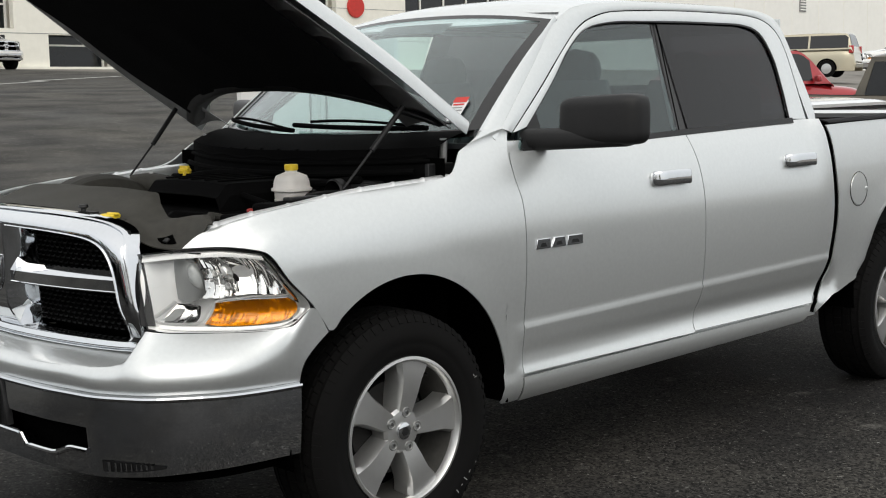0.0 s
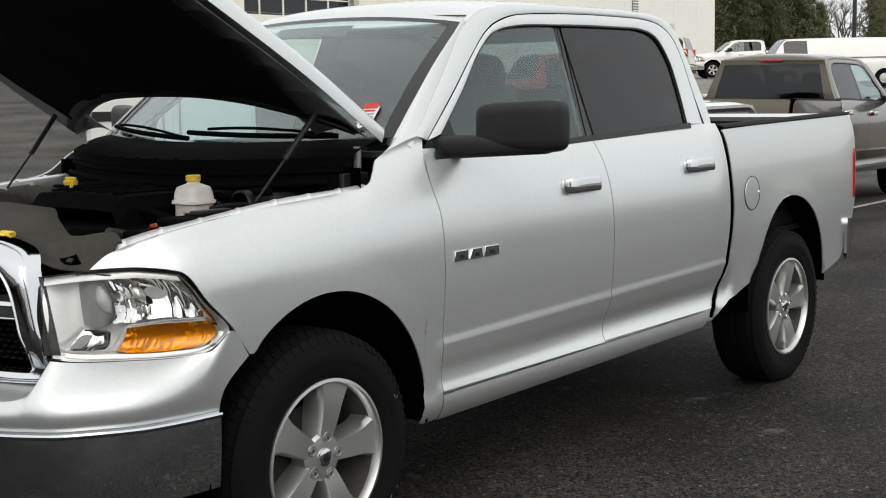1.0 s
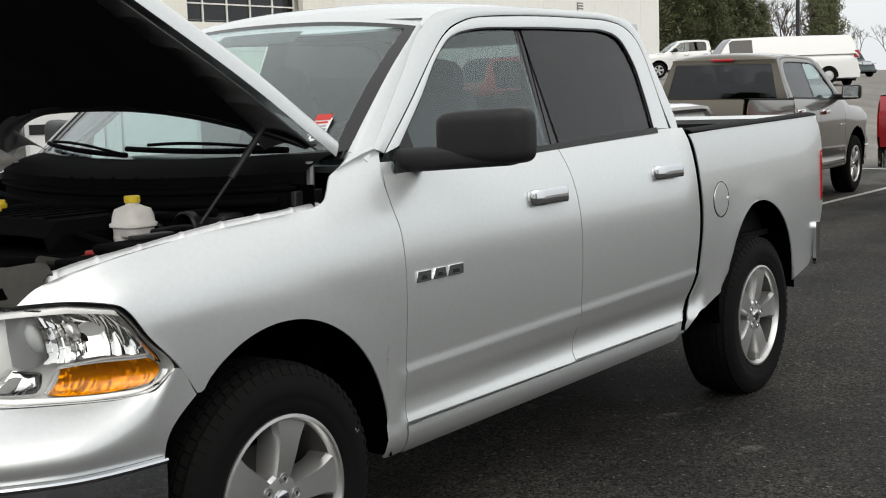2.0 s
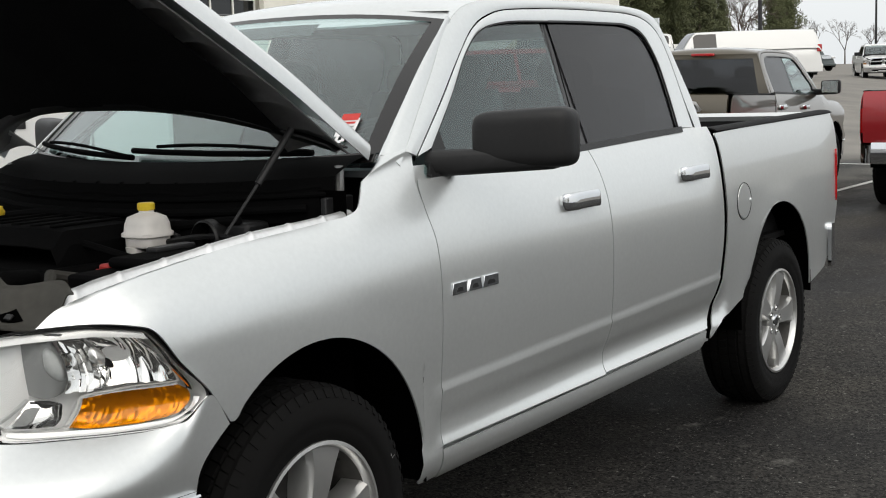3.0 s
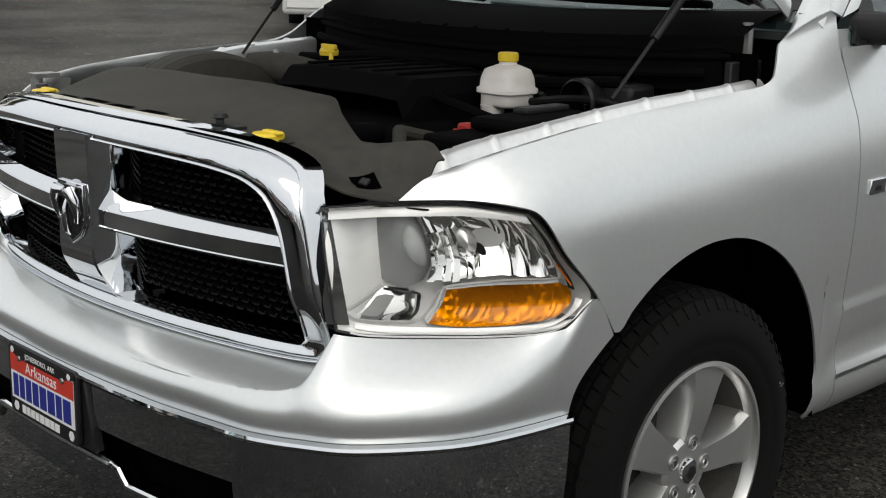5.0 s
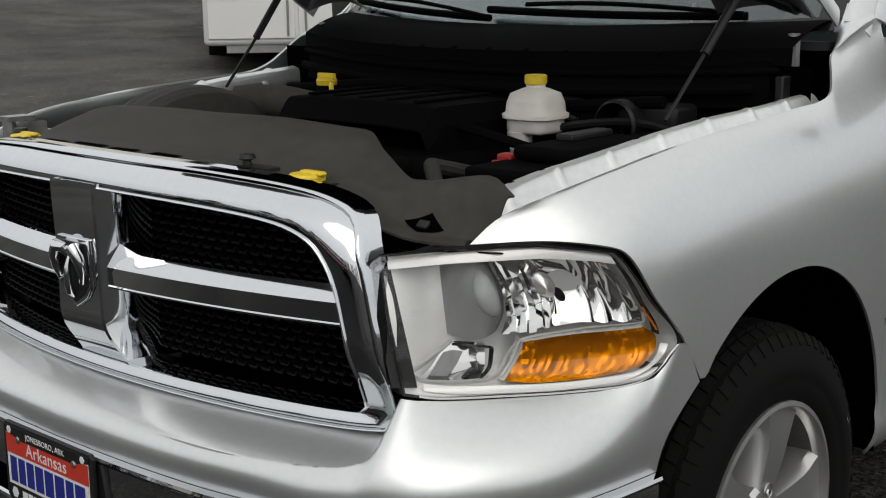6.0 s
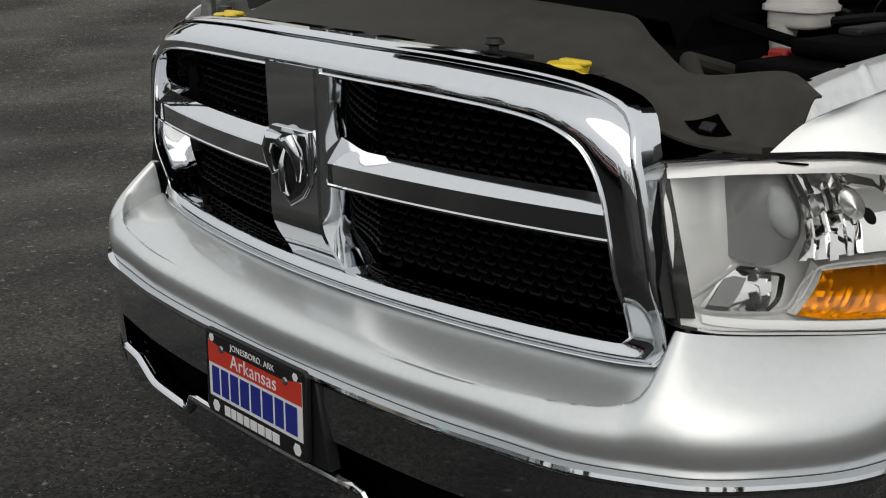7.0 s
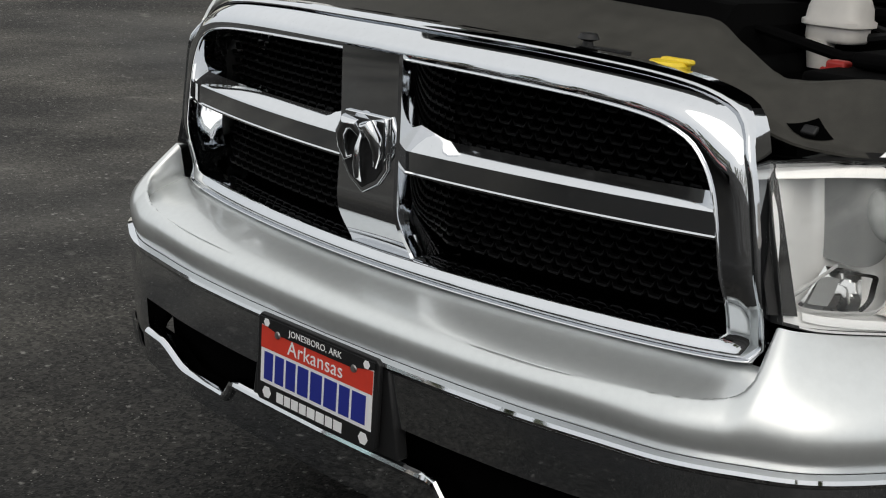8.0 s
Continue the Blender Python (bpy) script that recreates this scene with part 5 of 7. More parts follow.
    # filler strip between grille and lamp, and the dark joint over the lamp
    for sg in (-1, 1):
        part("grille_filler", Shape().grid(lambda u, v: (0.168 + 0.03 * v - 0.01 * u, sg * (0.640 + 0.030 * v + 0.075 * u + 0.0 * v), 1.078 - 0.215 * u), 8, 2), BLACK, truck, thick=0.01)
        part("lamp_joint", Shape().grid(lambda u, v: (0.20 + 0.10 * u + 0.03 * v, sg * (0.66 + 0.17 * u), 1.084 - 0.006 * v), 6, 2), DEEP, truck, thick=0.003)


def licence_plate(truck):
    pl = lambda x, y, z: (-0.060 - x, y, z)
    frame_ = Shape().prism([(0.158, 0.512), (0.158, 0.662), (0.150, 0.670), (-0.150, 0.670), (-0.158, 0.662), (-0.158, 0.512), (-0.150, 0.504), (0.150, 0.504)], lambda a, b, d: pl(d, a, b), 0.0, 0.010)
    lp = part("licence_plate", frame_, BLACK, truck, "red and white licence plate in a black dealer frame", bevel=0.002)
    part("plate_mount", Shape().prism([(0.185, 0.50), (0.165, 0.665), (-0.165, 0.665), (-0.20, 0.50)], lambda a, b, d: pl(d, a, b), -0.03, -0.003), BLACK, lp, bevel=0.004)
    rect = lambda y0, y1, z0, z1: [(y0, z0), (y1, z0), (y1, z1), (y0, z1)]
    part("plate_white", Shape().prism(rect(0.146, -0.146, 0.540, 0.655), lambda a, b, d: pl(d, a, b), 0.010, 0.0112), WHITE, lp)
    part("plate_red_band", Shape().prism(rect(0.146, -0.146, 0.606, 0.648), lambda a, b, d: pl(d, a, b), 0.0112, 0.0118), PLATE_RED, lp)
    part("frame_lip", Shape().prism([(0.150, 0.652), (0.150, 0.664), (-0.150, 0.664), (-0.150, 0.652), (-0.09, 0.640), (0.09, 0.640)][::1], lambda a, b, d: pl(d, a, b), 0.0100, 0.0130), BLACK, lp)
    # the name is shown as plain bars
    xs = 0.136
    for w in (0.024, 0.024, 0.026, 0.028, 0.030, 0.032, 0.026, 0.034):
        part("plate_bar", Shape().prism(rect(xs, xs - w, 0.547, 0.600), lambda a, b, d: pl(d, a, b), 0.0112, 0.0120), PLATE_BLUE, lp)
        xs -= w + 0.0062
    xs = 0.100
    for w in (0.018, 0.016, 0.018, 0.018, 0.020, 0.021, 0.018, 0.021):
        part("frame_bar", Shape().prism(rect(xs, xs - w, 0.512, 0.531), lambda a, b, d: pl(d, a, b), 0.0100, 0.0108), WHITE, lp)
        xs -= w + 0.0035
    for y in (0.128, -0.128):
        part("frame_emblem", Shape().prism([(y + 0.012 * math.cos(a), 0.522 + 0.012 * math.sin(a)) for a in np.linspace(0, 6.283, 7)[:-1]], lambda a, b, d: pl(d, a, b), 0.0100, 0.0108), WHITE, lp)
        part("frame_dot", Shape().prism([(y * 1.02 + 0.008 * math.cos(a), 0.656 + 0.008 * math.sin(a)) for a in np.linspace(0, 6.283, 7)[:-1]], lambda a, b, d: pl(d, a, b), 0.0130, 0.0138), WHITE, lp)
        part("plate_screw", Shape().lathe([(0, 0.016), (0.006, 0.0155), (0.0075, 0.012)], 12, lambda r, a, d: pl(d, y * 0.78 + r * math.cos(a), 0.640 + r * math.sin(a))), STEEL, lp)
    for text, size, y, z, mat, dep in (("JONESBORO, ARK", 0.0165, 0.0, 0.6475, WHITE, 0.0131), ("Arkansas", 0.038, 0.0, 0.6125, WHITE, 0.0119)):
        cu = bpy.data.curves.new("plate_text", "FONT")
        cu.body, cu.size, cu.align_x, cu.extrude = text, size, "CENTER", 0.0003
        cu.space_character = 1.05
        tmp = bpy.data.objects.new("plate_text", cu)
        me = bpy.data.meshes.new_from_object(tmp)
        me.materials.append(mat)
        ob = new("plate_text", me)
        ob.parent = lp
        # text runs towards -y, upright, facing -x
        ob.matrix_local = Matrix(((0, 0, -1, -0.060 - dep - 0.0004), (-1, 0, 0, y), (0, 1, 0, z), (0, 0, 0, 1)))
        bpy.data.objects.remove(tmp)


def hood_open(truck, coat):
    o = Vector((1.446, 0, 1.42))
    f = Vector((-0.8425, 0, 0.5385))
    n = Vector((0.5385, 0, 0.8425))

    def at(a, y, h):
        p = o + f * a + n * h
        return p.x, y, p.z

    rear = lambda y: 0.30 * (1 - min(abs(y) / 0.84, 1) ** 2.6)
    front = lambda y: 1.30 - 0.10 * (y / 0.8) ** 2
    half = lambda a: 0.84 - 0.10 * smooth(0.3, 1.3, a) - 0.0 * a

    def skin(u, v):
        q = 2 * v - 1
        a = rear(0.84 * q) + (front(0.8 * q) - rear(0.84 * q)) * u
        y = q * half(a)
        h = 0.045 + 0.035 * (1 - abs(q) ** 6) + 0.02 * (1 - q * q) + 0.02 * (smooth(0.25, 0.4, abs(q)) - 1)
        return at(a, y, h)
    hood = part("hood", Shape().grid(skin, 30, 44), coat, truck, "silver hood standing open on two gas struts", thick=0.004)
    for sg in (-1, 1):
        part("hood_flange", Shape().grid(lambda u, v: at(0.0 + 1.2 * u, sg * (half(1.2 * u) - 0.002 + 0.022 * math.sin(1.4 * v)), 0.046 - 0.060 * (1 - math.cos(1.5 * v))), 24, 6), coat, hood, thick=0.004)

        def frame_side(u, v):
            a = 0.05 + 1.18 * u
            ho = half(a) - 0.012
            hi = 0.57 + 0.03 * math.sin(9 * a) - 0.02 * a
            rib = 0.016 * max(0, math.cos(2 * math.pi * a / 0.16)) ** 4
            return at(a, sg * (ho + (hi - ho) * v), -0.018 + 0.030 * math.sin(math.pi * v) - rib * math.sin(math.pi * v) + 0.01 * v)
        part("hood_frame_side", Shape().grid(frame_side, 60, 10), DULL_SILVER, hood, "ribbed grey inner frame", thick=0.004)
        part("hood_hinge", Shape().tube([at(0.02, sg * 0.775, -0.04), (1.40, sg * 0.78, 1.33), (1.39, sg * 0.78, 1.25)], 0.014, 8), DULL_SILVER, hood)
        part("gas_strut", Shape().tube([(0.975, sg * 0.715, 1.235), (1.10, sg * 0.728, 1.365)], 0.0045, 10).tube([(1.10, sg * 0.728, 1.365), (1.235, sg * 0.745, 1.515)], 0.0105, 12), BLACK, hood, "black gas strut")
    rear_frame = Shape().grid(lambda u, v: at(rear(-0.8 + 1.6 * u) + 0.002 + 0.085 * v, (-0.8 + 1.6 * u), 0.012 - 0.040 * smooth(0, 0.6, v)), 44, 6)
    part("hood_frame_rear", rear_frame, BLACK, hood, "dark rear edge of the hood frame", thick=0.006)
    part("hood_frame_front", Shape().grid(lambda u, v: at(front(-0.7 + 1.4 * u) - 0.14 * v, -0.7 + 1.4 * u, -0.02 - 0.02 * math.sin(math.pi * v)), 30, 5), DULL_SILVER, hood, thick=0.004)

    def pad(u, v):
        q = 2 * v - 1
        a0, a1 = rear(0.7 * q) + 0.075, 1.18
        a = a0 + (a1 - a0) * u
        y = q * (0.70 - 0.015 * math.sin(9 * a))
        quilt = 0.006 * abs(math.sin(7 * a)) * abs(math.sin(9 * y))
        return at(a, y, -0.030 + quilt)
    part("insulation_pad", Shape().grid(pad, 40, 40), FELT, hood, "black felt insulation pad", thick=0.006)
    return hood


def hood_closed(truck, coat):
    def skin(u, v):
        q = 2 * v - 1
        x0 = 0.20 + 0.10 * q * q
        x1 = 1.36 + 0.1 * abs(q) ** 2.3
        x = x0 + (x1 - x0) * u
        y = q * (0.72 + 0.125 * smooth(0.2, 0.8, x))
        z = 1.165 + 0.12 * smooth(0.15, 1.4, x) + 0.055 * (1 - abs(q) ** 4) + 0.02 * (smooth(0.3, 0.4, abs(q)) - smooth(0.5, 0.65, abs(q)))
        return x, y, z - 0.05 * (1 - smooth(0, 0.06, u))
    part("hood", Shape().grid(skin, 24, 30), coat, truck, thick=0.006)


def engine_bay(truck, coat):
    # tub round the bay, its deep shade put into the black
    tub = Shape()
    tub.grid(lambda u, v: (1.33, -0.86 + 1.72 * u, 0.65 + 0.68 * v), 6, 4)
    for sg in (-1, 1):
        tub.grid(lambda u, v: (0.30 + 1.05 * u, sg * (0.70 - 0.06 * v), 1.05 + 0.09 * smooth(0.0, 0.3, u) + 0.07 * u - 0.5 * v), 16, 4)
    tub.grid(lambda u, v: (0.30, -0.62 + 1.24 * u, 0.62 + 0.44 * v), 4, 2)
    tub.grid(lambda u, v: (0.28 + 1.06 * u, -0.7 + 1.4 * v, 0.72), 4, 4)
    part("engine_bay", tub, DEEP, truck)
    # ribbed body-colour rails along the fenders
    for sg in (-1, 1):
        def rail(u, v):
            x = 0.345 + 1.015 * u
            z0 = fender_top(x) - 0.003
            shift, up = 0.105 * smooth(0.42, 1.25, x), 0.026 * smooth(0.6, 1.05, x)
            prof = ((0.882, -0.052), (0.845, -0.066), (0.800, -0.072), (0.780, -0.068), (0.750, -0.026), (0.743, -0.020), (0.730, -0.018), (0.706, -0.024), (0.700, -0.034), (0.697, -0.12))
            k = v * (len(prof) - 1)
            i = min(int(k), len(prof) - 2)
            y, z = (prof[i][j] + (prof[i + 1][j] - prof[i][j]) * (k - i) for j in (0, 1))
            rib = max(0, math.cos(2 * math.pi * (x - 0.42 + 0.25 * (y - 0.76)) / 0.135)) ** 24
            z += 0.008 * rib * math.exp(-((y - 0.765) / 0.035) ** 4) + up
            z -= 0.020 * (1 - smooth(0.35, 0.42, x))
            return x, sg * min(y + shift, fender_in(x) - 0.006 + 0.012 * (v < 0.05)), z0 + z
        rail_ob = part("inner_rail", Shape().grid(rail, 150, 27), RAIL_SILVER, truck, "ribbed silver inner fender rail", sharp=50)
        # flat black discs drawn as shaded holes
        for x in (0.47, 0.55, 0.80, 1.08):
            part("rail_hole", Shape().lathe([(0, 0.0), (0.009, 0.0)], 12, lambda r, a, d: (x + r * math.cos(a), sg * (0.716 + 0.105 * smooth(0.42, 1.25, x) + 0.5 * r * math.sin(a)), fender_top(x) - 0.0235 + 0.026 * smooth(0.6, 1.05, x))), DEEP, rail_ob, thick=0.001)
    # cowl panel under the windshield
    def cowl(u, v):
        q = 2 * u - 1
        xb, zb = 1.385 + 0.17 * abs(q) ** 2.3, 1.405 + 0.02 * q * q
        if v < 0.65:
            a = v / 0.65
            return xb - 0.20 * a, 0.80 * q, zb + 0.012 * math.sin(math.pi * a) - 0.055 * a
        a = (v - 0.65) / 0.35
        return xb - 0.20 - 0.01 * a, 0.80 * q, zb - 0.055 - 0.13 * a
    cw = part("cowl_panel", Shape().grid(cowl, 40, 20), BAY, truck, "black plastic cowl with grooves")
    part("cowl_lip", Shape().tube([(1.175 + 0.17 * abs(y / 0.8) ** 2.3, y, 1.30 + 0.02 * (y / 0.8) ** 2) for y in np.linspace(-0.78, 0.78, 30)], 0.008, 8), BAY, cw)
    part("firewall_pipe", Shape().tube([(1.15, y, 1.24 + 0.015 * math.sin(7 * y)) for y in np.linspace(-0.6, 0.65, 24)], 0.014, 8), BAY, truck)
    for y0, y1 in ((-0.62, 0.12), (0.10, 0.76)):
        pts = []
        for k in range(16):
            y = y0 + (y1 - y0) * k / 15
            q = y / 0.80
            x = 1.385 + 0.16 * abs(q) ** 2.3 + 0.02 * k / 15
            pts.append((x, y, 1.408 + 0.02 * q * q + 0.022 * (k / 15) + 0.012))
        w = part("wiper", Shape().tube(pts, 0.010, 8), BAY, truck, "black wiper")
        part("wiper_arm", Shape().tube([(p[0] - 0.02, p[1], p[2] + 0.022 * math.sin(math.pi * i / 15) + 0.006) for i, p in enumerate(pts)][:13], 0.006, 6), BAY, w)
    # plenum details along the cowl and the firewall
    for k in range(9):
        y = -0.52 + 0.115 * k
        part("plenum_rib", Shape().box((1.235 + 0.16 * abs(y / 0.8) ** 2.3, y, 1.352), (0.10, 0.012, 0.010)), BAY, cw, bevel=0.003)
    part("plenum_ledge", Shape().tube([(1.15 + 0.17 * abs(y / 0.8) ** 2.3, y, 1.262 + 0.02 * (y / 0.8) ** 2) for y in np.linspace(-0.74, 0.74, 30)], 0.012, 8), BAY, cw)
    part("hood_seal", Shape().tube([(1.19 + 0.17 * abs(y / 0.8) ** 2.3, y, 1.318 + 0.02 * (y / 0.8) ** 2 + 0.004 * math.sin(23 * y)) for y in np.linspace(-0.76, 0.76, 60)], 0.010, 8), BAY, cw, "black rubber hood seal")
    for y, z, w, h in ((-0.55, 1.215, 0.16, 0.06), (-0.30, 1.225, 0.10, 0.045), (0.18, 1.225, 0.20, 0.05), (0.48, 1.215, 0.14, 0.06)):
        part("firewall_box", Shape().box((1.20, y, z), (0.10, w, h)), BLACK, truck, bevel=0.012)
    for y0, y1, z, r in ((-0.68, -0.10, 1.19, 0.009), (-0.40, 0.30, 1.205, 0.007), (0.05, 0.66, 1.185, 0.010)):
        part("bay_cable", Shape().tube([(1.10 + 0.02 * math.sin(9 * t), y0 + (y1 - y0) * t, z + 0.018 * math.sin(6 * t)) for t in np.linspace(0, 1, 14)], r, 6), BLACK, truck)
    part("hinge_bracket", Shape().box((1.36, -0.80, 1.255), (0.13, 0.020, 0.11)).box((1.36, -0.775, 1.21), (0.15, 0.06, 0.02)), BLACK, truck, bevel=0.004)
    part("inlet_duct", Shape().lathe([(0.050, 0.0), (0.056, 0.006), (0.056, 0.10), (0.046, 0.10)], 28, lambda r, a, d: (1.10 + d, -0.50 + r * math.cos(a), 1.200 + r * math.sin(a))), BLACK, truck)
    # radiator cover sheet
    xb_ = pchip([0, 0.40, 0.50, 0.62, 0.72, 0.80], [0.45, 0.44, 0.39, 0.36, 0.405, 0.375])
    zf_ = pchip([0, 0.45, 0.56, 0.64, 0.70, 0.80], [1.197, 1.187, 1.160, 1.116, 1.098, 1.092])
    zb_ = pchip([0, 0.40, 0.49, 0.60, 0.72, 0.80], [1.252, 1.246, 1.215, 1.175, 1.190, 1.165])

    def cover(u, v):
        y = -0.80 + 1.6 * u
        a = abs(y)
        xf = min(grille_x(y, 1.05) + 0.064 + 0.014 * smooth(0.40, 0.56, a), 0.25) if a < 0.66 else 0.20 + 0.42 * (a - 0.62)
        x = xf + (xb_(a) - xf) * v
        z = zf_(a) + (zb_(a) - zf_(a)) * smooth(0.30, 0.85, v) + 0.0025 * math.sin(13 * y + 4 * v) * math.sin(9 * v + 5 * y) * smooth(0.2, 0.5, v) - 0.10 * smooth(0.93, 1.0, v) * (1 - smooth(0.45, 0.6, a))
        return x, y, z
    cov = part("radiator_cover", Shape().grid(cover, 80, 30), GREYBLACK, truck, "dusty black plastic radiator cover", thick=0.004, sharp=40)

    def on_cover(y, v, w, h, dz=0.004):
        a0 = (y + 0.8) / 1.6
        return Shape().grid(lambda u, q: tuple(Vector(cover(a0 + (u - 0.5) * w / 1.6, v + (q - 0.5) * h)) + Vector((0, 0, dz))), 12, 10)
    # slots are black patches laid on the sheet, their shade as colour
    for y, v, w, h in ((0.30, 0.16, 0.10, 0.07), (0.17, 0.20, 0.12, 0.06), (0.03, 0.17, 0.09, 0.07), (-0.10, 0.17, 0.08, 0.10), (-0.14, 0.09, 0.06, 0.06), (0.44, 0.15, 0.07, 0.06)):
        part("cover_slot", on_cover(y, v, w, h), DEEP, cov)
    for y in (-0.32, 0.50):
        c = Vector(cover((y + 0.8) / 1.6, 0.20))
        part("cover_clip", Shape().lathe([(0, 0.028), (0.014, 0.026), (0.018, 0.018), (0.008, 0.014), (0.010, 0.0)], 16, lambda r, a, d: (c.x + r * math.cos(a), c.y + r * math.sin(a), c.z + d)).box((c.x, c.y - 0.03, c.z + 0.003), (0.03, 0.09, 0.006)), BLACK, cov)
    for sg in (-1, 1):
        uc = (sg * 0.675 + 0.8) / 1.6
        c, c2 = Vector(cover(uc, 0.38)), Vector(cover(uc, 0.46))
        tilt = Euler((0, -math.atan2(c2.z - c.z, c2.x - c.x), 0)).to_matrix()
        def recess(u, q):
            a, b = u - 0.5, q - 0.5
            return tuple(Vector(cover(uc + 0.020 * (a - b), 0.38 + 0.13 * (a + b))) + Vector((0, 0, 0.004)))
        # black patch paints the recess's shade
        part("cover_recess", Shape().grid(recess, 8, 8), DEEP, cov)
        part("cover_button", Shape().box(c + tilt @ Vector((0.003, 0, 0.007)), (0.018, 0.024, 0.009), tilt), BLACK, cov, bevel=0.003)
        # yellow lamp access cap
        cx, cy, cz = 0.206, sg * 0.468, 1.179
        cap = part("lamp_cap", Shape().lathe([(0, 0.017), (0.020, 0.0165), (0.030, 0.015), (0.034, 0.010), (0.033, 0.003), (0.024, 0.0), (0.024, -0.02)], 28, lambda r, a, d: (cx + r * math.cos(a), cy + r * math.sin(a), cz + d)), YELLOW, truck, "yellow plastic cap")
        part("cap_grip", Shape().box((cx + 0.004, cy - 0.012, cz + 0.016), (0.018, 0.055, 0.009)), YELLOW, cap, bevel=0.004)
        part("cap_seat", Shape().lathe([(0.02, 0.002), (0.044, 0.0), (0.044, -0.02)], 24, lambda r, a, d: (cx + 0.01 + r * math.cos(a), cy - 0.01 + r * math.sin(a), cz + d - 0.002)), BLACK, cap)
    # engine cover
    def eng(u, v):
        tab = ((-1.0, -0.16), (-1.0, -0.05), (-0.92, -0.01), (-0.5, 0.0), (0.5, 0.0), (0.92, -0.012), (1.0, -0.05), (1.0, -0.16))
        q, d = tab[int(round(v * 7))]
        x = 0.80 + 0.36 * u
        drop = 0.05 * (1 - smooth(0, 0.16, u)) + 0.02 * smooth(0.8, 1, u)
        groove = 0.006 * max(0, math.cos(12 * q)) ** 8 if abs(q) < 0.9 else 0
        return x, 0.06 + 0.29 * q * (0.92 + 0.08 * u), 1.250 + d - drop - groove
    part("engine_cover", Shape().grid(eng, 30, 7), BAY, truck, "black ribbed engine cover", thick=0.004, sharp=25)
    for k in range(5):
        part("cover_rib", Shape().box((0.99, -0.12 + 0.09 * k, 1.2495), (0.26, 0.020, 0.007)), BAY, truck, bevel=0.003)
    # intake box and hose on the far side
    def abox(u, v):
        a = math.pi * v
        swell_ = math.sin(math.pi * min(max(0.08 + 0.9 * u, 0), 1)) ** 0.35
        q, h = math.copysign(abs(math.cos(a)) ** 0.6, math.cos(a)), math.sin(a) ** 0.55 if 0 < v < 1 else 0.0
        ridge = 0.004 * max(0.0, math.cos(2 * math.pi * q / 0.36)) ** 3 * h
        return 0.58 + 0.40 * u, 0.62 - 0.115 * q * (0.75 + 0.25 * swell_), 1.10 + (0.155 * swell_ + ridge) * h
    part("air_box", Shape().grid(abox, 24, 60), GREYBLACK, truck, "grey-black ribbed air filter box", sharp=50)
    part("intake_hose", Shape().tube([(0.93, 0.62, 1.20), (0.98, 0.56, 1.205), (1.00, 0.46, 1.20), (1.00, 0.36, 1.19)], [0.045, 0.05, 0.045, 0.045], 14), GREYBLACK, truck)
    part("hose_clamp", Shape().lathe([(0.050, -0.007), (0.053, -0.004), (0.053, 0.004), (0.050, 0.007)], 24, lambda r, a, d: (0.985 + 0.5 * r * math.cos(a) + d, 0.56 + 0.85 * r * math.cos(a) - d, 1.205 + r * math.sin(a))), STEEL, truck, "steel hose clamp")
    part("filler_neck", Shape().tube([(1.00, 0.345, 1.20), (1.005, 0.34, 1.255)], 0.022, 12), BAY, truck)
    oil = part("oil_cap", Shape().lathe([(0, 0.02), (0.024, 0.019), (0.028, 0.012), (0.026, 0.0)], 18, lambda r, a, d: (1.008 + r * math.cos(a), 0.339 + r * math.sin(a), 1.256 + d)), YELLOW, truck, "yellow oil filler cap")
    part("oil_cap_grip", Shape().box((1.008, 0.339, 1.279), (0.012, 0.062, 0.016)).tube([(0.985, 0.30, 1.262), (0.96, 0.27, 1.25), (0.95, 0.262, 1.235)], 0.007, 6), YELLOW, oil, bevel=0.003)
    # reservoir
    rx, ry = 1.055, -0.315
    def tank(u, v):
        prof = ((0.0, 1.175), (0.048, 1.175), (0.052, 1.182), (0.052, 1.205), (0.061, 1.209), (0.061, 1.219), (0.055, 1.223), (0.053, 1.245), (0.046, 1.266), (0.030, 1.276), (0.021, 1.279), (0.020, 1.290))
        r, z = prof[int(round(v * (len(prof) - 1)))]
        a = 2 * math.pi * u
        k = (abs(math.cos(a)) ** 4 + abs(math.sin(a)) ** 4) ** -0.25 if r > 0.04 else 1.0
        return rx + r * 1.05 * k * math.cos(a), ry + r * 1.1 * k * math.sin(a), z
    tk = part("coolant_tank", Shape().grid(tank, 36, 11, True), MILKY, truck, "milky white coolant tank with yellow cap", sharp=60)
    part("tank_cap", Shape().lathe([(0, 0.024), (0.023, 0.023), (0.026, 0.020), (0.026, 0.004), (0.023, 0.0)], 20, lambda r, a, d: (rx + r * math.cos(a), ry + r * math.sin(a), 1.285 + d)), YELLOW, tk, "yellow cap")
    part("tank_leg", Shape().tube([(rx - 0.03, ry + 0.02, 1.178), (rx - 0.03, ry + 0.02, 1.12)], [0.032, 0.022], 12), MILKY, tk)
    # battery with its red terminal cover, fuse box
    bat = part("battery", Shape().box((0.76, -0.565, 1.075), (0.28, 0.19, 0.17)), BAY, truck, bevel=0.01)
    part("terminal_cover", Shape().box((0.765, -0.470, 1.155), (0.035, 0.040, 0.030)).box((0.735, -0.458, 1.12), (0.028, 0.028, 0.075), Euler((0, 0.5, 0)).to_matrix()), TERMINAL_RED, bat, "red terminal cover", bevel=0.006)
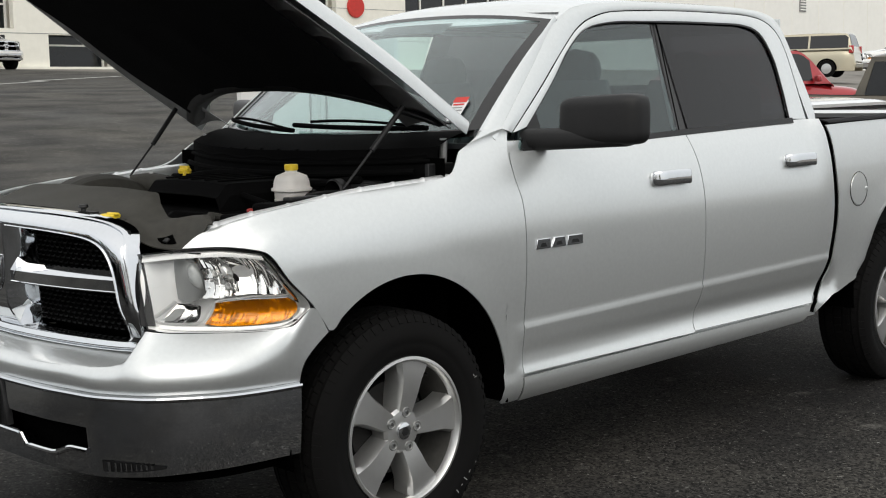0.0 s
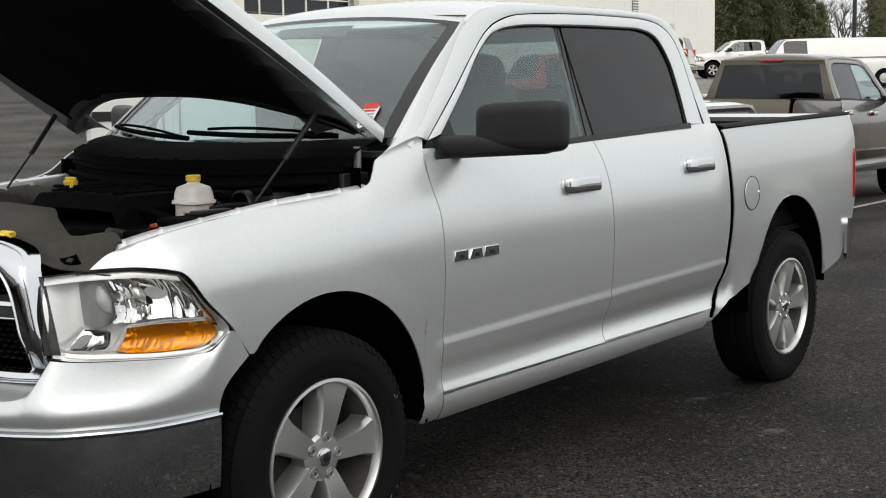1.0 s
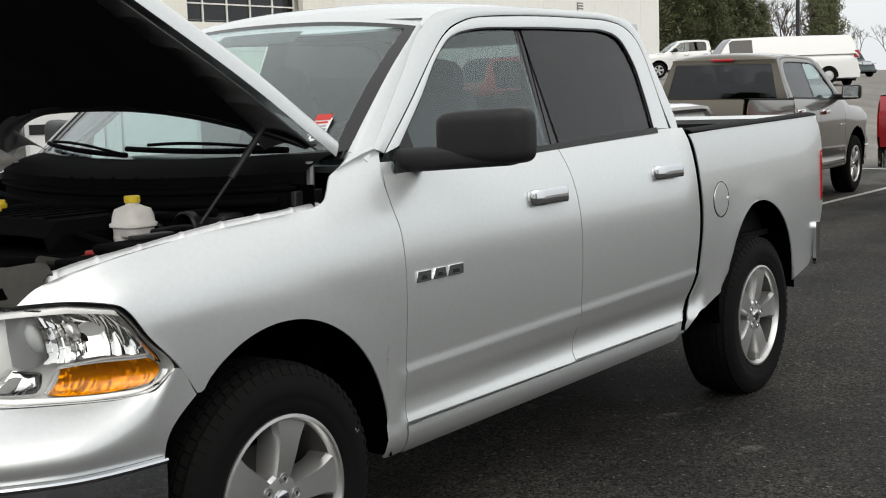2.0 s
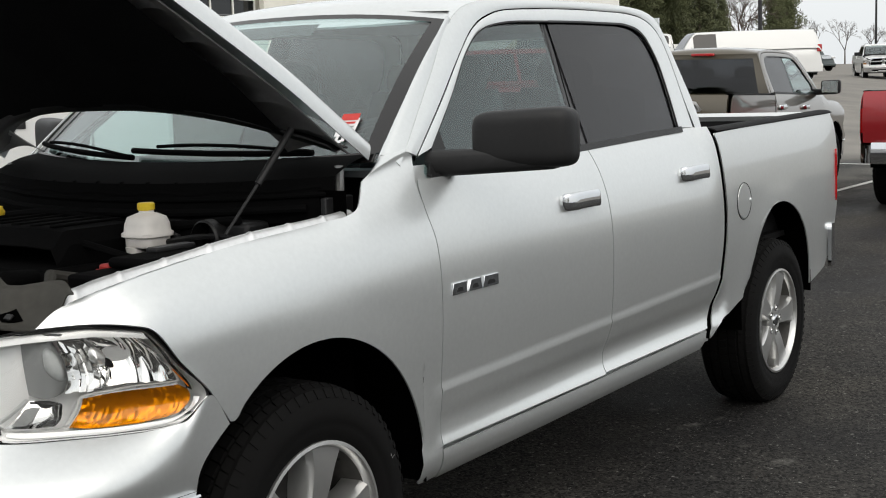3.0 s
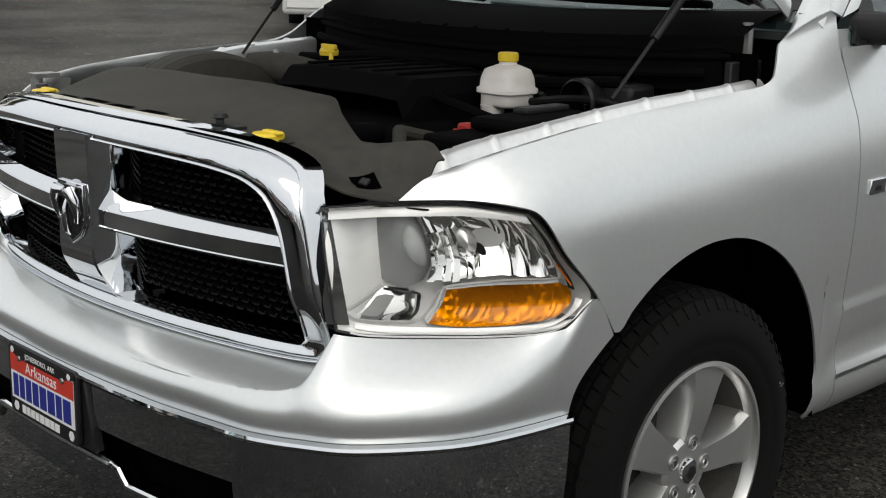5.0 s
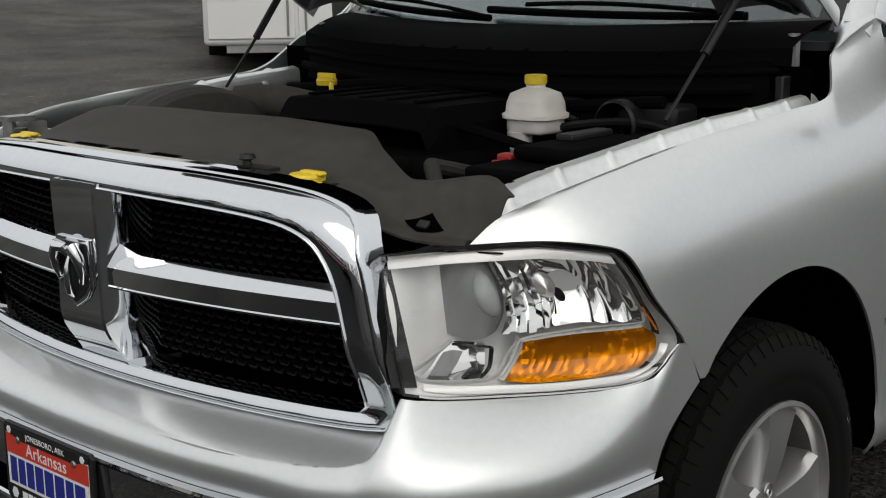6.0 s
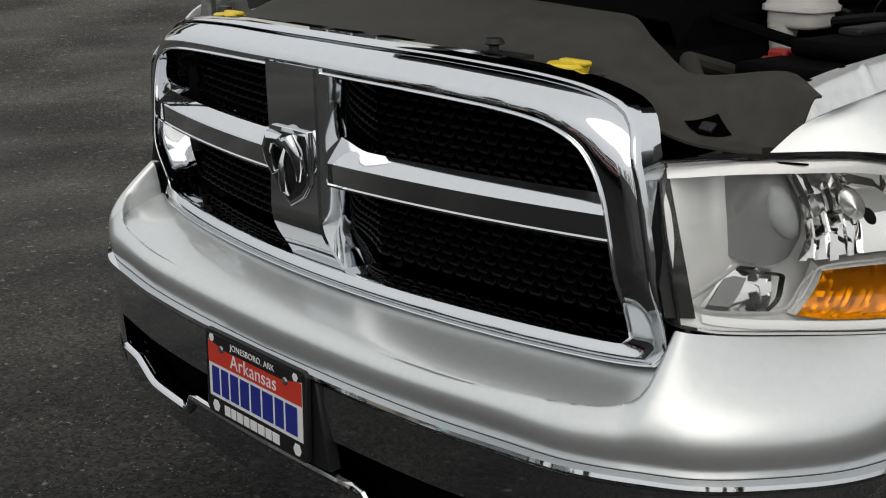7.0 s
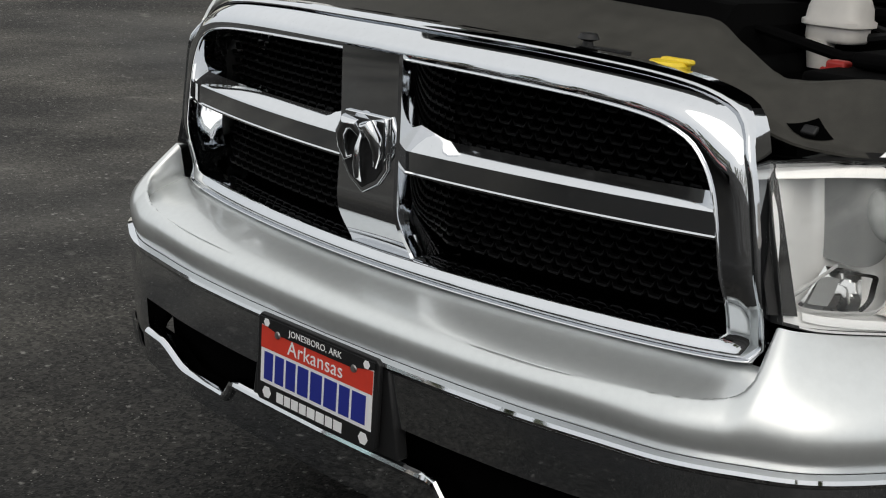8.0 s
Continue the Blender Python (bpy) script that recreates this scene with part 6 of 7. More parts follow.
    part("battery_cable", Shape().tube([(0.76, -0.47, 1.15), (0.80, -0.43, 1.12), (0.83, -0.42, 1.05), (0.80, -0.40, 0.95)], 0.011, 8), RED_PLASTIC, bat)
    fuse = part("fuse_box", Shape().box((0.88, -0.585, 1.178), (0.30, 0.16, 0.030)), BAY, truck, "black fuse box with a rubber latch", bevel=0.012)
    part("fuse_latch", Shape().box((0.93, -0.545, 1.198), (0.15, 0.045, 0.016)), BLACK, fuse, bevel=0.005)
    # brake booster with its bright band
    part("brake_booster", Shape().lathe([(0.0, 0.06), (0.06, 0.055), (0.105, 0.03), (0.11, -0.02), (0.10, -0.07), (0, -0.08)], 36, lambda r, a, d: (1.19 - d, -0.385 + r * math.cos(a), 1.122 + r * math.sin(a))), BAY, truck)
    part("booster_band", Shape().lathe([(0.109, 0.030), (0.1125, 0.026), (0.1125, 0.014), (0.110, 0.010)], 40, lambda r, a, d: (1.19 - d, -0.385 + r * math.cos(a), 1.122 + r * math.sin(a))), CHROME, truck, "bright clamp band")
    # fan shroud, pulleys, hoses, mostly in plastic with the bay's dark in its colour
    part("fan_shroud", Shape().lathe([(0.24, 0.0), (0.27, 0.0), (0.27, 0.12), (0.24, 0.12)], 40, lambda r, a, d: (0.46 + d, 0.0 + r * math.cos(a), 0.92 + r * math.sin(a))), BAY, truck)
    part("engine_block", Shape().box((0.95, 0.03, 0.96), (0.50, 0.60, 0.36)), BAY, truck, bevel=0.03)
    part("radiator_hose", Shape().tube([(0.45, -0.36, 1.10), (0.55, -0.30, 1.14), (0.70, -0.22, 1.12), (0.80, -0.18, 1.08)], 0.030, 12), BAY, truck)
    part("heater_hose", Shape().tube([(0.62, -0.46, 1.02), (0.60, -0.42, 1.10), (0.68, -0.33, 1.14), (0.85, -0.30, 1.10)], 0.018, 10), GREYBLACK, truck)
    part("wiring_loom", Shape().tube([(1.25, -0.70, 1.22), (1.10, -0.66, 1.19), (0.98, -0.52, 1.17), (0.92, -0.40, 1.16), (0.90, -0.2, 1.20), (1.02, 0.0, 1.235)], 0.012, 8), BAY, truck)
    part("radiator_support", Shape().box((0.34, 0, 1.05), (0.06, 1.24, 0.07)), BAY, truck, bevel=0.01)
    part("latch_pin", Shape().tube([(0.30, 0.70, 1.16), (0.30, 0.70, 1.20)], 0.016, 10).box((0.32, 0.70, 1.205), (0.07, 0.05, 0.012)), STEEL, truck)


def pickup(coat, label, at=None, full=False, group=""):
    truck = thing("pickup_truck", label, "pickup truck", group)
    for sg in (-1, 1):
        side_body(truck, sg, coat, full)
        for x in (FRONT_AXLE, REAR_AXLE):
            tyre_wheel(truck, x, sg * 0.842, sg, full)
    cab(truck, coat, full)
    front_end(truck, coat, full)
    if full:
        hood_open(truck, coat)
        engine_bay(truck, coat)
        licence_plate(truck)
    else:
        hood_closed(truck, coat)
    if at is not None:
        truck.matrix_world = at
    return truck


silver_truck = pickup(SILVER, "silver crew-cab pickup truck with its hood open, on asphalt", full=True)


# ---- other vehicles of the lot ----
white_truck = pickup(WHITE_PAINT, "white crew-cab pickup truck parked on the far lot", group="parked pickup trucks")


def repaint(ob, coat, label):
    """Gives a copied truck its own coat."""
    for o in ob.children_recursive:
        if o.type == "MESH" and o.data.materials[0] == WHITE_PAINT:
            o.material_slots[0].link = "OBJECT"
            o.material_slots[0].material = coat
    return tagged(ob, label)


brown_truck = repaint(copy_thing(white_truck, pose(17.85, 3.74, 0.04, -1.3, 0, 183.5)), BROWN, "brown metallic crew-cab pickup truck parked on asphalt")
red_truck = repaint(copy_thing(white_truck, pose(19.40, 0.45, 0.0, 0, 0, 180)), RED_PAINT, "dark red pickup truck parked on asphalt")


def utility_trailer():
    t = thing("utility_trailer", "low white covered utility trailer standing behind the truck bed", "trailer", at=pose(7.55, 1.95, 0.01))
    part("box", Shape().box((1.4, 0.9, 0.98), (2.76, 1.76, 0.76)), WHITE_PAINT, t, bevel=0.06)
    part("lid", Shape().grid(lambda u, v: (-0.02 + 2.84 * u, -0.02 + 1.84 * v, 1.375 + 0.05 * math.sin(math.pi * v) ** 0.5 + 0.02 * u - 0.09 * smooth(0.93, 1.0, u) ** 2), 24, 16), WHITE_PAINT, t, thick=0.03)
    part("seal", Shape().box((1.4, 0.9, 1.36), (2.80, 1.80, 0.02)), BLACK, t)
    for y in (0.02, 1.78):
        w = part("wheel", Shape().lathe([(0.0, 0.01), (0.18, 0.01), (0.19, 0.09), (0.32, 0.09), (0.33, 0.05), (0.33, -0.09), (0, -0.09)], 28, lambda r, a, d: (1.4 + r * math.cos(a), y + d * (1 if y > 1 else -1), 0.33 + r * math.sin(a))), RUBBER, t)
    part("axle", Shape().tube([(1.4, 0.1, 0.36), (1.4, 1.7, 0.36)], 0.04, 8).box((1.4, 0.9, 0.55), (0.3, 1.2, 0.14)), STEEL, t)


utility_trailer()


def box_trailer(at):
    t = thing("box_trailer", "white enclosed box trailer standing beyond the silver truck", "trailer", at=at)
    part("body", Shape().box((2.3, 0, 1.22), (4.6, 2.1, 1.65)), WHITE_PAINT, t, bevel=0.05)
    for y in (-0.51, 0.51):
        door = part("rear_door", Shape().box((-0.012, y, 1.22), (0.03, 0.98, 1.50)), WHITE_PAINT, t, bevel=0.008)
        part("hinge_bar", Shape().tube([(-0.04, y * 0.2, 0.5), (-0.04, y * 0.2, 1.9)], 0.014, 8), STEEL, door)
    for y in (-0.95, 0.95):
        for x in (1.9, 2.7):
            part("wheel", Shape().lathe([(0.0, 0.02), (0.18, 0.02), (0.19, 0.09), (0.31, 0.09), (0.33, 0.05), (0.33, -0.09), (0, -0.09)], 28, lambda r, a, d: (x + r * math.cos(a), y + d * (1 if y > 0 else -1), 0.33 + r * math.sin(a))), RUBBER, t)
    part("vent", Shape().box((-0.03, 0.82, 0.98), (0.03, 0.34, 0.12)), BLACK, t, bevel=0.006)
    part("frame", Shape().box((2.4, 0, 0.36), (4.7, 1.6, 0.10)).box((5.2, 0, 0.40), (1.2, 0.10, 0.10)), STEEL, t)


def on_lot(x, y, turn):
    return pose(x, y, rise(x, y), 0, 0, turn)


box_trailer(on_lot(8.6, 9.0, 50.7))
white_truck.matrix_basis = on_lot(60.9, 29.55, -50)
for x, y, turn in ((22.6, 47.2, 100), (70.0, 17.0, 24), (92, 20.5, 30)):
    copy_thing(white_truck, on_lot(x, y, turn))
# the row across the aisle, out of view, mirrored in the chrome
copy_thing(red_truck, on_lot(-5.4, -0.3, 180))
# brown trucks are additions that darken the mirrored row
for y in (2.6, 5.6):
    copy_thing(brown_truck, on_lot(-5.6, y, 180))


def car(name, coat, label, category, at, length, width, hood_z, roof_z, screen, roof, tail, belt_z, nose=0.55, panes=2):
    """A road car. screen, roof, tail: (start, end) of windshield, roof and back along its length."""
    ob = thing(name, label, category, "parked cars", at=at)
    xs = [0.0, 0.06, nose, screen[0], screen[1], roof[1], tail[1], length - 0.08, length]
    low = pchip(xs, [0.50, 0.70, hood_z - 0.06, hood_z, belt_z, belt_z, belt_z + 0.02, belt_z - 0.06, 0.6])

    def body(u, v):
        x = length * u
        w = width / 2 * (1 - 0.22 * (1 - smooth(0, 0.7, x)) ** 2 - 0.15 * smooth(length - 0.6, length, x) ** 2)
        a = math.pi * v
        zt = low(x)
        q = math.cos(a)
        yy = math.copysign(abs(q) ** 0.28, q) * w
        z = 0.24 + (zt - 0.24) * math.sin(a) ** 0.35 if 0 < v < 1 else 0.24
        return x, -yy, z
    part("body", Shape().grid(body, 46, 24), coat, ob, sharp=50)
    roof_f = pchip([screen[0], screen[1], (screen[1] + roof[1]) / 2, roof[1], tail[1]], [low(screen[0]) - 0.02, roof_z - 0.03, roof_z, roof_z - 0.03, low(tail[1]) - 0.02])

    def half(z):
        return width / 2 - 0.06 - 0.36 * max(0, z - belt_z)

    def cabin(u, v):
        x = screen[0] + (tail[1] - screen[0]) * u
        zt = roof_f(x)
        q = 2 * v - 1
        k = min(1, abs(q) / 0.72)
        if abs(q) > 0.72:
            z = zt - 0.03 - (zt - 0.03 - belt_z + 0.05) * (abs(q) - 0.72) / 0.28
            return x, math.copysign(half(max(z, belt_z)), q), min(z, zt)
        return x, math.copysign(half(zt) * k, q), zt - 0.03 * k ** 3
    part("cabin", Shape().grid(cabin, 40, 28), coat, ob, sharp=50)
    for sg in (-1, 1):
        segs = ((screen[1] + 0.05 - 0.3, (screen[1] + roof[1]) / 2 - 0.04), ((screen[1] + roof[1]) / 2 + 0.04, roof[1] - 0.02 + 0.1))
        for x0, x1 in (segs if panes == 2 else ((screen[1] - 0.2, screen[1] + 0.75),)):
            def pane(u, v):
                x = x0 + (x1 - x0) * u
                zt = min(roof_f(x) - 0.09, roof_z - 0.12)
                z = belt_z + 0.02 + max(0.02, zt - belt_z - 0.02) * v
                return x, sg * (half(z) + 0.006), z
            part("side_window", Shape().grid(pane, 12, 4), PANE_BLACK, ob)
        for x0 in (0.19 * length, 0.79 * length):
            whl = Shape().lathe([(0.20, 0.02), (0.22, 0.0), (0.33, 0.0), (0.335, -0.03), (0.335, -0.18), (0.0, -0.18)], 28, lambda r, a, d: (x0 + r * math.cos(a), sg * (width / 2 + 0.035 + d), 0.335 + r * math.sin(a)))
            wh = part("wheel", whl, RUBBER, ob)
            rim = Shape().lathe([(0.0, 0.012), (0.06, 0.012), (0.20, 0.0)], 24, lambda r, a, d: (x0 + r * math.cos(a), sg * (width / 2 + 0.037 + d), 0.335 + r * math.sin(a)))
            part("rim", rim, ALLOY, wh)
            # black ring on the flank paints the shade of the wheel arch
            part("arch", Shape().lathe([(0.335, 0.0), (0.40, 0.0)], 30, lambda r, a, d: (x0 + r * math.cos(a), sg * (width / 2 + 0.028), max(0.26, 0.335 + r * math.sin(a)))), DEEP, ob)
        part("headlamp", Shape().box((0.10, sg * (width / 2 - 0.33), hood_z - 0.24), (0.14, 0.34, 0.13)), LAMP_SILVER, ob, bevel=0.03)
        part("tail_lamp", Shape().box((length - 0.15, sg * (width / 2 - 0.135), belt_z - 0.05), (0.20, 0.12, 0.30)), REDLENS, ob, bevel=0.03)
        part("door_mirror", Shape().box((screen[0] + 0.45, sg * (width / 2 + 0.06), belt_z + 0.06), (0.10, 0.17, 0.13)), coat, ob, bevel=0.03)
    for (xa, xb, nm) in ((screen[0] + 0.06, screen[1] - 0.05, "windshield"), (roof[1] + 0.06, tail[1] - 0.08, "back_window")):
        part(nm, Shape().grid(lambda u, v: (xa + (xb - xa) * v, (2 * u - 1) * (half(roof_f(xa + (xb - xa) * v)) - 0.08) * 0.93, roof_f(xa + (xb - xa) * v) + 0.006), 8, 8), PANE_BLACK, ob)
    part("grille", Shape().box((0.03, 0, hood_z - 0.25), (0.06, width * 0.42, 0.17)), CHROME, ob, bevel=0.02)
    part("front_bumper", Shape().box((0.05, 0, 0.42), (0.16, width * 0.86, 0.16)), coat, ob, bevel=0.05)
    part("rear_bumper", Shape().box((length - 0.05, 0, 0.46), (0.16, width * 0.86, 0.20)), coat, ob, bevel=0.05)
    return ob


PANE_BLACK = material("dark_car_glass", (0.01, 0.011, 0.012), 0.05, spec=0.6, grain=0.1, scale=4)
GLAZING = material("dark_building_glass", (0.012, 0.014, 0.016), 0.08, spec=0.5, grain=0.3, scale=0.6)
minivan = car("minivan", TAN_PAINT, "tan minivan parked before a white building", "minivan", on_lot(44.1, 26.1, -72), 5.05, 1.95, 1.08, 1.75, (0.95, 1.85), (1.85, 4.70), (4.70, 5.0), 1.12)
car("sedan", DARK_PAINT, "dark green sedan with chrome grille", "sedan", on_lot(60.8, 18.2, 54), 5.0, 1.88, 1.0, 1.48, (1.35, 2.15), (2.15, 3.45), (3.45, 4.15), 1.02)
car("suv", WHITE_PAINT, "white sport utility vehicle", "suv", on_lot(90.0, 30.0, 40), 4.9, 1.9, 1.1, 1.8, (1.2, 1.85), (1.85, 4.4), (4.4, 4.8), 1.12)
car("suv", DARK_PAINT, "dark boxy off-road vehicle on asphalt", "suv", on_lot(86.0, 25.3, 60), 4.4, 1.9, 1.15, 1.85, (1.2, 1.6), (1.6, 4.1), (4.1, 4.35), 1.15)
car("cargo_van", WHITE_PAINT, "white long cargo van", "van", on_lot(47.6, 19.6, -52), 6.4, 2.0, 1.2, 2.0, (0.5, 1.25), (1.25, 6.1), (6.1, 6.35), 1.25, panes=1)
car("suv", RED_PAINT, "red sport utility vehicle parked on asphalt", "suv", on_lot(24.3, 9.86, 150), 4.6, 1.85, 1.15, 1.92, (1.1, 1.85), (1.85, 4.1), (4.1, 4.5), 1.22)



# ---- building ----
WALL = material("cream_wall_panels", (0.87, 0.85, 0.76), 0.7, grain=0.06, scale=3, bump=0.1, bump_scale=60)
WALL_WHITE = material("white_wall_panels", (0.88, 0.87, 0.82), 0.6, grain=0.05, scale=2)
ROOFING = material("grey_roofing", (0.25, 0.25, 0.25), 0.8, grain=0.2, scale=2)


def dealership():
    b = thing("dealership_building", "long cream and white dealership building with dark glazing", "building")
    y0, z0 = 50.0, 2.9
    openings = ((10.0, 24.3, 1.9, 7.2), (25.9, 29.0, 0.12, 1.65), (36.0, 42.6, 2.9, 7.0), (47.6, 57.0, 3.3, 7.0))
    cuts = sorted({8.0, 60.0} | {x for o in openings for x in o[:2]})
    s = Shape()
    for xa, xb in zip(cuts, cuts[1:]):
        o = [q for q in openings if q[0] <= xa and xb <= q[1]]
        spans = ((0, 8.2),) if not o else ((0, o[0][2]), (o[0][3], 8.2))
        for za, zb in spans:
            s.box(((xa + xb) / 2, y0 + 0.2, z0 + (za + zb) / 2), (xb - xa, 0.4, zb - za))
    part("wall", s, WALL, b)
    part("wall", Shape().box((82.0, y0 + 6.0, z0 + 5.0), (44.0, 12.0, 10.4)), WALL_WHITE, b, "white metal wall panels")
    part("wall", Shape().box((34.0, y0 + 11.0, z0 + 4.05), (52.0, 20.0, 8.1)), WALL, b)
    part("roof", Shape().box((56.0, y0 + 10.0, z0 + 10.3), (97.0, 21.0, 0.2)), ROOFING, b)
    for xa, xb, za, zb in openings:
        w = part("window", Shape().box(((xa + xb) / 2, y0 + 0.9, z0 + (za + zb) / 2), (xb - xa, 0.1, zb - za)), GLAZING, b, "dark glazing")
        n = max(1, int((xb - xa) / 1.6))
        for k in range(n + 1):
            part("mullion", Shape().box((xa + (xb - xa) * k / n, y0 + 0.82, z0 + (za + zb) / 2), (0.09, 0.12, zb - za)), WALL_WHITE, w)
        for k in range(int((zb - za) / 1.1) + 1):
            part("transom", Shape().box(((xa + xb) / 2, y0 + 0.8, z0 + za + 1.1 * k), (xb - xa, 0.1, 0.08)), WALL_WHITE, w)
    for k in range(1, 4):
        part("wall_joint", Shape().box((34.0, y0 - 0.005, z0 + 1.7 * k), (52.0, 0.012, 0.025)), ROOFING, b)
    for k in range(11):
        part("wall_joint", Shape().box((60.5 + 4.0 * k, y0 - 0.005, z0 + 5), (0.04, 0.012, 10)), WALL, b)
    part("sign", Shape().lathe([(0, 0.0), (0.55, 0.0), (0.6, 0.1)], 30, lambda r, a, d: (43.9 + r * math.cos(a), y0 - 0.15 + d, z0 + 3.5 + r * math.sin(a))), RED_PLASTIC, b, "round red sign")
    vent = part("wall_vent", Shape().box((90.0, y0 - 0.05, z0 + 5.3), (0.9, 0.08, 1.2)), ROOFING, b, "small grey louvred vent")
    for k in range(5):
        part("vent_slat", Shape().box((90.0, y0 - 0.12, z0 + 4.85 + 0.22 * k), (0.8, 0.06, 0.09)), WALL_WHITE, vent)
    part("plinth", Shape().box((34.0, y0 - 0.1, z0 + 0.1), (52.0, 0.25, 0.25)), WALL, b)


dealership()

# light poles and a power pole
POLE = material("dark_painted_steel", (0.03, 0.03, 0.032), 0.5, 0.3, grain=0.2, scale=20)


def light_pole(x, y, h):
    z = rise(x, y)
    p = thing("light_pole", "dark steel parking lot light pole", "light pole", at=pose(x, y, z))
    part("mast", Shape().tube([(0, 0, -0.2), (0, 0, h)], [0.11, 0.07], 10), POLE, p)
    part("base", Shape().tube([(0, 0, -0.3), (0, 0, 0.7)], 0.3, 16), ROOFING, p)
    part("arm", Shape().tube([(-0.9, 0, h), (0.9, 0, h)], 0.04, 8), POLE, p)
    for q in (-1, 1):
        part("lamp_head", Shape().box((q * 1.0, 0, h), (0.6, 0.4, 0.16)), POLE, p, bevel=0.03)


light_pole(58.0, 19.4, 12.0)
pp = thing("power_pole", "wooden power pole with a cross arm", "pole", at=pose(190, 52, rise(190, 52)))
part("mast", Shape().tube([(0, 0, -0.3), (0, 0, 11.0)], [0.2, 0.14], 8), POLE, pp)
part("cross_arm", Shape().box((0, 0, 10.2), (0.2, 5.0, 0.25)), POLE, pp)

# painted lot marks
PAINT_LINE = material("worn_white_line", (0.55, 0.55, 0.52), 0.8, grain=0.5, scale=14)


def lot_line(xa, ya, xb, yb, w=0.1):
    d = Vector((xb - xa, yb - ya)).normalized()
    s = Shape().grid(lambda u, v: (xa + (xb - xa) * u - d.y * w * (v - 0.5), ya + (yb - ya) * u + d.x * w * (v - 0.5), rise(0, ya + (yb - ya) * u + d.x * w * (v - 0.5)) + 0.012), 24, 1)
    return tagged(part("lot_line", s, PAINT_LINE), "worn white painted parking line on asphalt", "parking line", "parking lines", "structure")


lot_line(13.6, 2.45, 21.5, 2.45)
lot_line(21.5, -4.0, 21.5, 8.0, 0.14)
lot_line(14.0, 28.0, 19.0, 32.0, 0.14)
lot_line(12.0, 26.0, 14.5, 28.0, 0.12)


# ---- trees ----
NEEDLE = material("pine_needles", (0.11, 0.122, 0.056), 0.8, grain=0.5, scale=1.2)
BARK = material("bark", (0.09, 0.07, 0.055), 0.9, grain=0.4, scale=6)


def pine(seed, h, spread):
    rnd = random.Random(seed)
    t = thing("pine_tree", "tall dark green pine tree", "tree", "pine trees behind the lot")
    part("trunk", Shape().tube([(0, 0, -0.5), (0.1, 0, h * 0.5), (0.15, 0.1, h * 0.96)], [0.28, 0.18, 0.04], 8), BARK, t)
    s = Shape()
    limbs = Shape()
    for k in range(150):
        f = 0.10 + 0.9 * (k / 150) ** 0.9
        z = h * f
        reach = spread * (1.08 - f) ** 0.62 * rnd.choice((0.45, 0.75, 1.0, 1.3)) * rnd.uniform(0.85, 1.15) * smooth(0.02, 0.25, f + 0.1)
        a = rnd.uniform(0, 6.283)
        end = Vector((math.cos(a) * reach, math.sin(a) * reach, z + 0.25 * reach * rnd.uniform(-0.3, 0.6)))
        if k % 3 == 0:
            limbs.tube([(0.1 * f, 0, z - 0.3), tuple(end)], [0.05, 0.015], 4, False)
        for j in range(7):
            c = Vector((0.1, 0, z)).lerp(end, rnd.uniform(0.30, 1.10)) + Vector([rnd.gauss(0, 0.34) for _ in range(3)])
            for _ in range(9):
                d = Vector([rnd.gauss(0, 1) for _ in range(3)]).normalized()
                e = d.orthogonal().normalized() * rnd.uniform(0.05, 0.11)
                p = c + Vector([rnd.gauss(0, 0.2) for _ in range(3)])
                L = rnd.uniform(0.25, 0.5)
                o = len(s.v)
                s.v += [tuple(p - e), tuple(p + e), tuple(p + d * L + e * 0.4), tuple(p + d * L - e * 0.4)]
                s.f.append((o, o + 1, o + 2, o + 3))
    part("branchwork", limbs, BARK, t)
    me = bpy.data.meshes.new("crown")
    me.from_pydata(s.v, [], s.f)
    me.materials.append(NEEDLE)
    c = new("crown", me)
    c.parent = t
    return t


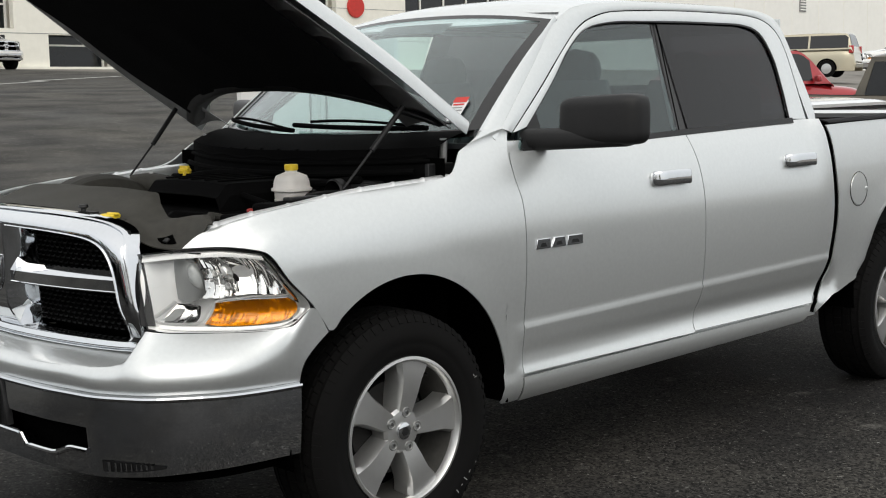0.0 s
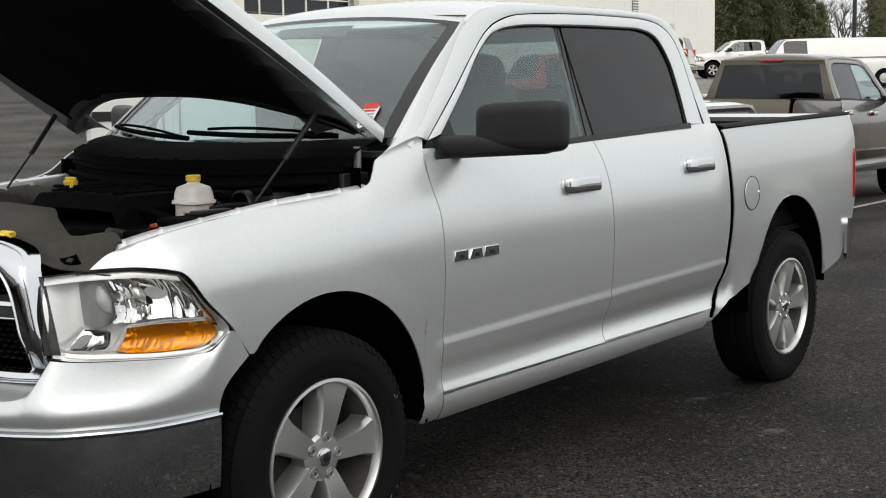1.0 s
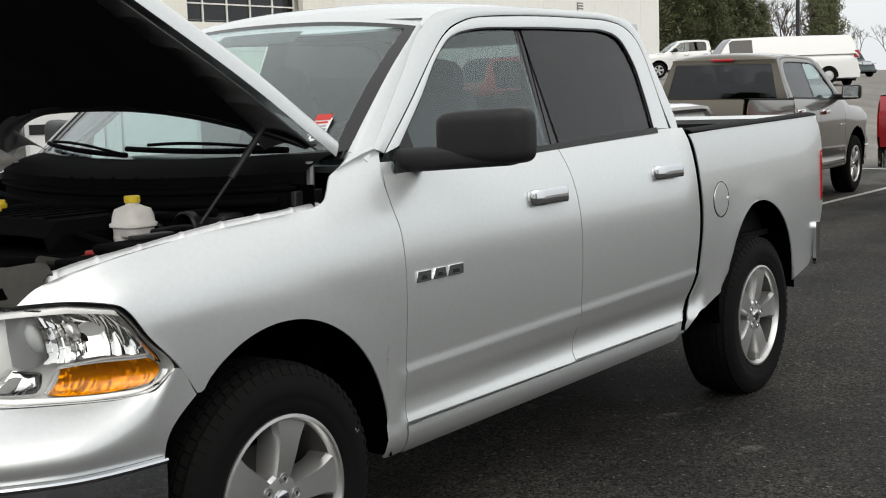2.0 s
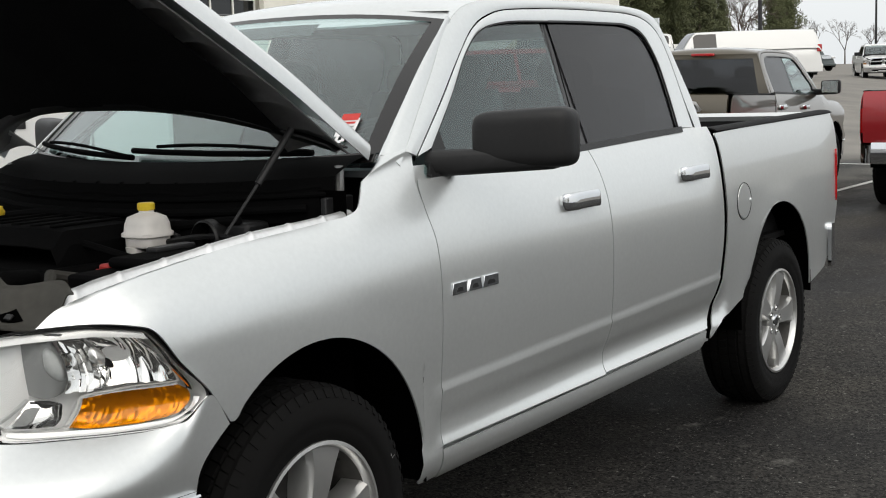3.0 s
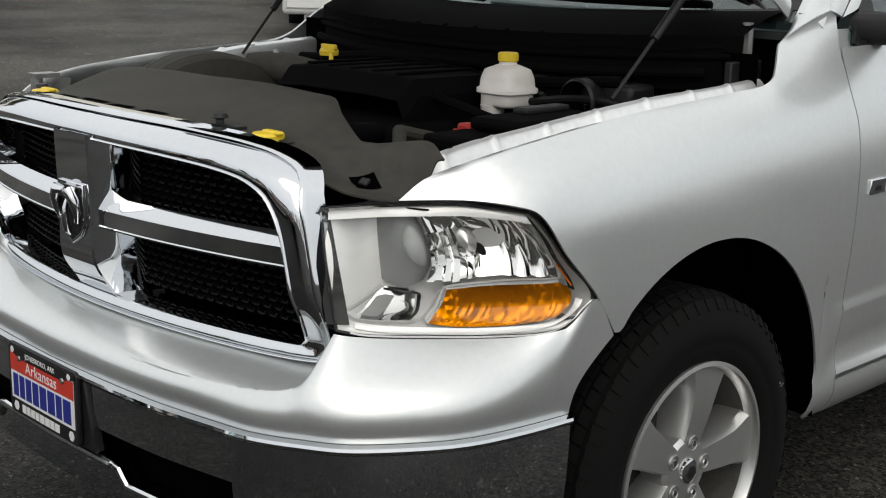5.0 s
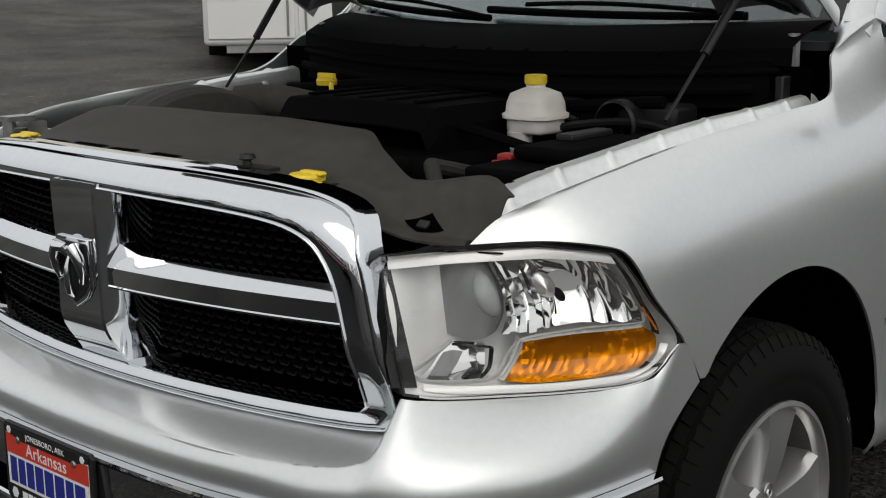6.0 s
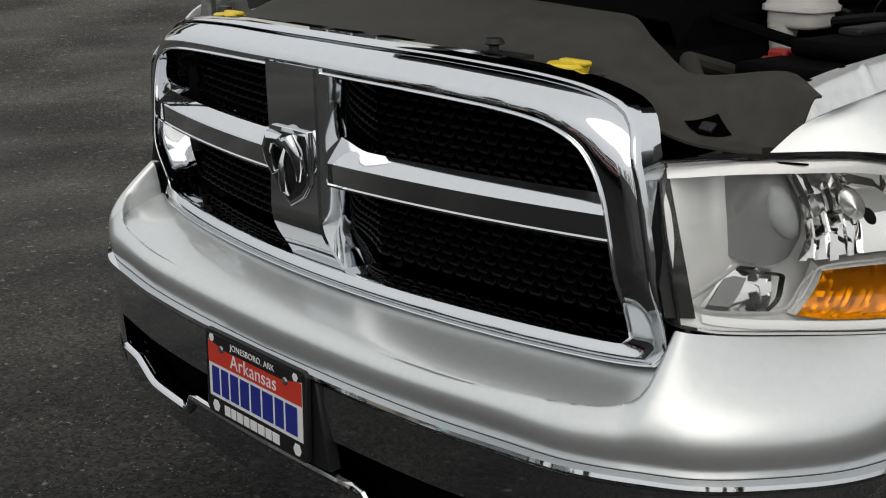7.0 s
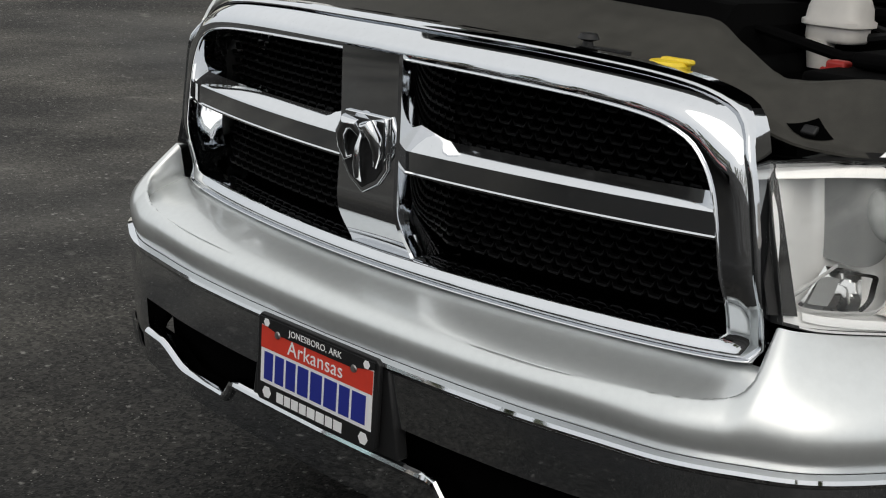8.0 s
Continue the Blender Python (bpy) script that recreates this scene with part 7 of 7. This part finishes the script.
def bare_tree(seed, h):
    rnd = random.Random(seed)
    t = thing("bare_tree", "leafless grey winter tree", "tree", "bare trees behind the lot")
    s = Shape()

    def grow(p, d, L, r, n):
        q = p + d * L
        s.tube([tuple(p), tuple(q)], [r, r * 0.65], 5 if n > 2 else 3, False)
        if n == 0:
            return
        for _ in range(3 if n > 1 else 4):
            e = (d + Vector([rnd.gauss(0, 0.45) for _ in range(3)]) + Vector((0, 0, 0.12))).normalized()
            grow(q, e, L * rnd.uniform(0.6, 0.85), r * 0.6, n - 1)
    grow(Vector((0, 0, -0.4)), Vector((0, 0, 1)), h * 0.28, 0.2, 5)
    part("branchwork", s, BARK, t)
    return t


p1, p2, p3 = pine(1, 15, 3.6), pine(2, 13, 3.3), pine(3, 17, 3.4)
b1, b2 = bare_tree(4, 12), bare_tree(5, 10)
rt = random.Random(8)
spots = []
for k in range(26):
    f = k / 25
    # a belt of pines that runs away behind the lot
    spots.append((rt.choice((p1, p2, p3)), 116 + 44 * f + rt.uniform(-3, 3), 66 - 2 * f + rt.uniform(-2, 4), rt.uniform(0.85, 1.1) * (1.0 - 0.42 * f ** 1.5)))
for k in range(14):
    spots.append((rt.choice((p1, p2, p3)), 126 + 34 * k / 13 + rt.uniform(-3, 3), 74 + rt.uniform(-2, 4), rt.uniform(0.9, 1.15) * (1 - 0.25 * k / 13)))
for k in range(6):
    spots.append((rt.choice((b1, b2)), 172 + 5 * k + rt.uniform(-2, 2), 68 + rt.uniform(-3, 3), rt.uniform(0.9, 1.2)))
for x, y, sc in ((186, 66, 0.85), (191, 66, 0.95), (196, 68, 0.8)):
    spots.append((p2, x, y, sc))
for k in range(6):
    spots.append((rt.choice((b1, b2)), 205 + 9 * k, 66 - 2 * k, rt.uniform(0.7, 0.95)))
for k in range(16):
    f = k / 15
    spots.append((rt.choice((p1, p2, p3)), 136 + 34 * f + rt.uniform(-2, 2), 66 + 3 * f + rt.uniform(-2, 3), rt.uniform(0.7, 0.95) * (1 - 0.35 * f)))
# unseen pines added beyond the aisle, a dark horizon for chrome and paint
for k in range(16):
    w = radians(148 + 100 * k / 15)
    spots.append((rt.choice((p1, p2, p3)), 62 * math.cos(w) + rt.uniform(-4, 4), 62 * math.sin(w) + rt.uniform(-4, 4), rt.uniform(0.6, 0.85)))
first = set()
for src, x, y, sc in spots:
    m = Matrix.Translation((x, y, rise(x, y))) @ Euler((0, 0, rt.uniform(0, 6.28))).to_matrix().to_4x4() @ Matrix.Diagonal((sc, sc, sc, 1))
    if src.name in first:
        c = copy_thing(src, m)
        c.matrix_basis = m
    else:
        first.add(src.name)
        src.matrix_basis = m
